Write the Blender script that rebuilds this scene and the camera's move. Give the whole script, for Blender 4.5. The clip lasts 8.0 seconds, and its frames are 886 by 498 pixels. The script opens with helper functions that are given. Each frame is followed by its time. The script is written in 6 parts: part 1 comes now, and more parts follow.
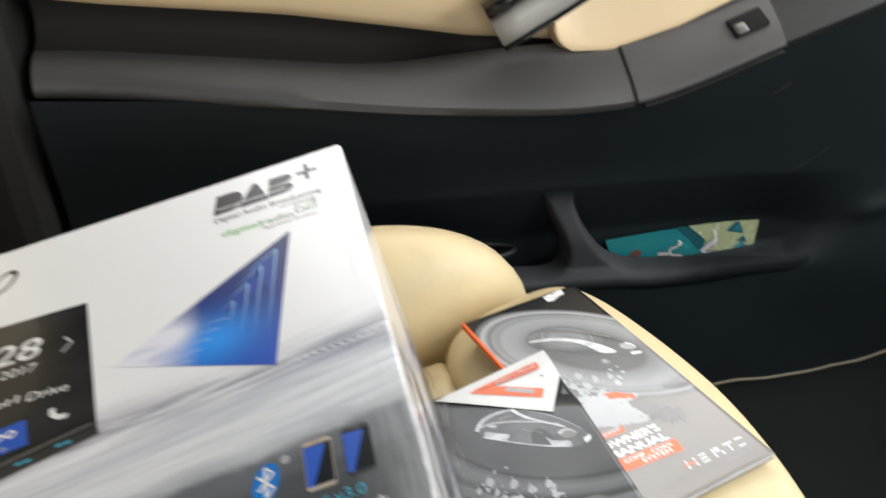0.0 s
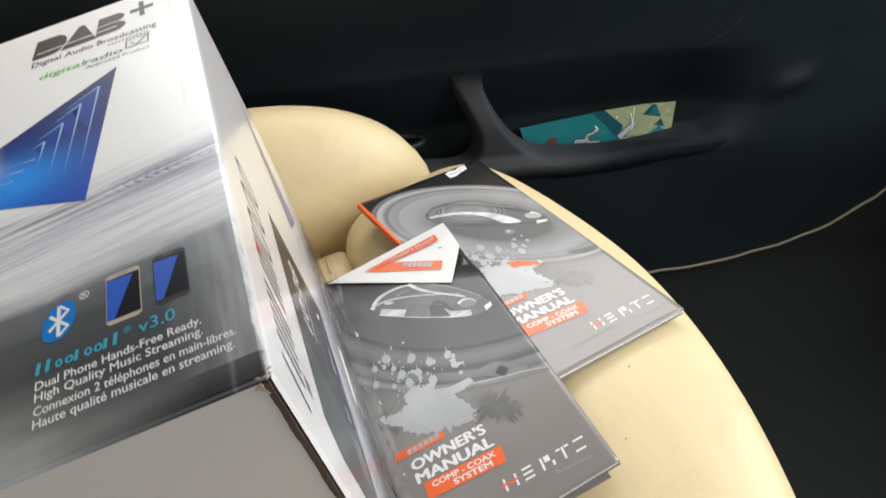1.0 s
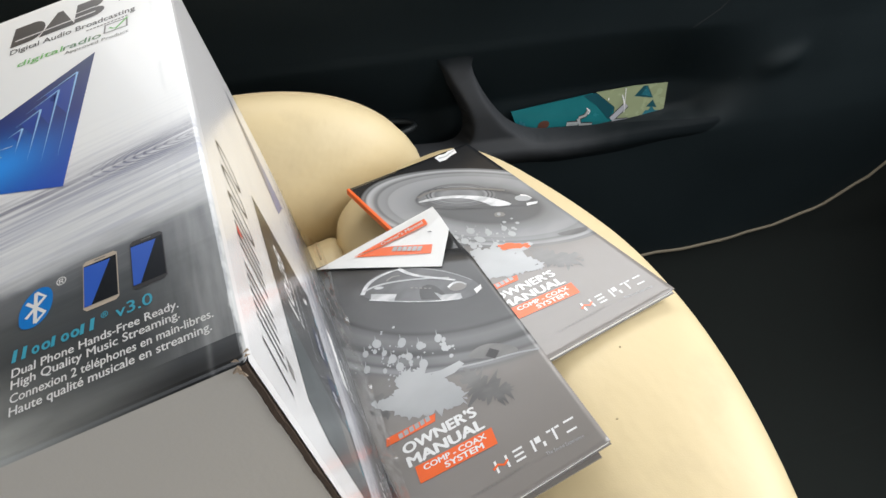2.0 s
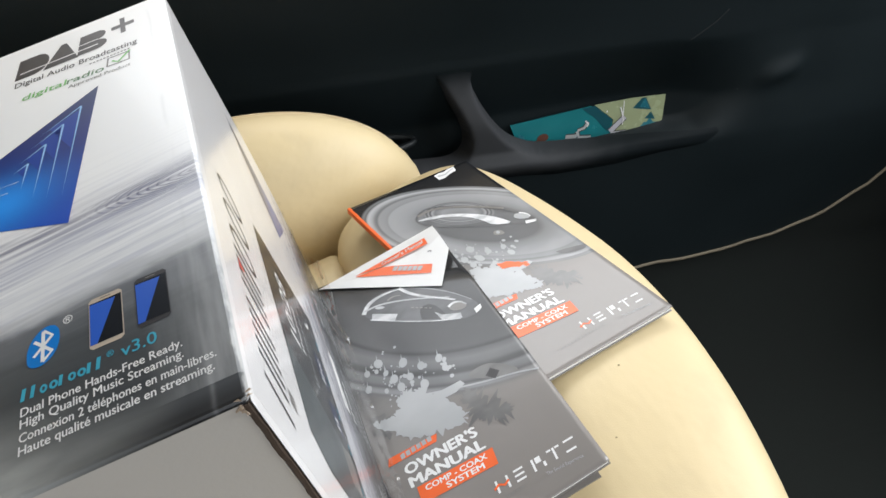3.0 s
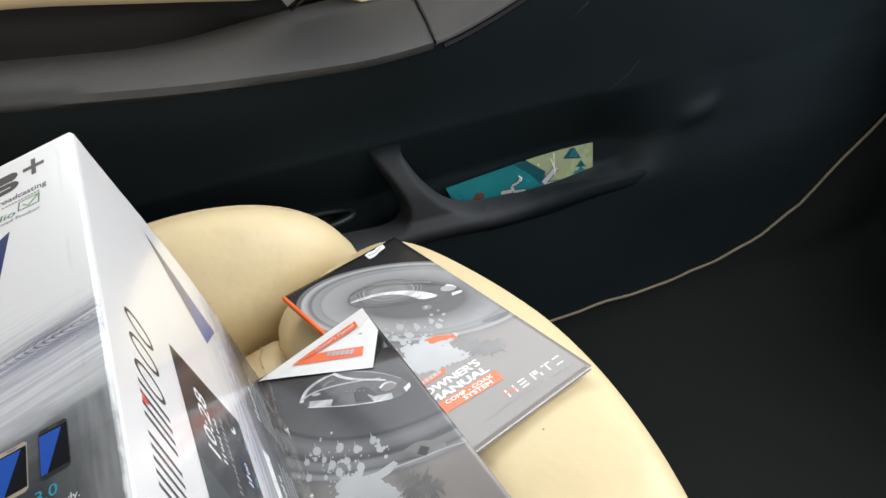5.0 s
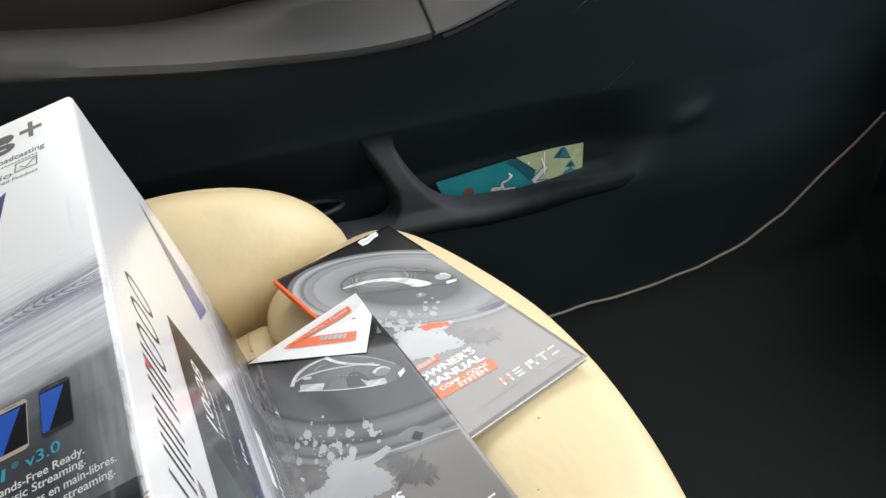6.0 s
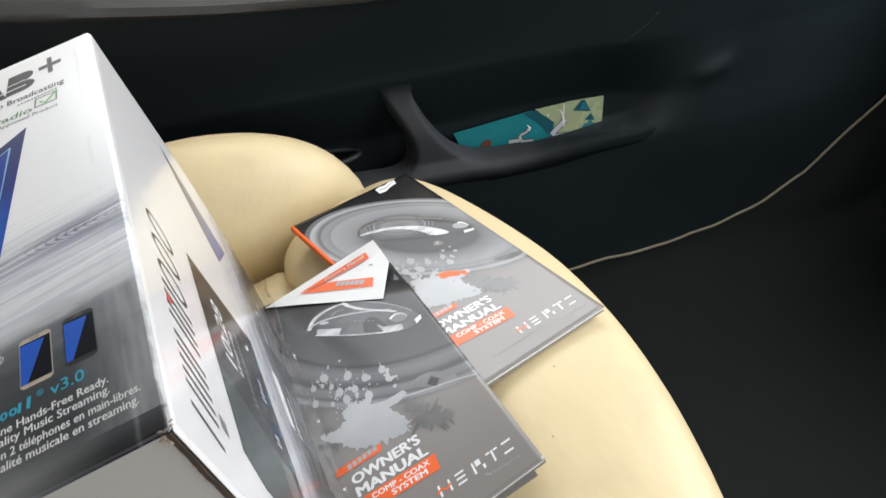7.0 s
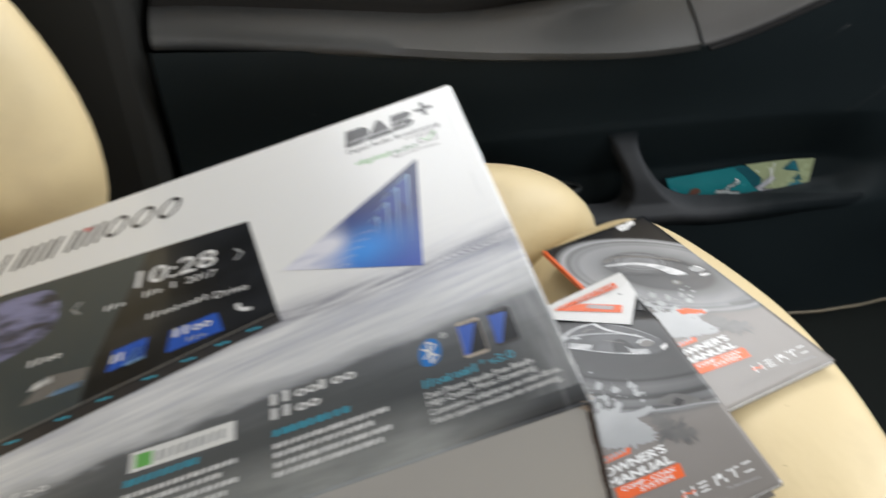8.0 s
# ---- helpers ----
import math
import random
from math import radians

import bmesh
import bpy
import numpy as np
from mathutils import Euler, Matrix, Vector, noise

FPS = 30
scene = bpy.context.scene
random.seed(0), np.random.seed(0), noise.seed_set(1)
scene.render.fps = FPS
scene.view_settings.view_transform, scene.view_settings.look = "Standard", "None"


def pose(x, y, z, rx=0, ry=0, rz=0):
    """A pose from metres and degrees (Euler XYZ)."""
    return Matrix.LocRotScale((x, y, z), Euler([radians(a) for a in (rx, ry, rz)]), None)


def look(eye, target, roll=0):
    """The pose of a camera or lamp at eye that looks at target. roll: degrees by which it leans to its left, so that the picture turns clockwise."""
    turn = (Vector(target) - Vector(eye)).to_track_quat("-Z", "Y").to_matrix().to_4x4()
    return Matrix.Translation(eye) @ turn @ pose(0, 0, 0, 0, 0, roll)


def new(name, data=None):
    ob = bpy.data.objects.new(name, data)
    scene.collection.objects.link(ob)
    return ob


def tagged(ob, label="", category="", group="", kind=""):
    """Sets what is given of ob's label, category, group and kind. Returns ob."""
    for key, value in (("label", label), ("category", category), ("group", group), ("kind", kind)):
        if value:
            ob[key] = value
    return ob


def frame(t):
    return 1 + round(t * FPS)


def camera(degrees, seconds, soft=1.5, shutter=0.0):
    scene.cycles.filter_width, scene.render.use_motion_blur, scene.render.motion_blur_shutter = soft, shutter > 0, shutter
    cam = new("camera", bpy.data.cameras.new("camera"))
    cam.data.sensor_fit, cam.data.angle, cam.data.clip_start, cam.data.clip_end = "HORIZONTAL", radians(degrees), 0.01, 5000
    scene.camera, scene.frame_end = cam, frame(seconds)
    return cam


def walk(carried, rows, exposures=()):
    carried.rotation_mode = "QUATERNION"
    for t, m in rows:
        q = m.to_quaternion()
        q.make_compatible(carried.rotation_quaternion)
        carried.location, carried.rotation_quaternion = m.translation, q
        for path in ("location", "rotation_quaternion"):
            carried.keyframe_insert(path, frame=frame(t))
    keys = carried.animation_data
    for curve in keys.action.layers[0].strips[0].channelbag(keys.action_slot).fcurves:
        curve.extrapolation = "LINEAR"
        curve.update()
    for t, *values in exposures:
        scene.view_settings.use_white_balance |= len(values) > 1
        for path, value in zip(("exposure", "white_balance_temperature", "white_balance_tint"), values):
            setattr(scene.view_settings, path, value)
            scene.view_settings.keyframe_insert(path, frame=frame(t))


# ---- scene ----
import collections

SEAT = pose(0, 0, 0, 0, -16, 0)  # the cushion's own frame, tilted back in the car
cam = camera(58.43, 8.0, 1.5, 0.35)
PATH = [
    (0, (0.0182, 0.0193, 0.7722), (0.1104, 1.5918, -0.4602), -16.47),
    (0.2, (0.0318, 0.0197, 0.7440), (0.1941, 1.5613, -0.5198), -16.06),
    (0.5, (0.0387, 0.0184, 0.7236), (0.2427, 1.5125, -0.5902), -16.16),
    (0.8, (0.0379, 0.0130, 0.7123), (0.2279, 1.4784, -0.6355), -17.21),
    (1, (0.0365, 0.0166, 0.7057), (0.2117, 1.4532, -0.6747), -17.18),
    (1.2, (0.0361, 0.0152, 0.7013), (0.2023, 1.4405, -0.6919), -17.69),
    (2.3, (0.0418, 0.0151, 0.7040), (0.2069, 1.4290, -0.7009), -18.40),
    (2.5, (0.0430, 0.0153, 0.7083), (0.2044, 1.4287, -0.6975), -18.61),
    (3, (0.0450, 0.0161, 0.7108), (0.2127, 1.4419, -0.6817), -18.90),
    (3.5, (0.0496, 0.0141, 0.7137), (0.2297, 1.4466, -0.6703), -19.42),
    (4, (0.0597, 0.0097, 0.7146), (0.2558, 1.4453, -0.6640), -21.19),
    (4.2, (0.0704, 0.0028, 0.7204), (0.2846, 1.4452, -0.6485), -21.96),
    (4.5, (0.0779, 0.0026, 0.7309), (0.3062, 1.4496, -0.6308), -22.55),
    (4.8, (0.0798, 0.0021, 0.7314), (0.3342, 1.4625, -0.6112), -22.49),
    (5, (0.0852, 0.0007, 0.7361), (0.3462, 1.4633, -0.6028), -22.39),
    (5.2, (0.0785, 0.0000, 0.7319), (0.3636, 1.4565, -0.6087), -21.46),
    (6.3, (0.0669, 0.0048, 0.7275), (0.3823, 1.4485, -0.6202), -18.48),
    (6.5, (0.0680, 0.0054, 0.7290), (0.3597, 1.4353, -0.6386), -18.76),
    (7, (0.0621, 0.0030, 0.7228), (0.3072, 1.3988, -0.6885), -19.55),
    (7.2, (0.0602, 0.0001, 0.7211), (0.2870, 1.3945, -0.6946), -19.91),
    (7.5, (0.0507, 0.0005, 0.7285), (0.2322, 1.4149, -0.6738), -19.59),
    (7.6, (0.0392, -0.0037, 0.7400), (0.1982, 1.4286, -0.6468), -19.56),
    (7.7, (0.0243, -0.0084, 0.7515), (0.1420, 1.4490, -0.6131), -19.68),
    (7.8, (0.0053, -0.0151, 0.7703), (0.0769, 1.4626, -0.5755), -19.64),
    (7.9, (-0.0109, -0.0223, 0.7903), (0.0090, 1.4776, -0.5326), -19.65),
    (8, (-0.0260, -0.0306, 0.8080), (-0.0598, 1.4914, -0.4890), -19.81),
]
EXPOSURES = [(0.0, 1.25, 6700, 10), (0.5, 1.17, 6800, 10), (1.0, 1.15, 6750, 10), (2.5, 1.15, 6550, 10), (4.0, 1.15, 6500, 10), (5.0, 1.19, 6500, 10), (6.5, 1.22, 6500, 10), (7.0, 1.15, 6500, 10), (7.5, 1.07, 6550, 10), (8.0, 1.02, 6600, 10)]
walk(cam, [(t, SEAT @ look(eye, target, roll)) for t, eye, target, roll in PATH], EXPOSURES)

# ---- light: a dull day, coming in through the car's glass ----
world = bpy.data.worlds.new("world")
scene.world = world
world.use_nodes = True
wn = world.node_tree
sky = wn.nodes.new("ShaderNodeTexSky")
sky.sky_type, sky.sun_disc, sky.sun_elevation, sky.sun_rotation = "NISHITA", False, radians(50), radians(40)
wn.links.new(sky.outputs[0], wn.nodes["Background"].inputs[0])
wn.nodes["Background"].inputs[1].default_value = 0.06

sun = new("sun", bpy.data.lights.new("sun", "SUN"))
sun.data.energy, sun.data.angle, sun.data.color = 0.6, radians(20), (1.0, 0.97, 0.92)
sun.matrix_world = look((0, 0, 3), (-1.0, -0.4, 1.0))


def window_light(name, eye, target, wide, high, watts, color):
    lamp = new(name, bpy.data.lights.new(name, "AREA"))
    lamp.data.shape, lamp.data.size, lamp.data.size_y = "RECTANGLE", wide, high
    lamp.data.energy, lamp.data.color = watts, color
    lamp.matrix_world = look(eye, target)
    return lamp


window_light("windscreen_light", (0.90, 0.08, 1.05), (0.0, 0.18, 0.2), 1.2, 0.55, 9.8, (0.96, 0.99, 1.0))
window_light("door_window_light", (0.08, 0.80, 0.86), (0.06, 0.0, 0.54), 0.86, 0.36, 2.4, (0.97, 0.99, 1.0))
window_light("driver_window_light", (-0.05, -0.86, 0.88), (0.0, 0.3, 0.3), 0.9, 0.38, 2.7, (0.98, 0.99, 1.0))


# ---- materials ----
def material(name, base, rough=0.5, metal=0.0, vary=0.12, grain=300.0, bump=0.1, spots=12.0, coat=0.0, spec=0.5, rough_vary=0.1, cells=False, dust=0.0):
    """A surface with colour variation at two scales, uneven gloss and a fine relief."""
    m = bpy.data.materials.new(name)
    m.use_nodes = True
    t = m.node_tree
    n, l = t.nodes, t.links
    b = n["Principled BSDF"]
    b.inputs["Metallic"].default_value = metal
    b.inputs["Coat Weight"].default_value = coat
    b.inputs["Coat Roughness"].default_value = 0.06
    b.inputs["Specular IOR Level"].default_value = spec
    co = n.new("ShaderNodeTexCoord")
    big = n.new("ShaderNodeTexNoise")
    big.inputs["Scale"].default_value, big.inputs["Detail"].default_value = spots, 6
    fine = n.new("ShaderNodeTexVoronoi" if cells else "ShaderNodeTexNoise")
    fine.inputs["Scale"].default_value = grain
    l.new(co.outputs["Object"], big.inputs["Vector"])
    l.new(co.outputs["Object"], fine.inputs["Vector"])
    mix = n.new("ShaderNodeMix")
    mix.data_type = "RGBA"
    mix.inputs["A"].default_value = (*[c * (1 - vary) for c in base], 1)
    mix.inputs["B"].default_value = (*[min(1, c * (1 + vary)) for c in base], 1)
    l.new(big.outputs[0], mix.inputs["Factor"])
    if dust:
        speck, rare = n.new("ShaderNodeTexVoronoi"), n.new("ShaderNodeMath")
        speck.inputs["Scale"].default_value = 34.0
        l.new(co.outputs["Object"], speck.inputs["Vector"])
        rare.operation, rare.inputs[1].default_value = "LESS_THAN", 0.035
        l.new(speck.outputs["Distance"], rare.inputs[0])
        much = n.new("ShaderNodeMath")
        much.operation, much.inputs[1].default_value = "MULTIPLY", dust
        l.new(rare.outputs[0], much.inputs[0])
        pale = n.new("ShaderNodeMix")
        pale.data_type = "RGBA"
        pale.inputs["B"].default_value = (0.10, 0.10, 0.09, 1)
        l.new(mix.outputs["Result"], pale.inputs["A"])
        l.new(much.outputs[0], pale.inputs["Factor"])
        mix = pale
    l.new(mix.outputs["Result"], b.inputs["Base Color"])
    rr = n.new("ShaderNodeMapRange")
    rr.inputs["To Min"].default_value, rr.inputs["To Max"].default_value = rough - rough_vary, rough + rough_vary
    l.new(big.outputs[0], rr.inputs["Value"])
    l.new(rr.outputs[0], b.inputs["Roughness"])
    bp = n.new("ShaderNodeBump")
    bp.inputs["Strength"].default_value, bp.inputs["Distance"].default_value = bump, 0.0006
    l.new(fine.outputs[0], bp.inputs["Height"])
    l.new(bp.outputs[0], b.inputs["Normal"])
    return m


def ink(name, color, rough=0.35):
    return material(name, color, rough, vary=0.05, grain=900, bump=0.02, spots=60, rough_vary=0.05)


CREAM_DOOR = material("cream_door_padding", (0.66, 0.50, 0.30), 0.5, vary=0.06, grain=1500, bump=0.05, spots=8, cells=True)
SCUFF = material("worn_leather", (0.42, 0.33, 0.20), 0.7)
THREAD = material("cream_thread", (0.55, 0.43, 0.27), 0.7)
BLACK = material("black_plastic", (0.0076, 0.0108, 0.0126), 0.52, vary=0.2, grain=1400, bump=0.35, spots=7, cells=True)
PILLAR = material("dark_trim", (0.0105, 0.0105, 0.0092), 0.7, vary=0.2, grain=1200, bump=0.3, spec=0.3)
PANEL = material("grained_black_panel", (0.0072, 0.0114, 0.0132), 0.55, vary=0.2, grain=1400, bump=0.3, spots=7, cells=True, spec=0.18, dust=0.3)
# darker than the armrest: the recess's shade is put into this brown
RECESS = material("recess_shade_plastic", (0.016, 0.0145, 0.0130), 0.7, vary=0.2, grain=1400, bump=0.3, spots=8, cells=True, spec=0.22)
LEDGE = material("grey_plastic", (0.053, 0.053, 0.052), 0.36, vary=0.15, grain=1400, bump=0.35, spots=10, cells=True, spec=0.5)
# the armrest's grey with shade put into the colour; the panel's creases borrow it
SHADED_LEDGE = material("shaded_grey_plastic", (0.021, 0.0215, 0.022), 0.5, vary=0.2, grain=1400, bump=0.35, spots=10, cells=True, spec=0.3)
PLATE = material("satin_grey_plate", (0.074, 0.071, 0.070), 0.38, vary=0.1, grain=1400, bump=0.15)
SWITCH = material("polished_grey_switch", (0.16, 0.155, 0.15), 0.22, bump=0.0)
GLOSS_BLACK = material("glossy_black", (0.012, 0.012, 0.013), 0.15, bump=0.0)
SILVER = material("silver_trim", (0.42, 0.405, 0.38), 0.5, metal=0.15, vary=0.05, bump=0.03)
CARPET = material("dark_carpet", (0.0060, 0.0077, 0.0070), 0.95, vary=0.4, grain=1500, bump=1.0, spots=40, spec=0.2)
SEAL = material("tan_seal", (0.145, 0.120, 0.082), 0.7, vary=0.25, spots=25)
HEADLINER = material("grey_headliner", (0.45, 0.43, 0.39), 0.9, vary=0.06, grain=1500, bump=0.4)
CARD = material("plain_card", (0.455, 0.430, 0.396), 0.36, vary=0.05, grain=700, bump=0.08, spots=14)
FLUTE = material("brown_corrugated_card", (0.055, 0.036, 0.025), 0.9, vary=0.5, grain=1500, bump=0.6, spots=90)
WHITE = ink("white_ink", (0.78, 0.78, 0.78))
PAPER = material("white_paper", (0.80, 0.80, 0.79), 0.5, vary=0.03, grain=1200, bump=0.08)
INK_BLACK = ink("black_ink", (0.035, 0.033, 0.035))
INK_GREY = ink("grey_ink", (0.19, 0.18, 0.17), 0.3)
TEAL = ink("teal_ink", (0.05, 0.36, 0.50))
GREEN = ink("green_ink", (0.16, 0.48, 0.12))
RED = ink("red_ink", (0.65, 0.06, 0.05))
ORANGE = ink("orange_ink", (0.82, 0.13, 0.025), 0.3)
BLUE_DOT = ink("blue_ink", (0.003, 0.185, 0.58))
BLUE_DEEP = ink("deep_blue_ink", (0.012, 0.05, 0.30))
SKYLINE = ink("pale_blue_ink", (0.30, 0.52, 0.80))
GREEN_DARK = ink("dark_green_ink", (0.09, 0.22, 0.10))
NAVY = ink("navy_ink", (0.008, 0.018, 0.070))
PHONE_BLACK = ink("black_screen_ink", (0.012, 0.014, 0.018), 0.25)
PHONE_BLUE = ink("bright_blue_ink", (0.02, 0.10, 0.50))
SCREEN_GREY = ink("grey_screen_ink", (0.055, 0.068, 0.072), 0.3)
GOLD = ink("champagne_ink", (0.50, 0.42, 0.34))


def nodes_of(name, rough=0.3, coat=0.0):
    m = bpy.data.materials.new(name)
    m.use_nodes = True
    t = m.node_tree
    b = t.nodes["Principled BSDF"]
    b.inputs["Roughness"].default_value, b.inputs["Coat Weight"].default_value = rough, coat
    b.inputs["Coat Roughness"].default_value = 0.05
    return m, t, b


def calc(t, op, a, b=None, c=None):
    """A Math node on sockets or numbers; gives its output."""
    n = t.nodes.new("ShaderNodeMath")
    n.operation = op
    for k, v in enumerate((a, b, c)):
        if v is None:
            continue
        if isinstance(v, (int, float)):
            n.inputs[k].default_value = v
        else:
            t.links.new(v, n.inputs[k])
    return n.outputs[0]


def ramp(t, value, stops, smooth=False):
    n = t.nodes.new("ShaderNodeValToRGB")
    n.color_ramp.interpolation = "EASE" if smooth else "LINEAR"
    e = n.color_ramp.elements
    while len(e) < len(stops):
        e.new(0.5)
    for k, (p, c) in enumerate(stops):
        e[k].position, e[k].color = p, (*c, 1)
    t.links.new(value, n.inputs[0])
    return n.outputs[0]


def mixed(t, fac, a, b, blend="MIX"):
    n = t.nodes.new("ShaderNodeMix")
    n.data_type, n.blend_type = "RGBA", blend
    for key, v in (("Factor", fac), ("A", a), ("B", b)):
        if isinstance(v, (int, float)):
            n.inputs[key].default_value = v
        elif isinstance(v, tuple):
            n.inputs[key].default_value = (*v, 1)
        else:
            t.links.new(v, n.inputs[key])
    return n.outputs["Result"]


def xyz(t):
    co = t.nodes.new("ShaderNodeTexCoord")
    s = t.nodes.new("ShaderNodeSeparateXYZ")
    t.links.new(co.outputs["Object"], s.inputs[0])
    return co.outputs["Object"], s.outputs[0], s.outputs[1], s.outputs[2]


def noise_of(t, vec, scale, detail=4, stretch=None, turn=0.0, at=(0, 0, 0)):
    if stretch:
        mp = t.nodes.new("ShaderNodeMapping")
        mp.inputs["Scale"].default_value, mp.inputs["Rotation"].default_value = stretch, (0, 0, turn)
        mp.inputs["Location"].default_value = at
        t.links.new(vec, mp.inputs[0])
        vec = mp.outputs[0]
    n = t.nodes.new("ShaderNodeTexNoise")
    n.inputs["Scale"].default_value, n.inputs["Detail"].default_value = scale, detail
    t.links.new(vec, n.inputs["Vector"])
    return n.outputs[0]


def oval_norm(t, x, y, cx, cy, r, squash, turn):
    """Distance from the middle of a turned oval, 1 on its edge."""
    dx, dy = calc(t, "SUBTRACT", x, cx), calc(t, "SUBTRACT", y, cy)
    c, d = math.cos(turn), math.sin(turn)
    u = calc(t, "ADD", calc(t, "MULTIPLY", dx, c / r), calc(t, "MULTIPLY", dy, d / r))
    v = calc(t, "ADD", calc(t, "MULTIPLY", dx, -d / (r * squash)), calc(t, "MULTIPLY", dy, c / (r * squash)))
    return calc(t, "SQRT", calc(t, "ADD", calc(t, "MULTIPLY", u, u), calc(t, "MULTIPLY", v, v)))


def clamp(t, v):
    return calc(t, "MINIMUM", calc(t, "MAXIMUM", v, 0.0), 1.0)


def art_print():
    """The carton's printed lid: white sky over a swirl of silver brush strokes that sinks into near black."""
    m, t, b = nodes_of("printed_lid", 0.35, 0.08)
    vec, x, y, z = xyz(t)
    wob = noise_of(t, vec, 22, 5, (1, 3.2, 1), 0.28)
    v = calc(t, "MULTIPLY_ADD", x, -0.08, y)
    v = calc(t, "MULTIPLY_ADD", calc(t, "SUBTRACT", wob, 0.5), 0.026, v)
    k = calc(t, "DIVIDE", calc(t, "SUBTRACT", v, 0.145), 0.16)
    base = ramp(t, k, [(0.0, (0.029, 0.032, 0.036)), (0.20, (0.039, 0.044, 0.048)), (0.33, (0.056, 0.063, 0.069)), (0.405, (0.13, 0.138, 0.15)), (0.455, (0.48, 0.49, 0.51)),
                       (0.505, (0.70, 0.71, 0.73)), (0.62, (0.68, 0.69, 0.72)), (0.72, (0.80, 0.80, 0.81)), (0.86, (0.86, 0.86, 0.855))], True)
    # fine brush lines curling round the eye of the swirl, trailing off into long soft strokes
    px, py = calc(t, "SUBTRACT", x, 0.006), calc(t, "SUBTRACT", y, 0.2540)
    along = calc(t, "ADD", calc(t, "MULTIPLY", px, 0.999), calc(t, "MULTIPLY", py, 0.04))
    across = calc(t, "SUBTRACT", calc(t, "MULTIPLY", py, 0.999), calc(t, "MULTIPLY", px, 0.04))
    across = calc(t, "MULTIPLY_ADD", calc(t, "SUBTRACT", noise_of(t, vec, 35, 3), 0.5), 0.0035, across)
    e = calc(t, "SQRT", calc(t, "ADD", calc(t, "POWER", calc(t, "ABSOLUTE", along), 2.0), calc(t, "POWER", calc(t, "ABSOLUTE", calc(t, "DIVIDE", across, 0.21)), 2.0)))
    rings = calc(t, "MULTIPLY_ADD", calc(t, "SINE", calc(t, "MULTIPLY_ADD", noise_of(t, vec, 60, 4, (1, 4, 1), 0.05), 5.0, calc(t, "MULTIPLY", e, 1700.0))), 0.5, 0.5)
    near = calc(t, "EXPONENT", calc(t, "MULTIPLY", calc(t, "POWER", calc(t, "DIVIDE", e, 0.048), 4.0), -1.0))
    thin = calc(t, "POWER", noise_of(t, vec, 30, 6, (1.2, 16.0, 1.0), 0.08), 1.6)
    band = calc(t, "EXPONENT", calc(t, "MULTIPLY", calc(t, "POWER", calc(t, "ABSOLUTE", calc(t, "DIVIDE", across, 0.0075)), 2.0), -1.0))
    lines = calc(t, "MAXIMUM", calc(t, "MULTIPLY", calc(t, "MULTIPLY", calc(t, "POWER", rings, 1.4), near), 1.1), calc(t, "MULTIPLY", calc(t, "MULTIPLY", thin, band), 1.6))
    tail = calc(t, "EXPONENT", calc(t, "MULTIPLY", calc(t, "POWER", calc(t, "ABSOLUTE", calc(t, "DIVIDE", across, 0.0022)), 2.0), -1.0))
    tail = calc(t, "MULTIPLY", tail, calc(t, "MINIMUM", calc(t, "MAXIMUM", calc(t, "DIVIDE", calc(t, "SUBTRACT", -0.024, x), 0.02), 0.0), 1.0))
    tail = calc(t, "MULTIPLY", tail, calc(t, "MULTIPLY_ADD", noise_of(t, vec, 70, 4, (1, 6, 1), 0.05), 1.5, -0.15))
    lines = calc(t, "MAXIMUM", lines, tail)
    col = mixed(t, calc(t, "MINIMUM", lines, 0.92), base, (0.07, 0.07, 0.13))
    far = calc(t, "MINIMUM", calc(t, "MAXIMUM", calc(t, "DIVIDE", calc(t, "SUBTRACT", -0.045, x), 0.05), 0.0), 1.0)
    # long brushed streaks, white and grey, through the silver band
    flow = t.nodes.new("ShaderNodeCombineXYZ")
    t.links.new(x, flow.inputs[0])
    t.links.new(calc(t, "MULTIPLY_ADD", x, -0.12, y), flow.inputs[1])
    brush = noise_of(t, flow.outputs[0], 34, 8, (0.6, 15.0, 1.0))
    broad = noise_of(t, flow.outputs[0], 16, 3, (0.5, 5.0, 1.0))
    zone = calc(t, "EXPONENT", calc(t, "MULTIPLY", calc(t, "POWER", calc(t, "ABSOLUTE", calc(t, "DIVIDE", calc(t, "SUBTRACT", k, 0.63), 0.15)), 2.0), -1.0))
    grey_ = ramp(t, calc(t, "MULTIPLY_ADD", brush, 0.7, calc(t, "MULTIPLY", broad, 0.3)), [(0.36, (1, 1, 1)), (0.50, (0, 0, 0))])
    white_ = ramp(t, calc(t, "MULTIPLY_ADD", brush, 0.6, calc(t, "MULTIPLY", broad, 0.4)), [(0.50, (0, 0, 0)), (0.62, (1, 1, 1))])
    col = mixed(t, calc(t, "MULTIPLY", calc(t, "MULTIPLY", zone, grey_), calc(t, "MULTIPLY_ADD", far, -0.25, 0.60)), col, (0.24, 0.25, 0.38))
    col = mixed(t, calc(t, "MULTIPLY", calc(t, "MULTIPLY", zone, white_), 0.85), col, (0.87, 0.87, 0.88))
    # streaks drawn along the dark foot of the lid
    streak = noise_of(t, vec, 60, 4, (1.0, 9.0, 1.0), 0.2)
    dark = calc(t, "MULTIPLY", calc(t, "SUBTRACT", 1.0, calc(t, "MINIMUM", calc(t, "MAXIMUM", k, 0.0), 1.0)), calc(t, "MULTIPLY", streak, 0.12))
    col = mixed(t, dark, col, (0.30, 0.31, 0.32))
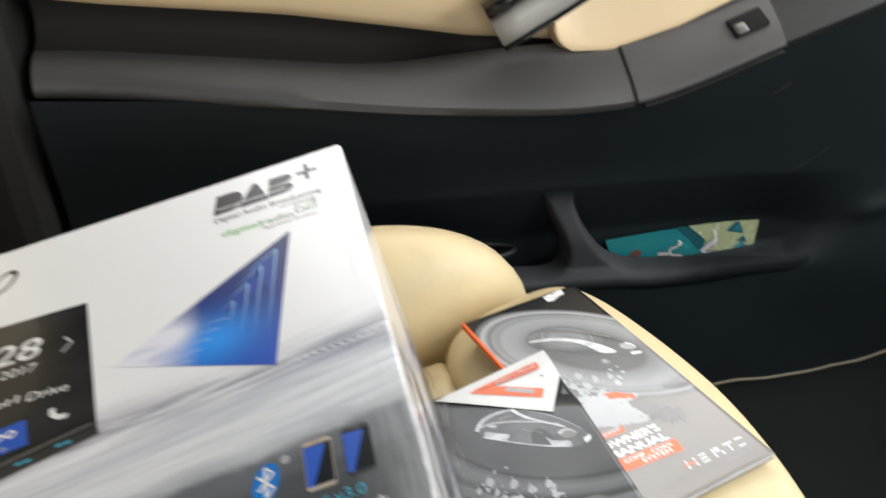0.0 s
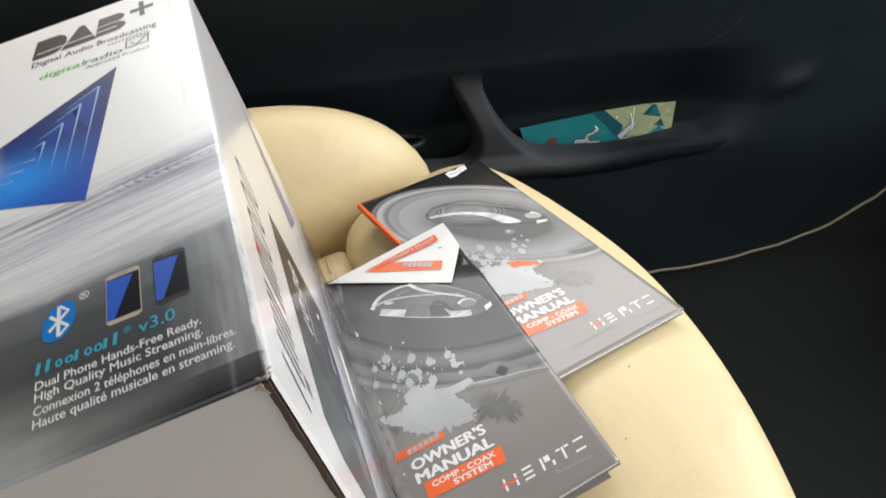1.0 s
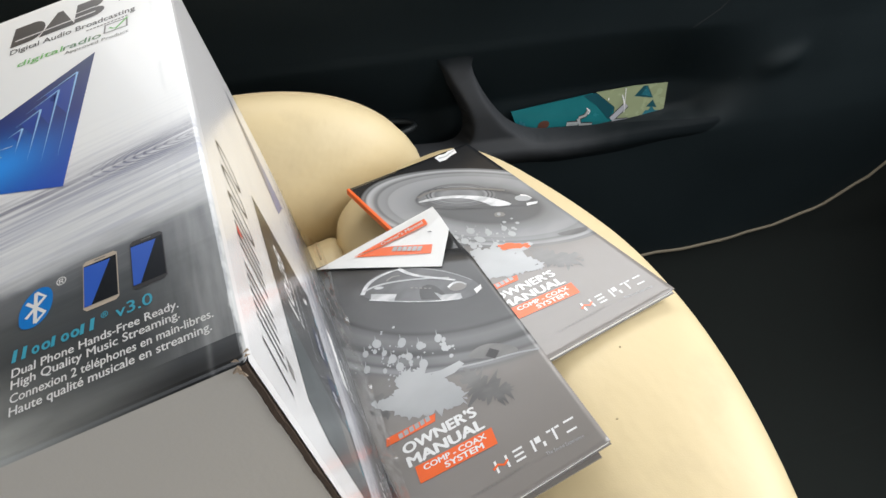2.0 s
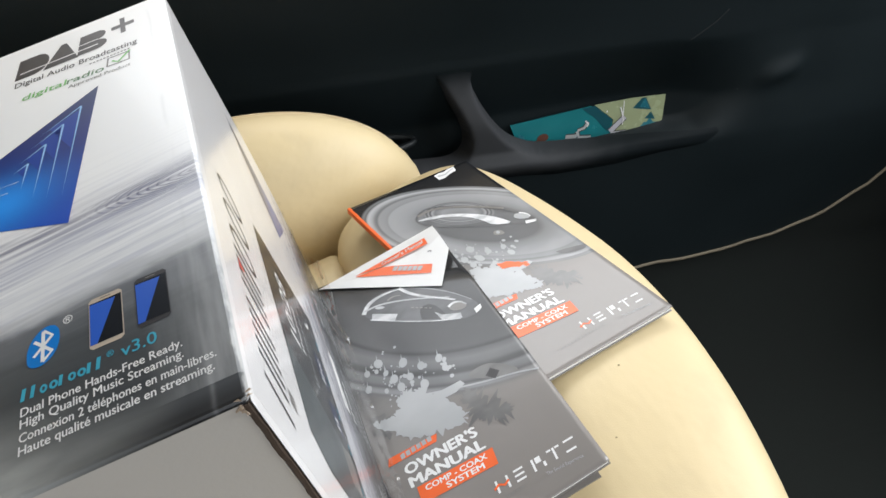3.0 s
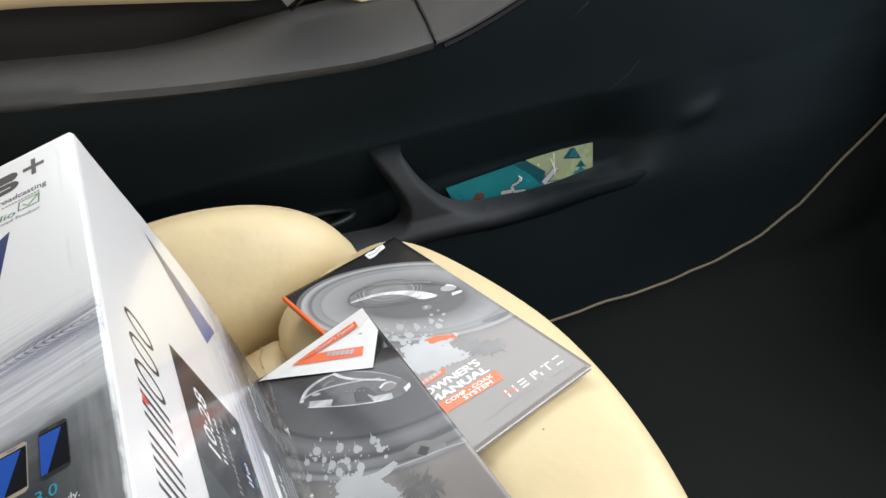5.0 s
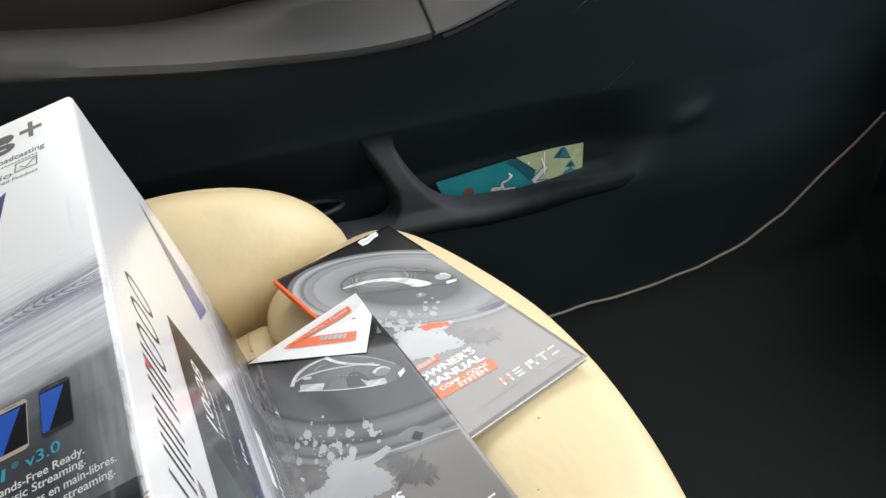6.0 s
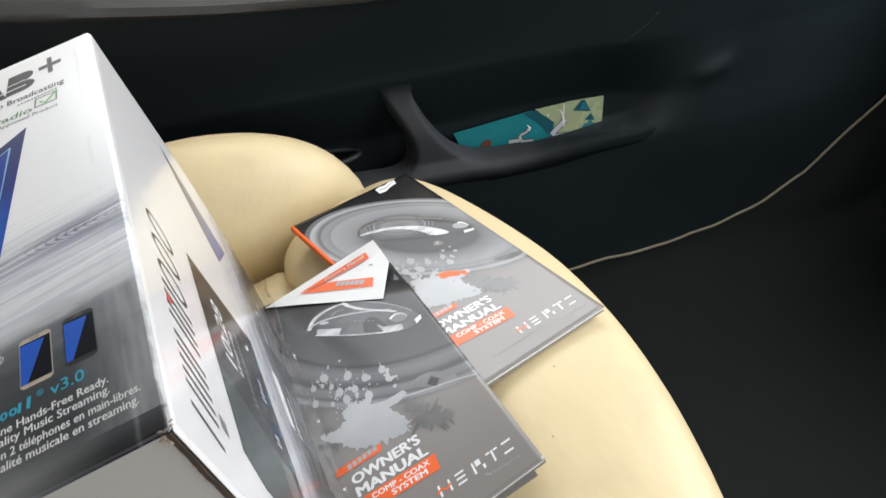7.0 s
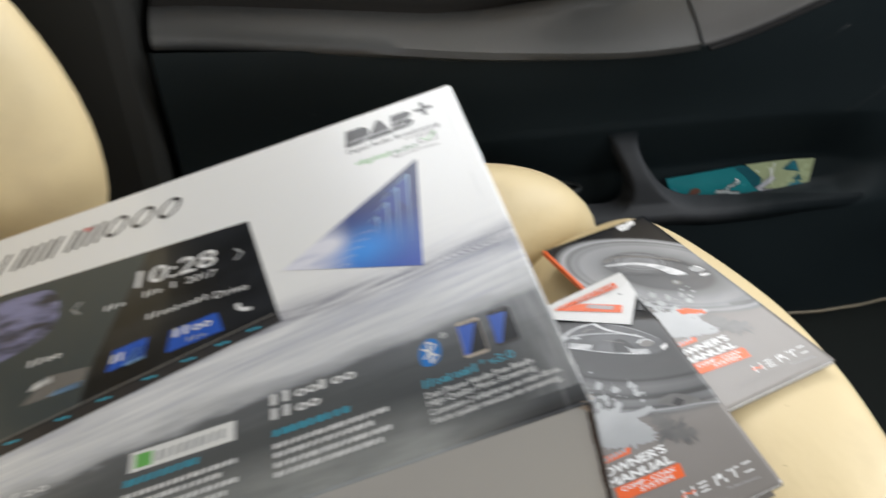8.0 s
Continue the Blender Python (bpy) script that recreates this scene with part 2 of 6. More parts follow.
    # a paler veil of strokes towards the lid's end: film glare and scuffs in the colour
    end = calc(t, "MINIMUM", calc(t, "MAXIMUM", calc(t, "DIVIDE", calc(t, "ADD", x, 0.022), 0.025), 0.0), 1.0)
    veil = calc(t, "MULTIPLY", calc(t, "MULTIPLY", end, noise_of(t, vec, 45, 4, (6.0, 0.8, 1.0), 0.1)), calc(t, "LESS_THAN", k, 0.55))
    veil = calc(t, "MULTIPLY", veil, calc(t, "GREATER_THAN", y, 0.158))
    col = mixed(t, calc(t, "MULTIPLY", veil, 0.8), col, (0.55, 0.56, 0.57))
    low = calc(t, "LESS_THAN", k, 0.42)
    col = mixed(t, calc(t, "MULTIPLY", calc(t, "MULTIPLY", far, low), calc(t, "MULTIPLY_ADD", noise_of(t, vec, 16, 4, (1, 2.5, 1), 0.2), 0.6, 0.25)), col, (0.125, 0.13, 0.13))
    # paler along the foot, but for a black line near the end
    away = clamp(t, calc(t, "DIVIDE", calc(t, "SUBTRACT", -0.012, x), 0.045))
    foot = calc(t, "MULTIPLY", away, clamp(t, calc(t, "DIVIDE", calc(t, "SUBTRACT", 0.1670, y), 0.013)))
    left = clamp(t, calc(t, "DIVIDE", calc(t, "SUBTRACT", -0.034, x), 0.030))
    foot = calc(t, "MAXIMUM", foot, calc(t, "MULTIPLY", calc(t, "MULTIPLY", left, 0.72), clamp(t, calc(t, "DIVIDE", calc(t, "SUBTRACT", 0.1800, y), 0.020))))
    foot = calc(t, "MULTIPLY", foot, calc(t, "MULTIPLY_ADD", noise_of(t, vec, 40, 5, (0.8, 2.6, 1.0), 0.2), 1.3, 0.25))
    col = mixed(t, clamp(t, calc(t, "MULTIPLY", foot, 1.0)), col, (0.36, 0.37, 0.36))
    sill = calc(t, "MULTIPLY", clamp(t, calc(t, "DIVIDE", calc(t, "SUBTRACT", 0.1570, y), 0.005)), calc(t, "SUBTRACT", 1.0, calc(t, "MULTIPLY", away, 0.9)))
    col = mixed(t, calc(t, "MULTIPLY", sill, 0.8), col, (0.012, 0.012, 0.013))
    # print worn to white along the end edge, and a creased line just inside it
    rub = noise_of(t, vec, 160, 5, (2.0, 0.7, 1.0))
    edge = clamp(t, calc(t, "DIVIDE", calc(t, "ADD", x, calc(t, "MULTIPLY_ADD", rub, 0.007, -0.0052)), 0.0012))
    col = mixed(t, calc(t, "MULTIPLY", edge, 0.55), col, (0.66, 0.66, 0.65))
    crease = calc(t, "EXPONENT", calc(t, "MULTIPLY", calc(t, "POWER", calc(t, "ABSOLUTE", calc(t, "DIVIDE", calc(t, "ADD", x, calc(t, "MULTIPLY_ADD", noise_of(t, vec, 40, 3), 0.003, 0.0040)), 0.0007)), 2.0), -1.0))
    patchy = clamp(t, calc(t, "DIVIDE", calc(t, "SUBTRACT", noise_of(t, vec, 55, 4, (1.0, 0.6, 1.0)), 0.42), 0.15))
    col = mixed(t, calc(t, "MULTIPLY", calc(t, "MULTIPLY", crease, patchy), 0.18), col, (0.50, 0.51, 0.52))
    t.links.new(col, b.inputs["Base Color"])
    bp = t.nodes.new("ShaderNodeBump")
    bp.inputs["Strength"].default_value, bp.inputs["Distance"].default_value = 0.12, 0.002
    t.links.new(noise_of(t, vec, 18, 3), bp.inputs["Height"])
    t.links.new(bp.outputs[0], b.inputs["Normal"])
    return m


def side_print(name, color, fold_glint):
    """White or grey film-wrapped card, with glints on the film's folds painted in as faint pale lines."""
    m, t, b = nodes_of(name, 0.32, 0.8)
    b.inputs["Coat Roughness"].default_value = 0.18
    vec, x, y, z = xyz(t)
    n1 = noise_of(t, vec, 30, 4)
    col = mixed(t, n1, tuple(c * 0.94 for c in color), tuple(min(1, c * 1.05) for c in color))
    n2 = noise_of(t, vec, 110, 3, (1.0, 0.16, 1.0), 0.0)
    line = ramp(t, n2, [(0.60, (0, 0, 0)), (0.645, (1, 1, 1))])
    col = mixed(t, calc(t, "MULTIPLY", line, fold_glint), col, (0.8, 0.8, 0.8))
    t.links.new(col, b.inputs["Base Color"])
    bp = t.nodes.new("ShaderNodeBump")
    bp.inputs["Strength"].default_value, bp.inputs["Distance"].default_value = 0.16, 0.003
    t.links.new(noise_of(t, vec, 34, 3, (1.0, 0.55, 1.0)), bp.inputs["Height"])
    t.links.new(bp.outputs[0], b.inputs["Normal"])
    t.links.new(bp.outputs[0], b.inputs["Coat Normal"])
    return m


def blue_print():
    """The blue glass pyramid: deep at its edge, glowing cyan low down, fading to lilac at its tip."""
    m, t, b = nodes_of("blue_glass_print", 0.4, 0.05)
    vec, x, y, z = xyz(t)
    dx, dy = calc(t, "DIVIDE", calc(t, "ADD", x, 0.070), 0.020), calc(t, "DIVIDE", calc(t, "SUBTRACT", y, 0.279), 0.016)
    glow = calc(t, "EXPONENT", calc(t, "MULTIPLY", calc(t, "ADD", calc(t, "MULTIPLY", dx, dx), calc(t, "MULTIPLY", dy, dy)), -1.0))
    low = clamp(t, calc(t, "DIVIDE", calc(t, "SUBTRACT", 0.300, y), 0.04))
    col = mixed(t, glow, mixed(t, low, (0.006, 0.020, 0.17), (0.006, 0.060, 0.42)), (0.012, 0.27, 0.82))
    edge = calc(t, "MINIMUM", calc(t, "MAXIMUM", calc(t, "DIVIDE", calc(t, "SUBTRACT", y, 0.305), 0.04), 0.0), 1.0)
    col = mixed(t, edge, col, (0.02, 0.035, 0.10))
    tip = calc(t, "MINIMUM", calc(t, "MAXIMUM", calc(t, "DIVIDE", calc(t, "SUBTRACT", -0.075, x), 0.024), 0.0), 1.0)
    tip = calc(t, "MULTIPLY", tip, calc(t, "MULTIPLY_ADD", noise_of(t, vec, 90, 2, (0.6, 4.0, 1.0)), 0.8, 0.55))
    mx, my = calc(t, "DIVIDE", calc(t, "ADD", x, 0.0860), 0.0085), calc(t, "DIVIDE", calc(t, "SUBTRACT", y, 0.2905), 0.0075)
    mist = calc(t, "EXPONENT", calc(t, "MULTIPLY", calc(t, "ADD", calc(t, "MULTIPLY", mx, mx), calc(t, "MULTIPLY", my, my)), -1.0))
    tip = clamp(t, calc(t, "ADD", tip, calc(t, "MULTIPLY", mist, 0.7)))
    col = mixed(t, tip, col, (0.78, 0.78, 0.86))
    t.links.new(col, b.inputs["Base Color"])
    return m


def greys(*stops):
    return [(p, (g * 0.985, g, g * 1.03)) for p, g in stops]


def cover_print(name, dark_cone):
    """A booklet's varnished cover: an airbrushed loudspeaker under a black head, fading through smoke into warm grey."""
    m, t, b = nodes_of(name, 0.26, 0.12)
    b.inputs["Specular IOR Level"].default_value = 0.4
    vec, x, y, z = xyz(t)
    smoke = noise_of(t, vec, 26, 5, (1.0, 1.6, 1.0), 0.3)
    k = calc(t, "DIVIDE", calc(t, "ADD", y, 0.105), 0.21)
    k = calc(t, "MULTIPLY_ADD", calc(t, "SUBTRACT", smoke, 0.5), 0.16, k)
    # printed greys, raised towards the foot to take in the varnish's reflection
    col = ramp(t, k, [(0.0, (0.222, 0.204, 0.190)), (0.30, (0.250, 0.232, 0.219)), (0.46, (0.200, 0.191, 0.185)), (0.60, (0.052, 0.053, 0.055)), (0.74, (0.020, 0.021, 0.023)), (1.0, (0.011, 0.012, 0.014))])
    wave = noise_of(t, vec, 17, 3, (1.0, 1.4, 1.0), 0.4)
    if dark_cone:
        # lower half of a great cone: black inside, lifted for the varnish's sheen, ribbed rim, pale outer edge
        e = oval_norm(t, x, y, 0.0669, 0.0936, 0.120, 0.896, -0.542)
        tone = ramp(t, calc(t, "DIVIDE", e, 1.4), greys((0.0, 0.028), (0.40, 0.036), (0.52, 0.030), (0.62, 0.044), (0.690, 0.062), (0.705, 0.020), (0.715, 0.085), (0.740, 0.150), (0.770, 0.125), (0.785, 0.060), (0.800, 0.050), (0.812, 0.180),
                                                        (0.835, 0.165), (0.850, 0.080), (0.862, 0.240), (0.874, 0.260), (0.884, 0.120), (0.905, 0.160)))
        inside = clamp(t, calc(t, "DIVIDE", calc(t, "SUBTRACT", 1.262, e), 0.035))
        inside = calc(t, "MULTIPLY", inside, clamp(t, calc(t, "MULTIPLY_ADD", calc(t, "SUBTRACT", wave, 0.5), 1.2, calc(t, "MULTIPLY_ADD", calc(t, "ADD", y, 0.046), 60.0, 0.0))))
        sheen = clamp(t, calc(t, "DIVIDE", calc(t, "SUBTRACT", wave, 0.46), 0.3))
        tone = mixed(t, calc(t, "MULTIPLY", sheen, 0.10), tone, (0.20, 0.205, 0.21))
        col = mixed(t, inside, col, tone)
        # the varnish's reflection put into the colour as a smoky veil at the spine side
        veil = calc(t, "MULTIPLY", clamp(t, calc(t, "DIVIDE", calc(t, "SUBTRACT", -0.005, x), 0.06)), clamp(t, calc(t, "DIVIDE", calc(t, "SUBTRACT", smoke, 0.40), 0.35)))
        col = mixed(t, calc(t, "MULTIPLY", veil, 0.30), col, (0.22, 0.225, 0.23))
    else:
        # a whole loudspeaker seen aslant: pale surround, stepped rim, grey dish
        e = oval_norm(t, x, y, 0.0129, 0.0308, 0.0865, 0.525, -0.810)
        tone = ramp(t, e, greys((0.0, 0.13), (0.34, 0.13), (0.44, 0.12), (0.50, 0.20), (0.62, 0.27), (0.72, 0.30), (0.762, 0.30), (0.775, 0.23), (0.80, 0.25), (0.845, 0.26), (0.862, 0.15), (0.880, 0.19), (0.900, 0.30), (0.930, 0.40), (0.945, 0.30), (0.955, 0.11), (0.975, 0.17), (1.0, 0.05)))
        side = clamp(t, calc(t, "DIVIDE", calc(t, "ADD", calc(t, "MULTIPLY", x, 0.75), calc(t, "MULTIPLY", y, -0.66)), 0.06))
        tone = mixed(t, calc(t, "MULTIPLY", side, 0.30), tone, (0.17, 0.172, 0.178))
        gloss = clamp(t, calc(t, "DIVIDE", calc(t, "SUBTRACT", wave, 0.48), 0.25))
        tone = mixed(t, calc(t, "MULTIPLY", gloss, 0.30), tone, (0.46, 0.47, 0.48))
        inside = clamp(t, calc(t, "DIVIDE", calc(t, "SUBTRACT", 1.0, e), 0.015))
        low = clamp(t, calc(t, "MULTIPLY_ADD", calc(t, "ADD", y, calc(t, "MULTIPLY_ADD", x, 0.55, 0.022)), 50.0, calc(t, "MULTIPLY", smoke, 0.8)))
        col = mixed(t, calc(t, "MULTIPLY", inside, low), col, tone)
        # seat of the centre piece: concentric rings round a dark hub
        c = oval_norm(t, x, y, 0.0072, 0.0512, 0.0255, 0.56, -0.69)
        rings = ramp(t, c, greys((0.0, 0.20), (0.45, 0.26), (0.66, 0.17), (0.74, 0.31), (0.79, 0.08), (0.84, 0.26), (0.89, 0.10), (0.94, 0.22), (1.0, 0.20)))
        col = mixed(t, clamp(t, calc(t, "DIVIDE", calc(t, "SUBTRACT", 1.0, c), 0.06)), col, rings)
    t.links.new(col, b.inputs["Base Color"])
    bp = t.nodes.new("ShaderNodeBump")
    bp.inputs["Strength"].default_value, bp.inputs["Distance"].default_value = 0.16, 0.003
    t.links.new(noise_of(t, vec, 14, 2), bp.inputs["Height"])
    t.links.new(bp.outputs[0], b.inputs["Normal"])
    t.links.new(bp.outputs[0], b.inputs["Coat Normal"])
    return m


def soft_print(name, dark, pale, scale, turn=0.0):
    """Airbrushed tone between two greys."""
    m, t, b = nodes_of(name, 0.28, 0.25)
    vec, x, y, z = xyz(t)
    k = ramp(t, noise_of(t, vec, scale, 3, (1.0, 2.2, 1.0), turn), [(0.35, dark), (0.65, pale)], True)
    t.links.new(k, b.inputs["Base Color"])
    return m


def leather():
    """Cream leather: faint soiling, a few dark specks, fine grain and soft creases."""
    m, t, b = nodes_of("cream_leather", 0.4)
    vec, x, y, z = xyz(t)
    base = mixed(t, noise_of(t, vec, 7, 5), (0.584, 0.468, 0.271), (0.674, 0.544, 0.324))
    soil = ramp(t, noise_of(t, vec, 26, 6), [(0.56, (0, 0, 0)), (0.80, (1, 1, 1))])
    col = mixed(t, calc(t, "MULTIPLY", soil, 0.30), base, (0.42, 0.33, 0.21))
    v = t.nodes.new("ShaderNodeTexVoronoi")
    v.inputs["Scale"].default_value = 20.0
    t.links.new(vec, v.inputs["Vector"])
    dot = calc(t, "LESS_THAN", v.outputs["Distance"], 0.030)
    rare = calc(t, "GREATER_THAN", noise_of(t, vec, 11, 2, (1, 1, 1), 0, (3.0, 1.0, 0.0)), 0.48)
    col = mixed(t, calc(t, "MULTIPLY", calc(t, "MULTIPLY", dot, rare), 0.7), col, (0.10, 0.08, 0.05))
    t.links.new(col, b.inputs["Base Color"])
    b1 = t.nodes.new("ShaderNodeBump")
    b1.inputs["Strength"].default_value, b1.inputs["Distance"].default_value = 0.55, 0.006
    t.links.new(noise_of(t, vec, 13, 4, (1.0, 0.6, 1.4)), b1.inputs["Height"])
    b2 = t.nodes.new("ShaderNodeBump")
    b2.inputs["Strength"].default_value, b2.inputs["Distance"].default_value = 0.06, 0.0006
    g = t.nodes.new("ShaderNodeTexVoronoi")
    g.inputs["Scale"].default_value = 1400.0
    t.links.new(vec, g.inputs["Vector"])
    t.links.new(g.outputs["Distance"], b2.inputs["Height"])
    t.links.new(b1.outputs[0], b2.inputs["Normal"])
    t.links.new(b2.outputs[0], b.inputs["Normal"])
    rr = calc(t, "MULTIPLY_ADD", soil, 0.12, 0.48)
    t.links.new(rr, b.inputs["Roughness"])
    return m


def shade_toned_moulding():
    """The pocket's moulding: soft grey plastic, shaded to the panel's black at front, foot and head in its colour."""
    m, t, b = nodes_of("shade_toned_grey_plastic", 0.68)
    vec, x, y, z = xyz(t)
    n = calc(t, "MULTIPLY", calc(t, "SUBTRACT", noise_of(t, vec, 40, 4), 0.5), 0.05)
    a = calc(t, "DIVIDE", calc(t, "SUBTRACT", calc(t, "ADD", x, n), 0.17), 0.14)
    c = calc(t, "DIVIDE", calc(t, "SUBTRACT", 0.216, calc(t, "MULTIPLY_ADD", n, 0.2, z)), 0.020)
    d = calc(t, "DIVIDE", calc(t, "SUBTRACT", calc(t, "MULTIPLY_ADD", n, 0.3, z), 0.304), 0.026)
    # shade at front, foot and head is painted into the base colour
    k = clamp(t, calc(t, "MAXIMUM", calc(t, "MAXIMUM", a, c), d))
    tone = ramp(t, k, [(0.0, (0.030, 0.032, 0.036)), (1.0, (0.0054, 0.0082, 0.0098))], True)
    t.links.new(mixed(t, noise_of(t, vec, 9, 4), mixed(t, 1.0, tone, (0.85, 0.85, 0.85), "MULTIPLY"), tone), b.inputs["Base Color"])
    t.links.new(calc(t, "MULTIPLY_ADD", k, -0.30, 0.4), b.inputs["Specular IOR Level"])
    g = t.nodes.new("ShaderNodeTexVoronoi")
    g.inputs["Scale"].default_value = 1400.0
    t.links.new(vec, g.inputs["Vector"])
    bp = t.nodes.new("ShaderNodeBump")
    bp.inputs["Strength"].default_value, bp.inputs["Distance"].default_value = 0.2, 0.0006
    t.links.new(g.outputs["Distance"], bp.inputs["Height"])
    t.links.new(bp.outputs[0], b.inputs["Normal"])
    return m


SHADED_LIP = shade_toned_moulding()
CREAM = leather()
LID = art_print()
SIDE_WHITE = side_print("film_wrapped_white_card", (0.74, 0.72, 0.71), 0.1)


def end_print():
    """The carton's end: white above, silver brush strokes below, sinking into near black at its foot."""
    m, t, b = nodes_of("printed_end", 0.30, 0.6)
    b.inputs["Coat Roughness"].default_value = 0.12
    vec, x, y, z = xyz(t)
    wob = noise_of(t, vec, 26, 4, (1.0, 0.7, 2.4))
    k = calc(t, "DIVIDE", calc(t, "SUBTRACT", calc(t, "MULTIPLY_ADD", calc(t, "SUBTRACT", wob, 0.5), 0.03, z), 0.337), 0.11)
    col = ramp(t, k, [(0.0, (0.030, 0.032, 0.036)), (0.34, (0.045, 0.048, 0.054)), (0.48, (0.12, 0.125, 0.14)), (0.58, (0.42, 0.42, 0.45)), (0.70, (0.66, 0.66, 0.70)), (1.0, (0.83, 0.81, 0.805))], True)
    brush = ramp(t, noise_of(t, vec, 30, 5, (1.0, 0.6, 9.0)), [(0.46, (0, 0, 0)), (0.60, (1, 1, 1))])
    zone = calc(t, "EXPONENT", calc(t, "MULTIPLY", calc(t, "POWER", calc(t, "ABSOLUTE", calc(t, "DIVIDE", calc(t, "SUBTRACT", k, 0.62), 0.16)), 2.0), -1.0))
    col = mixed(t, calc(t, "MULTIPLY", calc(t, "MULTIPLY", brush, zone), 0.6), col, (0.20, 0.20, 0.27))
    t.links.new(col, b.inputs["Base Color"])
    bp = t.nodes.new("ShaderNodeBump")
    bp.inputs["Strength"].default_value, bp.inputs["Distance"].default_value = 0.14, 0.003
    t.links.new(noise_of(t, vec, 34, 3, (1.0, 0.55, 1.0)), bp.inputs["Height"])
    t.links.new(bp.outputs[0], b.inputs["Normal"])
    t.links.new(bp.outputs[0], b.inputs["Coat Normal"])
    return m


END = end_print()


def slate_to_blue():
    """The pyramid on the carton's end: slate at its tip, deep blue at its foot."""
    m, t, b = nodes_of("slate_to_blue_print", 0.3, 0.5)
    vec, x, y, z = xyz(t)
    k = calc(t, "DIVIDE", calc(t, "SUBTRACT", z, 0.420), 0.075)
    t.links.new(ramp(t, k, [(0.0, (0.02, 0.05, 0.30)), (0.25, (0.05, 0.11, 0.40)), (0.45, (0.10, 0.12, 0.22)), (1.0, (0.07, 0.075, 0.095))]), b.inputs["Base Color"])
    return m


SLATE_BLUE = slate_to_blue()


def clear_film():
    """Thin clear wrapping: mostly see-through, with a sharp gloss on its folds."""
    m, t, b = nodes_of("clear_film", 0.16)
    clear, gloss, both = t.nodes.new("ShaderNodeBsdfTransparent"), t.nodes.new("ShaderNodeBsdfGlossy"), t.nodes.new("ShaderNodeMixShader")
    vec, x, y, z = xyz(t)
    t.links.new(calc(t, "MULTIPLY_ADD", noise_of(t, vec, 60, 3), 0.14, 0.05), gloss.inputs["Roughness"])
    both.inputs[0].default_value = 0.13
    t.links.new(clear.outputs[0], both.inputs[1])
    t.links.new(gloss.outputs[0], both.inputs[2])
    t.links.new(both.outputs[0], t.nodes["Material Output"].inputs["Surface"])
    return m


FILM = clear_film()
BLUE = blue_print()
COVER_RING = cover_print("booklet_cover_with_pale_speaker", False)
COVER_DARK = cover_print("booklet_cover_with_dark_speaker", True)
RING = soft_print("pale_ring_print", (0.17, 0.175, 0.18), (0.25, 0.255, 0.265), 16, 0.3)
RING_DARK = soft_print("dark_ring_print", (0.06, 0.062, 0.066), (0.12, 0.122, 0.128), 30, 0.3)
HAZE = soft_print("haze_print", (0.115, 0.113, 0.112), (0.165, 0.160, 0.156), 40, 0.3)
PATCH = soft_print("dull_chrome_print", (0.30, 0.31, 0.32), (0.58, 0.58, 0.59), 70, 0.5)
SPLASH = soft_print("splash_print", (0.36, 0.37, 0.38), (0.43, 0.44, 0.45), 14)
CHROME = soft_print("chrome_print", (0.42, 0.43, 0.44), (0.75, 0.75, 0.76), 60)
LENS_DARK = soft_print("dark_lens_print", (0.020, 0.021, 0.024), (0.070, 0.072, 0.077), 34, 0.6)
SCREEN = soft_print("screen_print", (0.008, 0.009, 0.011), (0.020, 0.022, 0.026), 22)
MAP_TEAL = material("teal_brochure", (0.015, 0.17, 0.19), 0.25, vary=0.2, spots=30, bump=0.05, coat=0.5)
MAP_PALE = material("pale_green_brochure", (0.30, 0.34, 0.20), 0.25, vary=0.15, spots=40, bump=0.05, coat=0.5)
MAP_INK = material("dark_teal_brochure_ink", (0.012, 0.075, 0.095), 0.3)
MAP_MID = material("mid_teal_brochure_ink", (0.025, 0.15, 0.19), 0.3, vary=0.2, spots=60)
MAP_BROWN = material("brown_brochure_ink", (0.12, 0.05, 0.035), 0.3)


# ---- builders ----
OFF = {}
I4 = Matrix.Identity(4)


def thing(name, label, category, at=(0, 0, 0), base=SEAT, group="", kind=""):
    """An Empty at a thing's base; its parts are modelled in the frame called base."""
    ob = new(name)
    ob.empty_display_size = 0.02
    ob.matrix_world = base @ Matrix.Translation(at)
    OFF[ob.name] = at
    return tagged(ob, label, category, group, kind)


def part(name, bm, mat, parent, label="", smooth=False):
    me = bpy.data.meshes.new(name)
    bmesh.ops.recalc_face_normals(bm, faces=bm.faces)
    bm.to_mesh(me)
    bm.free()
    me.materials.append(mat)
    for p in me.polygons:
        p.use_smooth = smooth
    ob = new(name, me)
    ob.parent = parent
    top = parent if parent.parent is None else None
    if top is not None and parent.data is None:
        ob.matrix_basis = Matrix.Translation(-Vector(OFF[parent.name]))
    if label:
        ob["label"] = label
    return ob


def single(name, bm, mat, label, category="", base=None, kind="", smooth=False, group=""):
    """A thing, or a piece of the setting, that is one mesh."""
    me = bpy.data.meshes.new(name)
    bmesh.ops.recalc_face_normals(bm, faces=bm.faces)
    bm.to_mesh(me)
    bm.free()
    me.materials.append(mat)
    for p in me.polygons:
        p.use_smooth = smooth
    ob = new(name, me)
    if base is not None:
        ob.matrix_world = base
    return tagged(ob, label, category, group, kind)


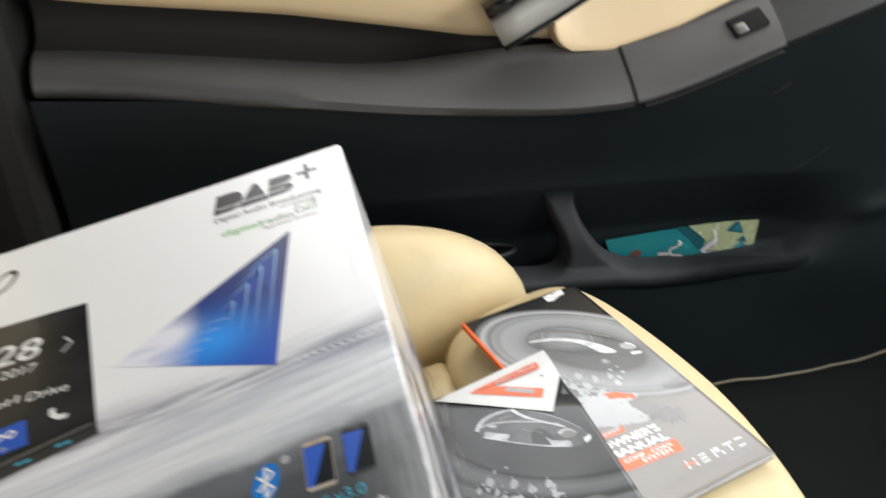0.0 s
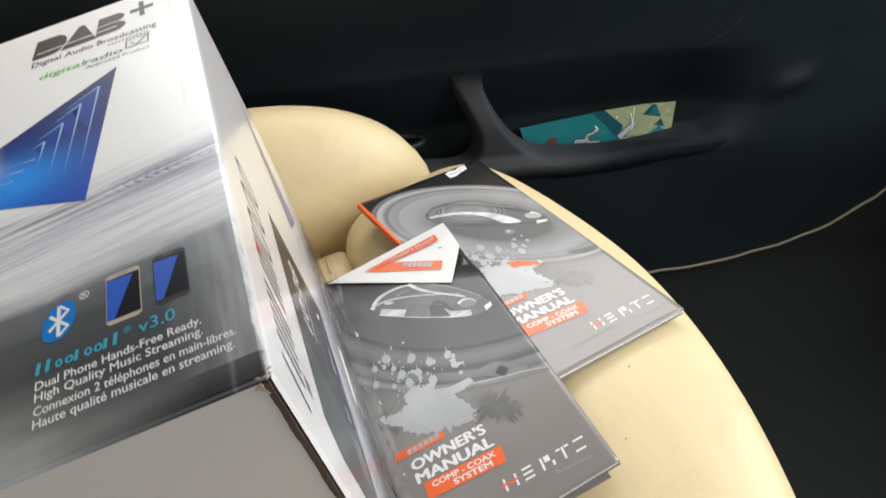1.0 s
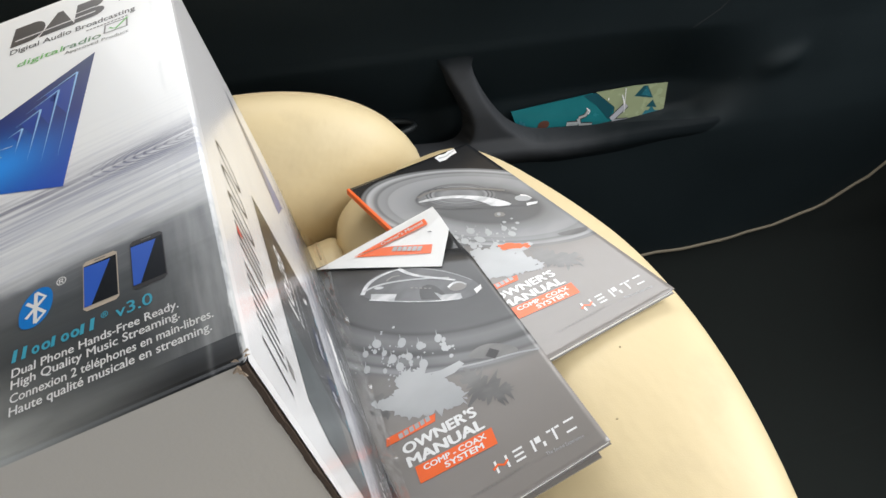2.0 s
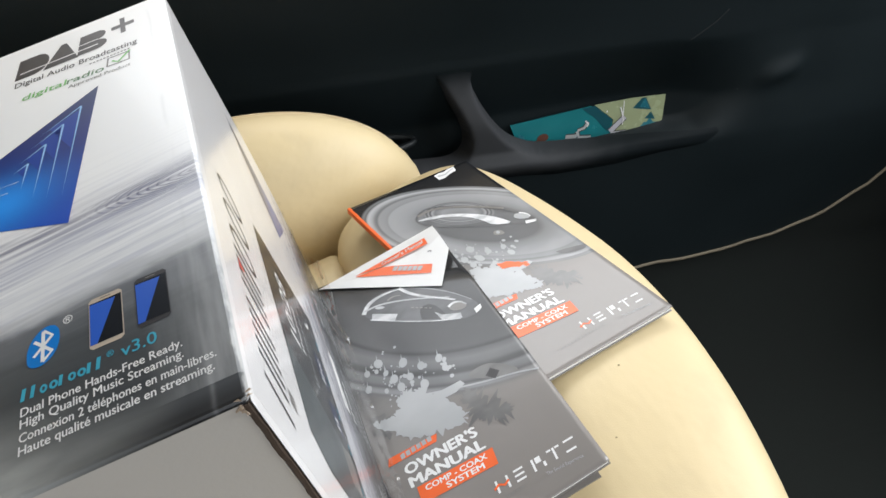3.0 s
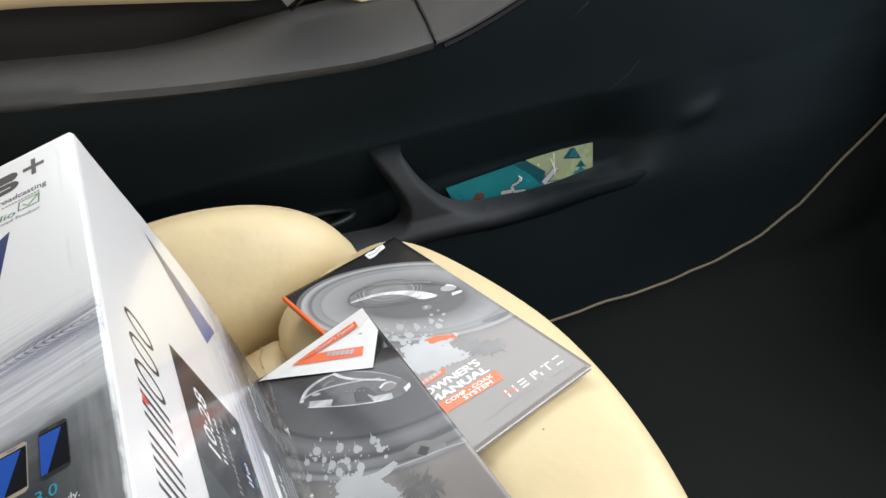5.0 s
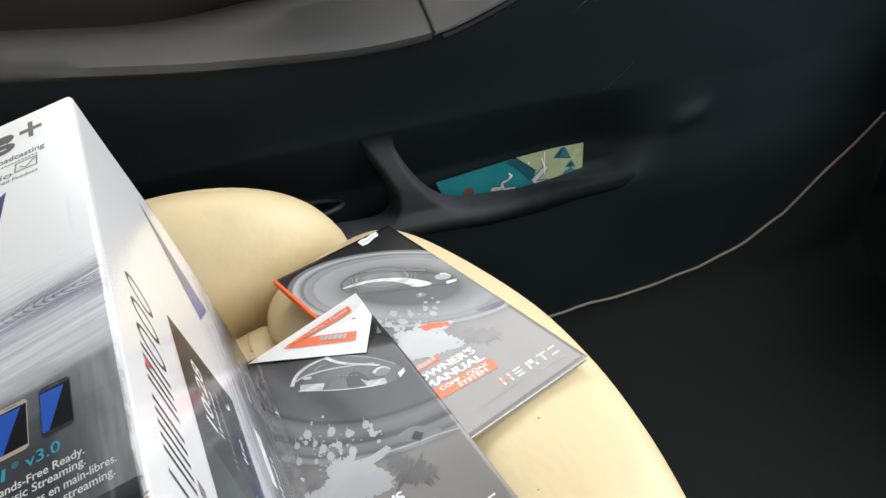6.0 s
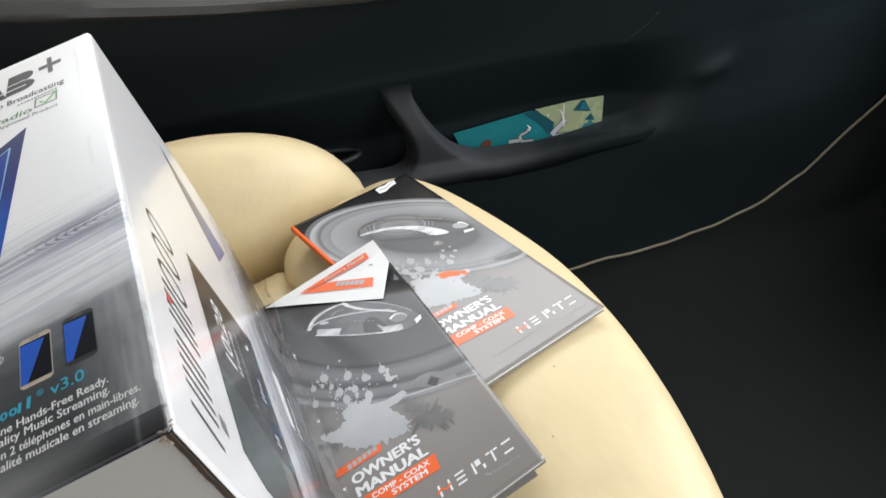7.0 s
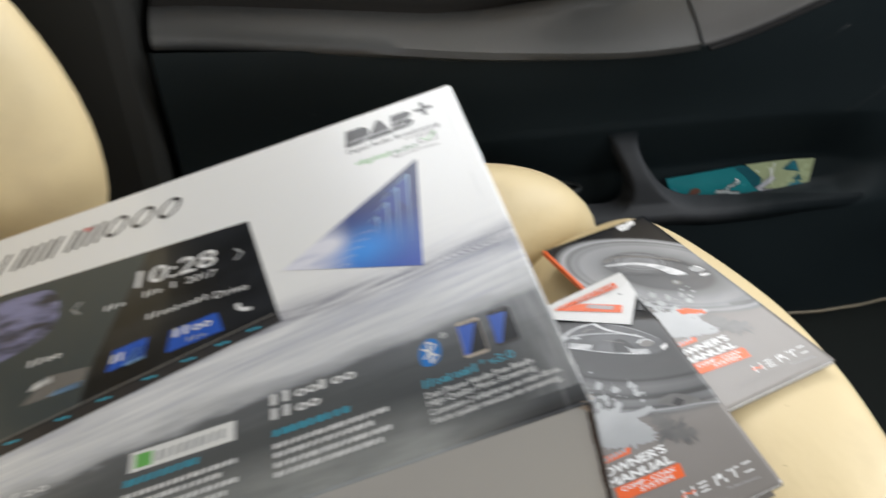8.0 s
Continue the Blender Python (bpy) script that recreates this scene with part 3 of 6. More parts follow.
def box_bm(lo, hi, bevel=0.0, seg=2, bm=None):
    bm = bm or bmesh.new()
    c, s = [(a + b) / 2 for a, b in zip(lo, hi)], [b - a for a, b in zip(lo, hi)]
    made = bmesh.ops.create_cube(bm, size=1, matrix=Matrix.Translation(c) @ Matrix.Diagonal((*s, 1)))
    if bevel:
        edges = list({e for v in made["verts"] for e in v.link_edges})
        bmesh.ops.bevel(bm, geom=edges, offset=bevel, segments=seg, profile=0.5, affect="EDGES")
    return bm


def flat_bm(points, frame_m, up=0.0, bm=None):
    """A flat polygon of (u, v) points in a print frame, raised by up."""
    bm = bm or bmesh.new()
    bm.faces.new([bm.verts.new(frame_m @ Vector((u, v, up))) for u, v in points])
    return bm


def prism_bm(points, frame_m, low, high, bm=None):
    """A slab of (u, v) outline between two heights of a frame."""
    bm = bm or bmesh.new()
    a = [bm.verts.new(frame_m @ Vector((u, v, low))) for u, v in points]
    b = [bm.verts.new(frame_m @ Vector((u, v, high))) for u, v in points]
    n = len(points)
    for k in range(n):
        bm.faces.new((a[k], a[(k + 1) % n], b[(k + 1) % n], b[k]))
    bm.faces.new(a[::-1])
    bm.faces.new(b)
    return bm


def oval(cx, cy, rx, ry, n=40, turn=0.0, a0=0.0, a1=2 * math.pi):
    out = []
    full = abs(a1 - a0 - 2 * math.pi) < 1e-6
    for k in range(n):
        a = a0 + (a1 - a0) * k / (n if full else n - 1)
        x, y = rx * math.cos(a), ry * math.sin(a)
        out.append((cx + x * math.cos(turn) - y * math.sin(turn), cy + x * math.sin(turn) + y * math.cos(turn)))
    return out


def band_bm(outer, inner, frame_m, up=0.0, bm=None, closed=True):
    """The strip between two outlines with equally many points."""
    bm = bm or bmesh.new()
    a = [bm.verts.new(frame_m @ Vector((u, v, up))) for u, v in outer]
    b = [bm.verts.new(frame_m @ Vector((u, v, up))) for u, v in inner]
    for k in range(len(a) if closed else len(a) - 1):
        j = (k + 1) % len(a)
        bm.faces.new((a[k], a[j], b[j], b[k]))
    return bm


def stroke(points, wide):
    """Both sides of a line of even width."""
    left, right = [], []
    for k, (x, y) in enumerate(points):
        x0, y0 = points[max(k - 1, 0)]
        x1, y1 = points[min(k + 1, len(points) - 1)]
        d = math.hypot(x1 - x0, y1 - y0) or 1
        nx, ny = -(y1 - y0) / d * wide / 2, (x1 - x0) / d * wide / 2
        left.append((x + nx, y + ny))
        right.append((x - nx, y - ny))
    return left, right


def smooth_line(points, times=2):
    for _ in range(times):
        mid = [q for a, b in zip(points, points[1:]) for q in (((3 * a[0] + b[0]) / 4, (3 * a[1] + b[1]) / 4), ((a[0] + 3 * b[0]) / 4, (a[1] + 3 * b[1]) / 4))]
        points = [points[0]] + mid[1:-1] + [points[-1]]
    return points


def swoosh_bm(points, wide, thin, frame_m):
    """A brush stroke that runs from wide to thin."""
    line = smooth_line(points)
    left, right = stroke(line, wide)
    n = len(line) - 1
    sides = [[(cx + (x - cx) * (1 + (thin / wide - 1) * k / n), cy + (y - cy) * (1 + (thin / wide - 1) * k / n)) for k, ((x, y), (cx, cy)) in enumerate(zip(side, line))] for side in (left, right)]
    return band_bm(*sides, frame_m, 0, closed=False)


def stroke_bm(points, wide, frame_m, up, bm=None):
    return band_bm(*stroke(points, wide), frame_m, up, bm, closed=False)


def text_bm(body, u, v, wide, high, frame_m, up, shear=0.0, turn=0.0, bold=0.008):
    """Lettering in the built-in font, fitted to a width and cap height, its base line starting at (u, v)."""
    cu = bpy.data.curves.new("lettering", "FONT")
    cu.body, cu.resolution_u = body, 3
    ob = bpy.data.objects.new("lettering", cu)
    scene.collection.objects.link(ob)
    dg = bpy.context.evaluated_depsgraph_get()
    me = bpy.data.meshes.new_from_object(ob.evaluated_get(dg))
    bpy.data.objects.remove(ob)
    bm = bmesh.new()
    copies = ((0, 0),) if bold < 0.002 else ((-bold, 0), (0, bold * 0.7), (bold, 0), (0, -bold * 0.7))
    for n, (dx, dy) in enumerate(copies):
        me.transform(Matrix.Translation((dx, dy, n * 0.004)))
        bm.from_mesh(me)
        me.transform(Matrix.Translation((-dx, -dy, -n * 0.004)))
    bpy.data.meshes.remove(me)
    xs = [p.co.x for p in bm.verts]
    sx, sy = wide / (max(xs) - min(xs)), high / 0.69
    x0 = min(xs)
    ct, st = math.cos(turn), math.sin(turn)
    for p in bm.verts:
        a, b = (p.co.x - x0) * sx + shear * p.co.y * sy, p.co.y * sy
        p.co = frame_m @ Vector((u + a * ct - b * st, v + a * st + b * ct, up + p.co.z * 0.0008))
    return bm


def bars_bm(u, v, wide, high, count, frame_m, up, shear=0.3, fill=0.7, bm=None, rnd=None):
    """A row of plain slanted bars in place of a mark or of writing too small to read."""
    bm = bm or bmesh.new()
    step = wide / count
    for k in range(count):
        w = step * fill * (rnd.uniform(0.7, 1.1) if rnd else 1)
        a = u + k * step
        flat_bm([(a, v), (a + w, v), (a + w + shear * high, v + high), (a + shear * high, v + high)], frame_m, up, bm)
    return bm


def loft_bm(rings, close_ring=True, caps=True, bm=None):
    bm = bm or bmesh.new()
    rows = [[bm.verts.new(p) for p in ring] for ring in rings]
    for a, b in zip(rows, rows[1:]):
        n = len(a)
        for k in range(n if close_ring else n - 1):
            bm.faces.new((a[k], a[(k + 1) % n], b[(k + 1) % n], b[k]))
    if caps and close_ring:
        bm.faces.new(rows[0][::-1])
        bm.faces.new(rows[-1])
    return bm


def lerp(x, table):
    """Straight lines through a short table of (x, y)."""
    for (x0, y0), (x1, y1) in zip(table, table[1:]):
        if x <= x1:
            k = max(0.0, (x - x0) / (x1 - x0))
            return y0 + (y1 - y0) * k
    return table[-1][1]


def smooth_loop(points, times=3):
    for _ in range(times):
        points = [q for a, b in zip(points, points[1:] + points[:1]) for q in (((3 * a[0] + b[0]) / 4, (3 * a[1] + b[1]) / 4), ((a[0] + 3 * b[0]) / 4, (a[1] + 3 * b[1]) / 4))]
    return points


def inset_loop(points, d):
    n, out = len(points), []
    for k in range(n):
        (x0, y0), (x1, y1) = points[k - 1], points[(k + 1) % n]
        e = math.hypot(x1 - x0, y1 - y0) or 1
        out.append((points[k][0] - (y1 - y0) / e * d, points[k][1] + (x1 - x0) / e * d))
    return out


# ---- the car round the seat ----
def wall_with_opening(name, plane, at, lo, hi, olo, ohi, thick, mat, label):
    """A wall of the cabin with a window opening: plane 'x' or 'y'; lo, hi, olo, ohi are (along, z)."""
    bm = bmesh.new()
    for a0, z0, a1, z1 in ((lo[0], lo[1], hi[0], olo[1]), (lo[0], ohi[1], hi[0], hi[1]), (lo[0], olo[1], olo[0], ohi[1]), (ohi[0], olo[1], hi[0], ohi[1])):
        if a1 - a0 < 1e-4 or z1 - z0 < 1e-4:
            continue
        if plane == "y":
            box_bm((a0, at, z0), (a1, at + thick, z1), bm=bm)
        else:
            box_bm((at, a0, z0), (at + thick, a1, z1), bm=bm)
    return single(name, bm, mat, label, "wall", kind="structure")


single("floor", box_bm((-1.6, -0.95, -0.14), (1.5, 0.86, -0.09)), CARPET, "near-black carpet on the floor of the car", "floor", kind="structure")
single("ceiling", box_bm((-1.6, -0.95, 1.16), (0.75, 0.86, 1.20)), HEADLINER, "pale grey cloth headliner of the car", "ceiling", kind="structure")
wall_with_opening("wall_driver_side", "y", -0.92, (-1.6, -0.09), (1.5, 1.16), (-0.55, 0.66), (0.5, 1.08), 0.04, BLACK, "dark inner face of the driver's door under its window")
wall_with_opening("wall_passenger_side", "y", 0.80, (-1.6, -0.09), (1.5, 1.16), (-0.42, 0.66), (0.55, 1.06), 0.04, BLACK, "dark outer skin of the passenger side with its window opening")
wall_with_opening("wall_rear", "x", -1.64, (-0.95, -0.09), (0.86, 1.20), (-0.6, 0.75), (0.55, 1.08), 0.04, BLACK, "dark rear of the cabin with its window opening")
single("wall_front", box_bm((1.42, -0.95, -0.09), (1.46, 0.86, 0.72)), BLACK, "dark bulkhead under the windscreen", "wall", kind="structure")
single("pavement_outside", box_bm((-40, -40, -0.45), (40, 40, -0.40)), material("grey_asphalt", (0.06, 0.06, 0.06), 0.9, grain=90, bump=0.5), "grey asphalt under the car", "ground", kind="structure")


def pillar():
    rings = []
    for z in (-0.05, 0.15, 0.35, 0.5, 0.65, 0.8, 1.16):
        lean = -0.06 * max(0, z - 0.5)
        rings.append([(-0.372 + lean, 0.79, z), (-0.375 + lean, 0.665, z), (-0.385 + lean, 0.652, z), (-0.40 + lean, 0.648, z), (-0.62 + lean, 0.648, z), (-0.62 + lean, 0.79, z)])
    single("pillar_trim", loft_bm(rings), PILLAR, "dark grey pillar trim beside the passenger door", "trim", kind="structure", smooth=False)


pillar()


# its distance is chosen for the shade it throws on the door panel
def dash_end():
    rings = []
    for y in (0.05, 0.3, 0.50, 0.58, 0.635):
        k = 0.03 * max(0, (y - 0.4) / 0.22)
        rings.append([(0.86 + k, y, 0.30), (0.82 + k, y, 0.36), (0.80 + k, y, 0.44), (0.83 + k, y, 0.52), (0.96 + k, y, 0.58), (1.08, y, 0.62), (1.42, y, 0.66), (1.42, y, 0.30)])
    single("dashboard", loft_bm(rings), BLACK, "black moulded dashboard end near the door", "dashboard", smooth=True)


dash_end()

# ---- the passenger door ----
LEDGE_Z = [(-0.37, 0.480), (-0.22, 0.470), (-0.06, 0.4535), (0.04, 0.447), (0.09, 0.446), (0.15, 0.450), (0.20, 0.466), (0.28, 0.499), (0.40, 0.545), (0.62, 0.60)]
BOTTOM_Z = [(-0.37, 0.03), (0.30, 0.021), (0.45, 0.018), (0.56, 0.022), (0.64, 0.043), (0.71, 0.078), (0.78, 0.148), (0.84, 0.20), (0.90, 0.27)]
door = thing("door_1", "closed passenger door with black panel, cream padding and map pocket", "car door", (0.1, 0.68, 0.02), Matrix.Identity(4), kind="structure")
XS = [-0.365 + 0.0315 * k for k in range(41)]


def strip_bm_line(points, r, sides=6):
    """A thin round cord through points."""
    rings = []
    pts = [Vector(p) for p in points]
    for k, p in enumerate(pts):
        d = (pts[min(k + 1, len(pts) - 1)] - pts[max(k - 1, 0)]).normalized()
        a = d.cross(Vector((0, 0, 1)) if abs(d.z) < 0.9 else Vector((0, 1, 0))).normalized()
        b = d.cross(a)
        rings.append([p + r * (math.cos(2 * math.pi * i / sides) * a + math.sin(2 * math.pi * i / sides) * b) for i in range(sides)])
    return loft_bm(rings)


def edge_distance(p, loop):
    best = 9.0
    for (x0, y0), (x1, y1) in zip(loop, loop[1:] + loop[:1]):
        dx, dy = x1 - x0, y1 - y0
        k = max(0.0, min(1.0, ((p[0] - x0) * dx + (p[1] - y0) * dy) / (dx * dx + dy * dy)))
        best = min(best, math.hypot(p[0] - x0 - k * dx, p[1] - y0 - k * dy))
    return best


def kick_panel():
    """Carpeted side of the footwell and sill, under the door's edge."""
    bm = bmesh.new()
    rows = []
    for x in XS:
        z = lerp(x, BOTTOM_Z) + 0.004
        rows.append([(x, 0.36, -0.0925), (x, 0.40, -0.0895), (x, 0.46, -0.085), (x, 0.52, -0.076), (x, 0.57, -0.062), (x, 0.61, -0.043), (x, 0.638, -0.021), (x, 0.652, min(z, 0.0)), (x, 0.658, z), (x, 0.70, z + 0.004), (x, 0.70, -0.0935), (x, 0.36, -0.0935)])
    single("kick_panel", loft_bm(rows), CARPET, "near-black carpeted sill under the door", "trim", kind="structure", smooth=True)


kick_panel()


def ledge_z(x):
    """The armrest's edge, eased round its bend."""
    return sum(lerp(x + 0.012 * k, LEDGE_Z) * w for k, w in ((-2, 1), (-1, 2), (0, 3), (1, 2), (2, 1))) / 9


def strip_part(name, xs, profile, mat, label="", smooth=True, thick=0.012):
    """A moulding along the door: profile(x) gives (y, z) points from top to bottom of its inner face."""
    front = [[Vector((x, y, z)) for y, z in profile(x)] for x in xs]
    bm = bmesh.new()
    rows = [[bm.verts.new(p) for p in r] for r in front]
    back = [[bm.verts.new(p + Vector((0, thick, 0))) for p in r] for r in front]
    for rs, flip in ((rows, False), (back, True)):
        for a, b in zip(rs, rs[1:]):
            for k in range(len(a) - 1):
                bm.faces.new((a[k], a[k + 1], b[k + 1], b[k]))
    n = len(rows[0])
    for a, b in ((rows, back),):
        for i in range(len(rows) - 1):
            for k in (0, n - 1):
                bm.faces.new((a[i][k], a[i + 1][k], b[i + 1][k], b[i][k]))
        for i in (0, len(rows) - 1):
            for k in range(n - 1):
                bm.faces.new((a[i][k], a[i][k + 1], b[i][k + 1], b[i][k]))
    ob = part(name, bm, mat, door, label, smooth)
    ob.data.set_sharp_from_angle(angle=radians(55))
    return ob


def outside(p, loop):
    """Signed distance to an outline: negative inside it."""
    inside = False
    for (x0, z0), (x1, z1) in zip(loop, loop[1:] + loop[:1]):
        if (z0 > p[1]) != (z1 > p[1]) and p[0] < x0 + (p[1] - z0) / (z1 - z0) * (x1 - x0):
            inside = not inside
    d = edge_distance(p, loop)
    return -d if inside else d


def ease(k):
    k = max(0.0, min(1.0, k))
    return k * k * (3 - 2 * k)


def sheet_part(name, xs, zs_of, y_of, dist, limit, mat, label):
    """A moulded sheet over the door's plane: y_of gives its depth; it is cut away where dist falls below limit."""
    bm = bmesh.new()
    grid = [[(x, z) for z in zs_of(x)] for x in xs]
    far = [[dist(p) for p in row] for row in grid]
    cells = [(i, j) for i in range(len(grid) - 1) for j in range(len(grid[0]) - 1) if min(far[i][j], far[i + 1][j], far[i][j + 1], far[i + 1][j + 1]) > limit]
    seen = collections.Counter(q for i, j in cells for q in ((i, j), (i + 1, j), (i, j + 1), (i + 1, j + 1)))
    verts = {}
    for i, j in seen:
        x, z = grid[i][j]
        if seen[i, j] < 4 and 0 < i < len(grid) - 1 and 0 < j < len(grid[0]) - 1:
            for _ in range(3):
                d, e = dist((x, z)), 0.0004
                gx, gz = (dist((x + e, z)) - d) / e, (dist((x, z + e)) - d) / e
                g = max(0.3, gx * gx + gz * gz)
                x, z = x + gx * (limit - d) / g, z + gz * (limit - d) / g
        verts[i, j] = bm.verts.new((x, y_of(x, z), z))
    for i, j in cells:
        bm.faces.new((verts[i, j], verts[i + 1, j], verts[i + 1, j + 1], verts[i, j + 1]))
    return part(name, bm, mat, door, label, True)


# outline of the two mouths of the pocket
MOUTH_REAR = smooth_loop([(-0.355, 0.345), (-0.355, 0.244), (0.02, 0.233), (0.075, 0.2270), (0.098, 0.2260), (0.115, 0.2310), (0.1205, 0.243), (0.1175, 0.262), (0.108, 0.283), (0.094, 0.308), (0.079, 0.332), (0.071, 0.345)], 2)
MOUTH_FRONT = smooth_loop([(0.119, 0.345), (0.1185, 0.320), (0.124, 0.300), (0.133, 0.281), (0.146, 0.262), (0.160, 0.2455), (0.176, 0.2330), (0.198, 0.2235), (0.24, 0.2195), (0.30, 0.2175), (0.36, 0.2180), (0.43, 0.2170), (0.60, 0.2170), (0.72, 0.2170), (0.72, 0.345)], 2)
LIP_TOP = [(-0.36, 0.244), (0.0, 0.238), (0.08, 0.231), (0.13, 0.232), (0.18, 0.2290), (0.22, 0.2225), (0.30, 0.2185), (0.36, 0.2190), (0.43, 0.2180), (0.9, 0.2170)]
LIP_FADE = [(-0.36, 0.6), (0.0, 1.0), (0.20, 1.0), (0.24, 0.95), (0.29, 0.74), (0.33, 0.50), (0.37, 0.26), (0.40, 0.11), (0.44, 0.0), (0.9, 0.0)]

HOLLOW_RISE = [(-0.36, 0.011), (0.37, 0.011), (0.40, 0.024), (0.43, 0.055), (0.47, 0.08), (0.9, 0.08)]
HOLLOW_FOOT = [(-0.36, 0.204), (0.27, 0.204), (0.32, 0.206), (0.36, 0.209), (0.40, 0.205), (0.9, 0.205)]


def swell(x, z):
    """The rounded swelling over the loudspeaker low down in the panel, with a bump added to show a faint wedge of
    light.
    """
    r = math.hypot((x - 0.50) / 0.17, (z - 0.30) / 0.15)
    u, v = (x - 0.487) / 0.025, (z - 0.284 - 0.25 * (x - 0.487)) / 0.013
    # bump added only to catch light as a pale wedge
    light_catch = 0.0062 * math.exp(-(u ** 4) - v ** 2)
    return (0.010 * math.exp(-(r ** 4)) + 0.010 * math.exp(-((x - 0.62) / 0.20) ** 2)) * ease((z - lerp(x, BOTTOM_Z)) / 0.16) + light_catch


def panel_y(x, z):
    top = ledge_z(x) - 0.012
    y = lerp(z, [(0.02, 0.652), (0.15, 0.654), (0.21, 0.656), (0.26, 0.662), (0.33, 0.666), (0.345, 0.6655)]) if z < 0.345 else 0.6655 - 0.0195 * ease((z - 0.335) / (top - 0.335 + 1e-6))
    return y - swell(x, z)


def panel_sheet_y(x, z):
    """The panel with the hollow of the pocket, deepest behind the lip and running out upwards and at its ends."""
    up = 1 - max(0.0, min(1.0, (z - 0.254) / 0.078))
    along = ease((x + 0.36) / 0.04) * (1 - ease((x - 0.335) / 0.155))
    return panel_y(x, z) + (0.036 + swell(x, z)) * ease((z - lerp(x, HOLLOW_FOOT)) / lerp(x, HOLLOW_RISE)) * (0.85 * up + 0.15 * ease(up)) * along


def moulding_y(x, z):
    """Lip and slanting web in one soft form that sinks into the panel below and beyond its end."""
    top, fade = lerp(x, LIP_TOP), lerp(x, LIP_FADE)
    d = min(outside((x, z), MOUTH_REAR), outside((x, z), MOUTH_FRONT))
    lip = lerp(top - z, [(-0.02, 0.655), (-0.004, 0.6545), (0.004, 0.6500), (0.009, 0.6468), (0.013, 0.6465), (0.018, 0.6478), (0.024, 0.6512), (0.031, 0.6560), (0.040, 0.664), (0.050, 0.672)])
    web = 0.6545 + 0.0122 * ease((z - 0.262) / 0.066)
    y = lip + (web - lip) * ease((z - top + 0.002) / 0.016) - swell(x, z)
    sunk = 0.0045 - 0.0053 * ease((z - top + 0.024) / 0.012) * (1 - ease((x - 0.385) / 0.07))
    y += (panel_y(x, z) + sunk - y) * (1 - fade)
    head = ease((z - 0.308) / 0.022)
    y += (panel_y(x, z) + 0.0015 - y) * head
    return y + (0.1 + 0.9 * fade) * (1 - head) * (0.0012 * ease((0.006 - d) / 0.006) + 0.020 * ease((0.0012 - d) / 0.0046))


def panel_rows(x):
    low, top = lerp(x, BOTTOM_Z), ledge_z(x) - 0.012
    return [low + (top - low) * k / 110 for k in range(111)]


def mouth(p):
    return min(outside(p, MOUTH_REAR), outside(p, MOUTH_FRONT))


sheet_part("door_panel", [-0.365 + 0.0063 * k for k in range(201)], panel_rows, panel_sheet_y, lambda p: 1.0, 0.0, PANEL, "grained black door panel")
# this moulding's colour carries its own painted shade
sheet_part("pocket_moulding", [-0.10 + 0.0024 * k for k in range(279)], lambda x: [0.185 + 0.002 * k for k in range(75)], moulding_y, mouth, -0.0034, SHADED_LIP, "soft grey lip and slanting web of the map pocket")


def panel_creases():
    """Two faint raised lines in the panel's moulding."""
    for pts in ([(0.3980, 0.3640), (0.3953, 0.3604), (0.3876, 0.3514), (0.3760, 0.3426), (0.3638, 0.3332), (0.3520, 0.3256)], [(0.3230, 0.4430), (0.3130, 0.4340), (0.3040, 0.4270)]):
        part("crease", strip_bm_line([(x, panel_sheet_y(x, z) + 0.0001, z) for x, z in pts], 0.0004), SHADED_LEDGE, door, "", True)


panel_creases()


def bottle_ring():
    """A shallow rounded seat for a bottle in the rear half of the pocket."""
    pts = [(0.02 + 0.045 * math.cos(a), 0.682 + 0.014 * math.sin(a), 0.250) for a in [2 * math.pi * k / 24 for k in range(25)]]
    part("bottle_seat", strip_bm_line(pts, 0.0035), BLACK, door, "", True)


bottle_ring()


def armrest():
    def prof(x):
        z = ledge_z(x)
        k, g = ease((x + 0.12) / 0.21), max(0.0, min(1.0, (x + 0.33) / 0.40))
        a = [(0.694, z + 0.0078), (0.685, z + 0.0098), (0.673, z + 0.0085), (0.662, z + 0.0038), (0.654, z - 0.004), (0.651, z - 0.011), (0.653, z - 0.017), (0.664, z - 0.023)]
        b = [(0.682, z + 0.0340), (0.672, z + 0.0285), (0.655, z + 0.0200), (0.636, z + 0.0100), (0.620, z - 0.001), (0.6215, z - 0.008), (0.634, z - 0.014), (0.664, z - 0.018)]
        back = 0.010 * ease((-0.20 - x) / 0.15)
        return [(back + p[0] + (q[0] - p[0]) * (g if n > 3 else max(k, 0.6 * g)), p[1] + (q[1] - p[1]) * k) for n, (p, q) in enumerate(zip(a, b))]
    strip_part("armrest", [-0.365 + 0.0205 * k for k in range(26)][:-1] + [0.1415], prof, LEDGE, "smooth dark grey armrest", thick=0.004)
    # front end of the same armrest, its shade given by the darker grey
    strip_part("armrest_end", [0.2822 + 0.02 * k for k in range(9)], prof, SHADED_LEDGE, thick=0.004)


armrest()


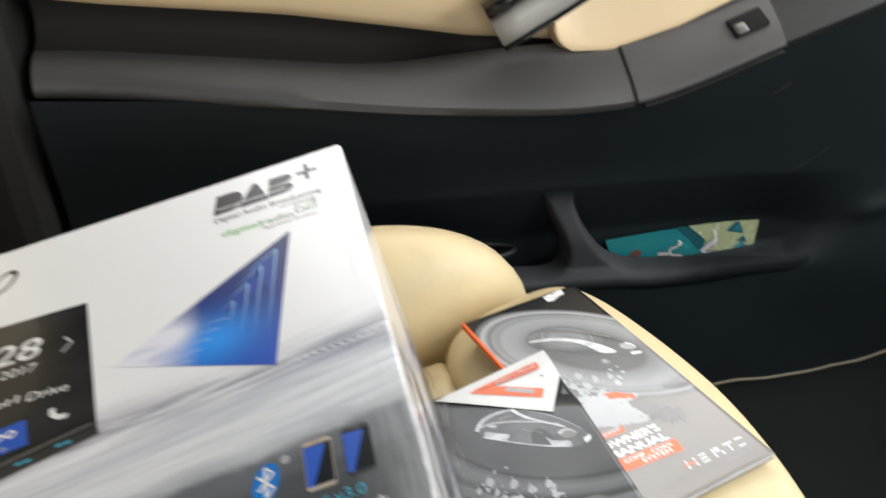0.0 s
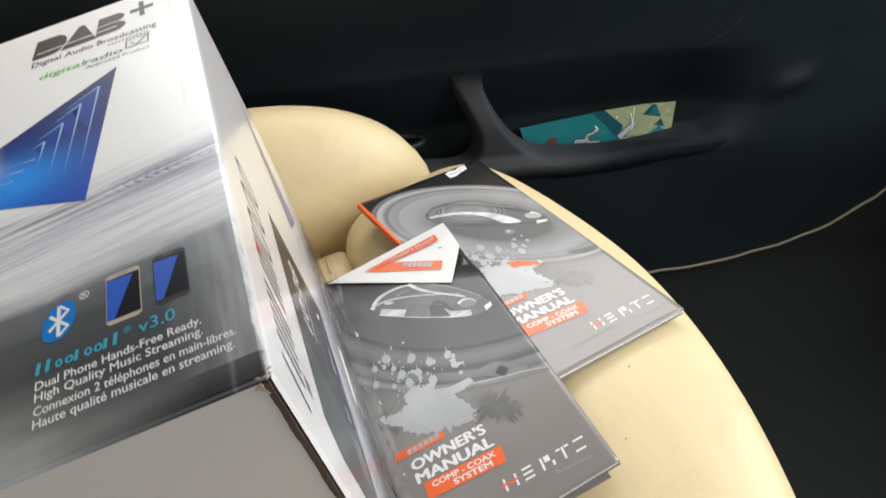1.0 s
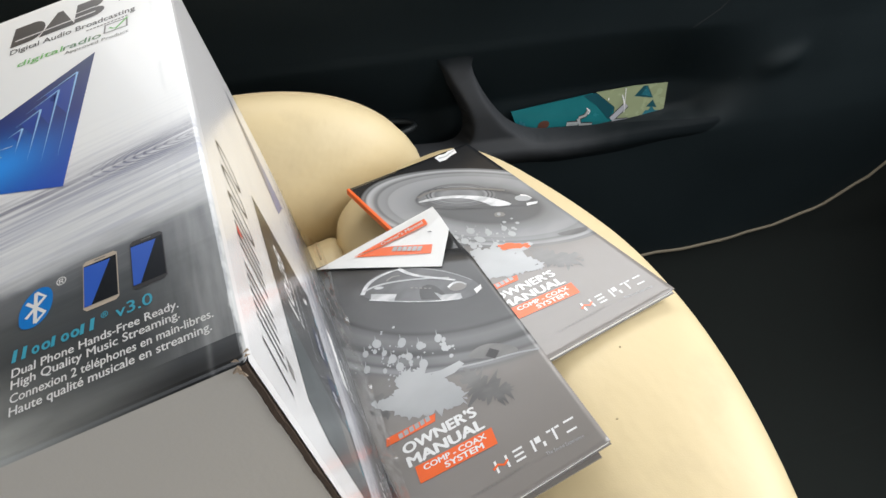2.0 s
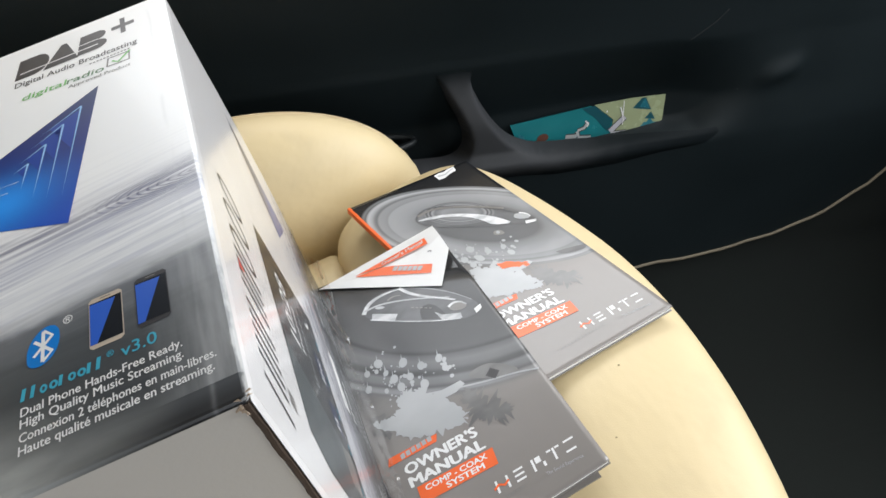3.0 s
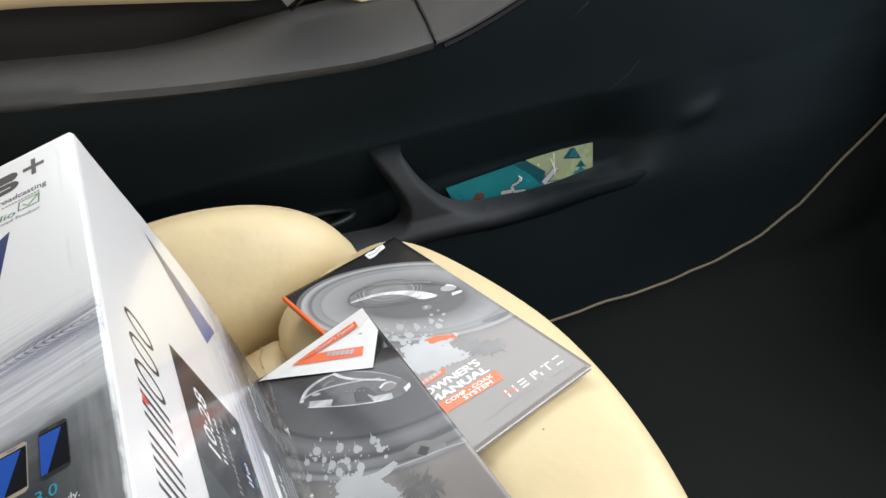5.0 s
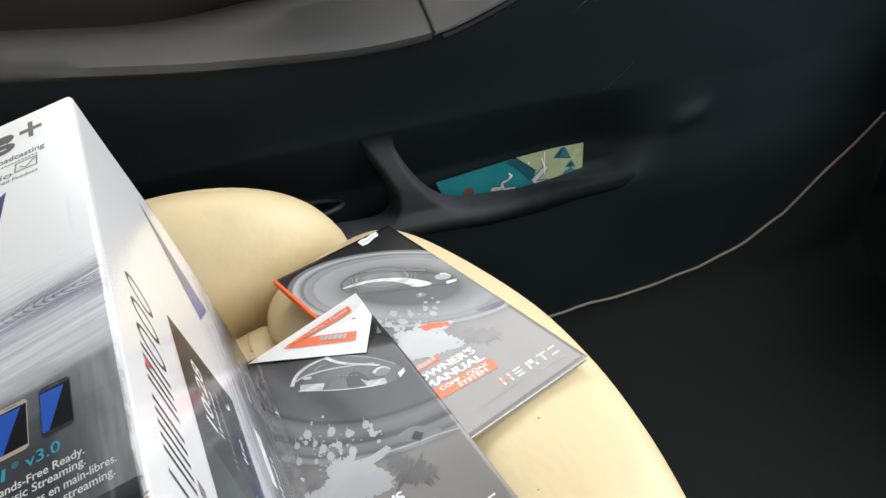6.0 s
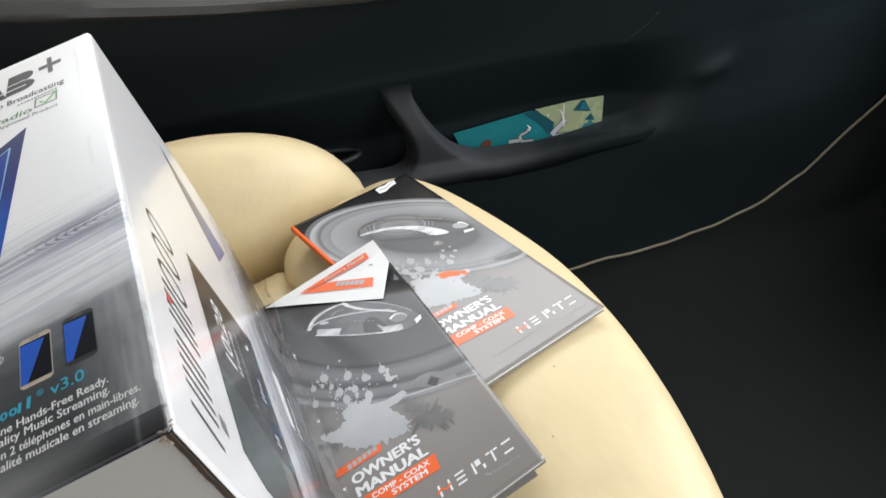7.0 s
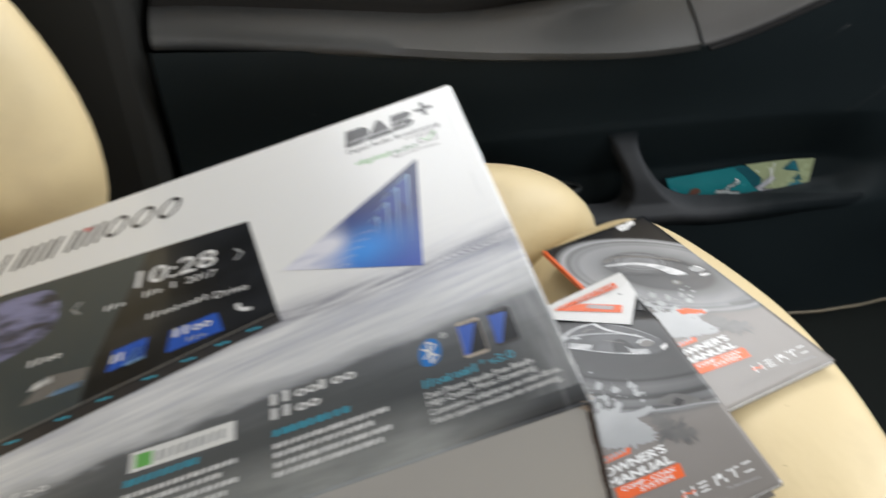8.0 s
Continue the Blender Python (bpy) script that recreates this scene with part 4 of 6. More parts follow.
def switch_plate():
    """The satin plate with the window switch, set into the rising end of the armrest."""
    xs = [0.1435 + 0.01358 * k for k in range(11)]
    def prof(x):
        z = ledge_z(x) + 0.0008
        return [(0.682, z + 0.0352), (0.672, z + 0.0297), (0.655, z + 0.0211), (0.636, z + 0.0109), (0.6212, z + 0.0012), (0.6198, z - 0.0004), (0.6192, z - 0.0016), (0.6192, z - 0.0045)]
    plate = strip_part("switch_plate", xs, prof, PLATE, "satin grey plate", thick=0.002)
    for x in (0.1425, 0.2805):
        z = ledge_z(x)
        part("joint", strip_bm_line([(x, 0.619, z - 0.004), (x, 0.6195, z + 0.0002), (x, 0.636, z + 0.0109), (x, 0.655, z + 0.0211), (x, 0.672, z + 0.0297), (x, 0.680, z + 0.034)], 0.0010), BLACK, door)
    z = ledge_z(0.25)
    slope = Matrix.Translation((0.2535, 0.647, z + 0.0203)) @ Euler((radians(27), radians(-22), 0)).to_matrix().to_4x4()
    bm = box_bm((-0.0165, -0.0105, -0.004), (0.0165, 0.0105, 0.0030), 0.001)
    bm.transform(slope)
    well = part("switch_well", bm, GLOSS_BLACK, plate, "black well of the window switch")
    bm = box_bm((-0.0150, -0.0100, -0.003), (-0.0035, 0.0020, 0.0056), 0.0032, 3)
    bm.transform(slope)
    part("switch", bm, SWITCH, plate, "rocker switch for the window", True)
    # the slit under the plate
    part("slit", strip_bm_line([(x, 0.6185, ledge_z(x) - 0.0075) for x in (0.15, 0.165, 0.18, 0.20, 0.22, 0.24, 0.26, 0.278)], 0.003), GLOSS_BLACK, door)


switch_plate()


def door_padding():
    """The dark recess above the armrest, its shade carried by a darker plastic, and the cream padding over it."""
    strip_part("recess", [-0.365 + 0.035 * k for k in range(14)], lambda x: [(0.712, lerp(x, [(-0.37, 0.56), (0.1, 0.51), (0.4, 0.6)])), (0.722, ledge_z(x) + 0.03), (0.713, ledge_z(x) + 0.016), (0.702, ledge_z(x) + 0.0105), (0.686, ledge_z(x) + 0.0078)], RECESS, thick=0.004)
    def pad(x):
        low = lerp(x, [(-0.37, 0.531), (-0.317, 0.523), (-0.164, 0.509), (-0.05, 0.492), (0.0, 0.484), (0.10, 0.476)])
        return [(0.735, 0.665), (0.715, 0.66), (0.703, 0.64), (0.697, 0.60), (0.692, low + 0.03), (0.693, low + 0.012), (0.698, low + 0.003), (0.708, low)]
    strip_part("cream_padding", [-0.36 + 0.0256 * k for k in range(19)], pad, CREAM_DOOR, "smooth cream padding", thick=0.01)
    def pad2(x):
        low = lerp(x, [(0.075, 0.494), (0.082, 0.481), (0.095, 0.4735), (0.133, 0.473), (0.2, 0.494), (0.262, 0.523), (0.34, 0.556), (0.5, 0.62)])
        return [(0.720, max(0.66, low + 0.04)), (0.700, max(0.65, low + 0.03)), (0.682, low + 0.022), (0.672, low + 0.010), (0.672, low + 0.004), (0.680, low - 0.001)]
    strip_part("front_padding", [0.075, 0.08, 0.086, 0.095, 0.11, 0.133, 0.16, 0.2, 0.23, 0.262, 0.3, 0.34, 0.42, 0.5], pad2, CREAM_DOOR, "smooth cream padding at the front of the armrest", thick=0.012)
    strip_part("window_sill", [-0.36, 0.0, 0.4, 0.62, 0.9], lambda x: [(0.80, 0.672), (0.735, 0.672), (0.720, 0.666), (0.722, 0.655)], BLACK, thick=0.01)


door_padding()


def pull_handle():
    """A slanting satin bar with dark edges, rising from the armrest's recess."""
    a, b = Vector((0.016, 0.655, 0.503)), Vector((0.165, 0.665, 0.596))
    d = (b - a).normalized()
    side = Vector((-d.z, 0, d.x))
    for name, s0, s1, y0, mat, label in (("grip", -0.016, 0.012, 0.0, SILVER, "satin silver grip"), ("edge", 0.0123, 0.0265, 0.001, GLOSS_BLACK, ""), ("edge", -0.0235, -0.0163, 0.004, GLOSS_BLACK, "")):
        rings = []
        for k in range(9):
            p = a + (b - a) * (k / 8)
            bow = -0.006 * math.sin(math.pi * k / 8)
            rings.append([p + side * s0 + Vector((0, y0 + 0.012, 0)), p + side * (s0 + 0.002) + Vector((0, y0 + bow + 0.001, 0)), p + side * (s0 + s1) / 2 + Vector((0, y0 + bow - 0.002, 0)),
                          p + side * (s1 - 0.002) + Vector((0, y0 + bow + 0.001, 0)), p + side * s1 + Vector((0, y0 + 0.012, 0))])
        part(name, loft_bm(rings), mat, handle, label, True)


handle = part("pull_handle", box_bm((0.040, 0.690, 0.508), (0.070, 0.712, 0.530), 0.004), GLOSS_BLACK, door, "slanting door pull with a satin grip")
pull_handle()
# the pale seal that shows between door and sill
part("door_seal", strip_bm_line([(x, 0.6515, lerp(x, BOTTOM_Z) - 0.001 + 0.0016 * math.sin(37 * x) + 0.0010 * math.sin(83 * x + 1)) for x in [-0.35 + 0.02 * k for k in range(61)]], 0.0022), SEAL, door, "thin tan rubber seal along the door's foot", True)


def brochure():
    """A folded brochure in a clear sleeve, standing in the map pocket."""
    fm = Matrix(((0.9997, 0.0, 0.0, 0.176), (0.0, 0.05, -0.9987, 0.686), (0.020, 0.9987, 0.05, 0.2465), (0, 0, 0, 1)))
    b = thing("brochure", "folded teal and pale green printed brochure standing in the door pocket", "brochure", (0.27, 0.69, 0.115), Matrix.Identity(4))
    def sheet(outline, n0, n1):
        return prism_bm(outline, fm, n0, n1)
    part("teal_panel", sheet([(0.002, -0.13), (0.128, -0.13), (0.128, -0.02), (0.098, 0.0040), (0.050, 0.0012), (0.0, -0.0018), (0.006, -0.016)], -0.0012, 0.0), MAP_TEAL, b, "glossy teal panel")
    part("pale_panel", sheet([(0.1285, -0.13), (0.200, -0.13), (0.193, 0.0020), (0.150, 0.0048), (0.102, 0.0044), (0.1285, -0.018)], -0.0010, 0.0002), MAP_PALE, b, "pale green panel")
    part("print_shape", flat_bm([(0.0860, 0.0032), (0.1020, 0.0040), (0.1278, -0.0180), (0.1230, -0.0327), (0.1047, -0.0120)], fm, 0.0003), MAP_INK, b)
    part("print_shape", flat_bm([(0.1518, -0.0081), (0.1620, 0.0032), (0.1670, 0.0030), (0.1774, -0.0143)], fm, 0.0003), MAP_INK, b)
    part("print_shape", flat_bm([(0.1605, -0.0076), (0.1661, 0.0020), (0.1744, -0.0117)], fm, 0.0005), MAP_MID, b)
    part("print_shape", flat_bm([(0.1698, -0.0246), (0.1775, -0.0166), (0.1848, -0.0279), (0.1790, -0.0262)], fm, 0.0003), MAP_INK, b)
    part("print_shape", flat_bm([(0.1656, -0.0351), (0.1700, -0.0290), (0.1735, -0.0300), (0.1772, -0.0243), (0.1825, -0.0310), (0.1910, -0.0326), (0.1821, -0.0369), (0.1740, -0.0340)], fm, 0.0003), MAP_MID, b)
    part("print_shape", flat_bm(oval(0.0408, -0.0247, 0.0070, 0.0052, 12), fm, 0.0004), MAP_BROWN, b)
    part("print_shape", flat_bm(oval(0.0350, -0.0301, 0.0060, 0.0040, 12), fm, 0.0003), MAP_BROWN, b)
    part("print_shape", flat_bm([(0.0106, -0.0143), (0.0170, -0.0176), (0.0229, -0.0320), (0.0111, -0.0290)], fm, 0.0003), MAP_MID, b)
    grey = ink("grey_figure_ink", (0.40, 0.42, 0.42))
    lilac = ink("lilac_figure_ink", (0.42, 0.42, 0.46))
    figures = (([(0.0694, -0.0290), (0.0836, -0.0306)], 0.0046, grey), ([(0.0832, -0.0244), (0.0864, -0.0325), (0.1016, -0.0350)], 0.0034, grey), ([(0.0838, -0.0237), (0.0919, -0.0218), (0.0957, -0.0151)], 0.0030, grey),
               ([(0.1260, -0.0330), (0.1433, -0.0172)], 0.0068, lilac), ([(0.1275, -0.0353), (0.1473, -0.0373)], 0.0036, lilac))
    for pts, w, tone in figures:
        part("figure_outline", stroke_bm(pts, w + 0.0026, fm, 0.0005), INK_BLACK, b)
        part("figure_stroke", stroke_bm(pts, w, fm, 0.0006), tone, b)
    # glints on the clear sleeve, laid on as strokes of white
    for pts, w in (([(0.1387, 0.0040), (0.1414, -0.0267)], 0.0009), ([(0.1354, -0.0036), (0.1385, -0.0110), (0.1419, -0.0226)], 0.0014), ([(0.0921, -0.0127), (0.0968, -0.0174), (0.0948, -0.0206)], 0.0016), ([(0.1183, -0.0045), (0.1186, -0.0074)], 0.0014)):
        part("glint", stroke_bm(pts, w, fm, 0.0009), WHITE, b, "white stroke painted for a glint on the clear sleeve")


brochure()

# ---- the seat ----
seat = thing("car_seat", "cream leather passenger seat with padded side bolsters", "car seat", (0.0, 0.28, 0.05))
CUSHION = [(0.13, 0.03), (0.165, 0.09), (0.186, 0.15), (0.199, 0.21), (0.204, 0.255), (0.205, 0.295), (0.201, 0.345), (0.191, 0.388), (0.178, 0.430), (0.163, 0.470), (0.146, 0.500), (0.118, 0.511), (0.08, 0.505), (0.045, 0.497), (0.024, 0.481), (0.016, 0.454), (0.018, 0.425), (0.012, 0.36), (0.005, 0.25), (0.0, 0.03)]


CROWN = [(0.0, 0.300), (0.001, 0.306), (0.004, 0.3145), (0.009, 0.3205), (0.017, 0.3255), (0.028, 0.330), (0.042, 0.334), (0.060, 0.3372), (0.080, 0.3387), (0.12, 0.3395), (0.2, 0.3395)]


def cushion_top(p, loop):
    """Height of the crowned top, with a soft swelling in its middle and towards its rear."""
    z = lerp(edge_distance(p, loop), CROWN)
    z += 0.0035 * max(0.0, min(1.0, (p[1] - 0.39) / 0.08)) * max(0.0, min(1.0, (0.15 - p[0]) / 0.07))
    return z + 0.0055 * math.exp(-((p[0] - 0.100) ** 2 + (p[1] - 0.258) ** 2) / 0.040 ** 2)


def cushion():
    """The front cushion: upright sides rounded over into a crowned top."""
    loop = smooth_loop(CUSHION, 2)
    cx, cy = 0.095, 0.30
    rings = [[(x, y, z) for x, y in inset_loop(loop, d)] for d, z in ((0.02, 0.13), (0.004, 0.20), (-0.002, 0.26), (0.0, 0.290))]
    for s in (0.0, 0.006, 0.015, 0.03, 0.05, 0.08, 0.12, 0.17, 0.24, 0.33, 0.44, 0.58, 0.74, 0.9, 0.985):
        ring = []
        for x, y in loop:
            p = (x + (cx - x) * s, y + (cy - y) * s)
            ring.append((p[0], p[1], cushion_top(p, loop)))
        rings.append(ring)
    part("front_cushion", loft_bm(rings), CREAM, seat, "smooth cream leather", True)


def scuffs():
    """Small dark nicks in the leather of the cushion."""
    rnd = random.Random(4)
    for x, y, r in ((0.1453, 0.2572, 0.0006), (0.1221, 0.2174, 0.0007)):
        loop = [(x + r * rnd.uniform(0.6, 1.2) * math.cos(a), y + 0.7 * r * rnd.uniform(0.6, 1.2) * math.sin(a)) for a in [math.pi * k / 5 for k in range(10)]]
        z = cushion_top((x, y), smooth_loop(CUSHION, 2))
        part("scuff", prism_bm(loop, I4, z - 0.001, z + 0.0003), SCUFF, seat, "small dark nick in the leather")


def blob(center, radii, power=2.4, nu=40, nv=24, tilt=0.0):
    """A stuffed, rounded form."""
    def f(c, p):
        return math.copysign(abs(c) ** (2 / p), c)
    rings = []
    for j in range(1, nv):
        b = -math.pi / 2 + math.pi * j / nv
        ring = []
        for i in range(nu):
            a = 2 * math.pi * i / nu
            x, y, z = f(math.cos(b), power) * f(math.cos(a), power), f(math.cos(b), power) * f(math.sin(a), power), f(math.sin(b), power)
            ring.append((center[0] + radii[0] * x + tilt * radii[2] * z, center[1] + radii[1] * y, center[2] + radii[2] * z))
        rings.append(ring)
    return loft_bm(rings)


cushion()
scuffs()


def rear_cushion_z(y):
    """The rear cushion's top: level under the carton, falling away to the foot of the bolster."""
    return 0.3365 - 0.0385 * (1 - ease((0.492 - y) / 0.075)) - 0.012 * ease((y - 0.478) / 0.016)


def rear_cushion():
    ys = [0.0, 0.02, 0.1, 0.2, 0.3, 0.38] + [0.40 + 0.006 * k for k in range(17)]
    rings = []
    for x, drop in ((-0.42, 0.03), (-0.41, 0.008), (-0.38, 0.0), (-0.2, 0.0), (-0.05, 0.0), (0.0, 0.0), (0.0145, 0.0), (0.0185, 0.002), (0.021, 0.008)):
        rings.append([(x, ys[0], 0.14)] + [(x, y, rear_cushion_z(y) - drop) for y in ys] + [(x, ys[-1], 0.14)])
    part("rear_cushion", loft_bm(rings), CREAM, seat, "smooth cream leather", True)
    part("seam", strip_bm_line([(0.0035 + 0.05 * (0.49 - y), y, rear_cushion_z(y) + 0.0001) for y in [0.42 + 0.005 * k for k in range(14)]], 0.0007), THREAD, seat, "fine seam at the cushion's edge", True)


rear_cushion()
part("side_bolster", blob((-0.080, 0.545, 0.280), (0.190, 0.062, 0.129), 2.05), CREAM, seat, "stuffed cream side bolster", True)


def bolster_seam():
    """The sewn seam along the bolster's outer edge."""
    k = (1 - 0.2 ** 2.05) ** (1 / 2.05)
    pts = []
    for n in range(49):
        a = math.pi * n / 48
        c, d = math.cos(a), math.sin(a)
        pts.append((-0.080 + 0.190 * k * math.copysign(abs(c) ** (2 / 2.05), c), 0.545 + 0.062 * 0.2, 0.280 + 0.129 * k * d ** (2 / 2.05)))
    part("seam", strip_bm_line(pts, 0.0008), THREAD, seat, "fine seam along the bolster", True)


bolster_seam()
part("backrest", box_bm((-0.62, 0.06, 0.28), (-0.44, 0.50, 0.95), 0.05, 4), CREAM, seat, smooth=True)
part("backrest_bolster", blob((-0.356, 0.515, 0.61), (0.11, 0.055, 0.165), 2.1), CREAM, seat, "stuffed cream backrest bolster", True)
part("seat_base", box_bm((-0.40, 0.04, 0.0), (0.12, 0.50, 0.15), 0.01), BLACK, seat, "black plastic seat base")

# ---- the carton ----
X1, Y0, Y1, Z0, Z1 = 0.003, 0.149, 0.407, 0.337, 0.5612
X0 = -0.325
carton = thing("carton", "white printed cardboard carton in clear film, standing on the seat", "box", (-0.16, 0.28, Z0))
TOP = Matrix.Translation((0, 0, Z1))
SIDE = Matrix(((0, 0, 1, X1), (1, 0, 0, 0), (0, 1, 0, 0), (0, 0, 0, 1)))


def bulge(z):
    k = (z - Z0) / (Z1 - Z0)
    return 0.017 * math.sin(math.pi * k) ** 1.3 * (1.15 - 0.5 * k)


SURFACE = {}


def carton_shell():
    t = 0.0025
    r = 0.0022
    # lid with softened edges
    loop = []
    for cx, cy, a in ((X1 - r, Y1 - r, 0), (X0 + r, Y1 - r, 90), (X0 + r, Y0 + r, 180), (X1 - r, Y0 + r, 270)):
        loop += [(cx + r * math.cos(radians(a + b)), cy + r * math.sin(radians(a + b))) for b in (0, 30, 60, 90)]
    bm = loft_bm([[(x, y, z) for x, y in inset_loop(loop, d)] for d, z in ((0.0, Z1 - 0.0018), (0.0001, Z1 - 0.0010), (0.0005, Z1 - 0.0003), (0.0012, Z1))])
    SURFACE["lid"] = part("lid", bm, LID, carton, "printed lid, white above and silver-black below", False)
    n = 14
    zs = [Z0 + (Z1 - 0.0018 - Z0) * k / n for k in range(n + 1)]
    # end panel, its rear edge bulged to fit the outline in the camera's view
    bm = bmesh.new()
    for xa in (X1, X1 - t):
        rows = [[bm.verts.new((xa, y, z)) for y in [Y0 + (Y1 + bulge(z) - Y0) * j / 10 for j in range(11)]] for z in zs]
        for a, b in zip(rows, rows[1:]):
            for k in range(10):
                bm.faces.new((a[k], a[k + 1], b[k + 1], b[k]))
    SURFACE["end"] = part("end_panel", bm, END, carton, "printed end panel under clear film", True)
    bm = bmesh.new()
    rows = [[bm.verts.new((x, Y1 + bulge(z), z)) for x in (X0, X0 * 0.5, X1 - 0.0002)] for z in zs]
    for a, b in zip(rows, rows[1:]):
        for k in range(2):
            bm.faces.new((a[k], a[k + 1], b[k + 1], b[k]))
    part("back_panel", bm, SIDE_WHITE, carton, smooth=True)
    part("front_panel", box_bm((X0, Y0 + 0.0004, Z0), (X1 - 0.0026, Y0 + 0.004, Z1 - 0.0018)), CARD, carton, "plain warm grey front panel")
    part("end_panel", box_bm((X0, Y0 + 0.004, Z0), (X0 + t, Y1, Z1 - 0.0018)), SIDE_WHITE, carton)
    part("bottom_panel", box_bm((X0, Y0 + 0.004, Z0), (X1 - t, Y1, Z0 + t)), CARD, carton)
    # raw edge of the corrugated card at the front corner
    rnd = random.Random(4)
    bm = bmesh.new()
    rows = []
    for k in range(121):
        z = Z1 - 0.0018 - (Z1 - 0.0018 - Z0) * k / 120
        j = 0.00006 * math.sin(k * 2.1) + rnd.uniform(-0.00014, 0.00014) + 0.0003 * noise.noise((k * 0.13, 2.0, 5.0))
        rows.append([(X1 - 0.0026 + j, Y0 + 0.0002, z), (X1 - 0.0023 + j, Y0 - 0.0003, z), (X1 - 0.0009 + j, Y0 - 0.0004 + j * 0.5, z), (X1 - 0.0005, Y0 + 0.0006, z)])
    loft_bm(rows, close_ring=False, bm=bm)
    part("raw_edge", bm, FLUTE, carton, "dark raw edge of corrugated card")
    # the front corner of the lid is crushed, its paper torn open
    tan = material("torn_tan_card", (0.42, 0.33, 0.25), 0.9, vary=0.3, grain=900, bump=0.6, spots=120)
    bm = bmesh.new()
    for n in range(9):
        a = Vector((X1 - rnd.uniform(0.0, 0.0055), Y0 + rnd.uniform(-0.0006, 0.0025), Z1 + rnd.uniform(-0.0040, 0.0006)))
        q = [a + Vector((rnd.uniform(-0.0020, 0.0020), rnd.uniform(-0.0014, 0.0014), rnd.uniform(-0.0022, 0.0016))) for _ in range(3)]
        v = [bm.verts.new(p) for p in [a] + q]
        for f in ((0, 1, 2), (0, 1, 3), (0, 2, 3), (1, 2, 3)):
            bm.faces.new([v[k] for k in f])
    part("torn_corner", bm, tan, carton, "crushed and torn corner of tan card")


carton_shell()


def lettering(body, u, v, wide, high, mat, frame_m=TOP, up=0.00012, parent=None, shear=0.0, turn=0.0, bold=0.008):
    return part("lettering", text_bm(body, u, v, wide, high, frame_m, up, shear, turn, bold), mat, parent or SURFACE["now"])


def mark(name, bm, mat, label="", parent=None):
    return part(name, bm, mat, parent or SURFACE["now"], label)


def small_print(bm, mat):
    """Writing too small to read, as bars."""
    return tagged(part("small_print", bm, mat, SURFACE["now"]), kind="stuff")


def bar_marks(name, u, v, wide, high, count, frame_m, up, mat, label="", fill=0.72, shear=0.1, rnd=None, parent=None):
    """Plain bars and hollow blocks in place of a mark's letters, each a piece of its own."""
    step = wide / count
    for k in range(count):
        w = step * fill * (rnd.uniform(0.85, 1.05) if rnd else 1)
        h = high * (1.0, 1.0, 0.70, 0.70, 0.86, 0.70, 0.70, 0.86, 1.0)[k % 9]
        a = u + k * step
        if h > 0.8 * high:
            w *= 0.5
        pts = [(a, v), (a + w, v), (a + w + shear * h, v + h), (a + shear * h, v + h)]
        if h > 0.8 * high:
            mark(name, flat_bm(pts, frame_m, up), mat, label, parent)
        else:
            cx, cy = a + w / 2 + shear * h / 2, v + h / 2
            mark(name, band_bm(oval(cx, cy, w / 2, h / 2, 14), oval(cx, cy, w / 2 * 0.40, h / 2 * 0.50, 14), frame_m, up), mat, label, parent)


def wordmark(u0, v0, pitch, w, h, lean, frame_m, up, g):
    """A maker's mark of seven places, as leaning plain strokes and hollow rounds."""
    def at(u, x, y):
        return (u + x + lean * y, v0 + y)
    for k, kind in enumerate(("uprights", "triple", "uprights", "triple", "round", "round", "round")):
        u = u0 + pitch * k
        if kind == "round":
            ring = [at(u, w / 2 + x, h / 2 + y) for x, y in oval(0, 0, w / 2, h / 2, 24)]
            hole = [at(u, w / 2 + x, h / 2 + y) for x, y in oval(0, 0, w / 2 - g * 0.8, h / 2 - g, 24)]
            mark("mark_block", band_bm(ring, hole, frame_m, up), INK_BLACK)
        else:
            for x in (0.0, w - g) if kind == "uprights" else (-0.001, (w - g) / 2, w - g + 0.001):
                mark("mark_block", flat_bm([at(u, x, 0), at(u, x + g, 0), at(u, x + g, h), at(u, x, h)], frame_m, up), INK_BLACK)


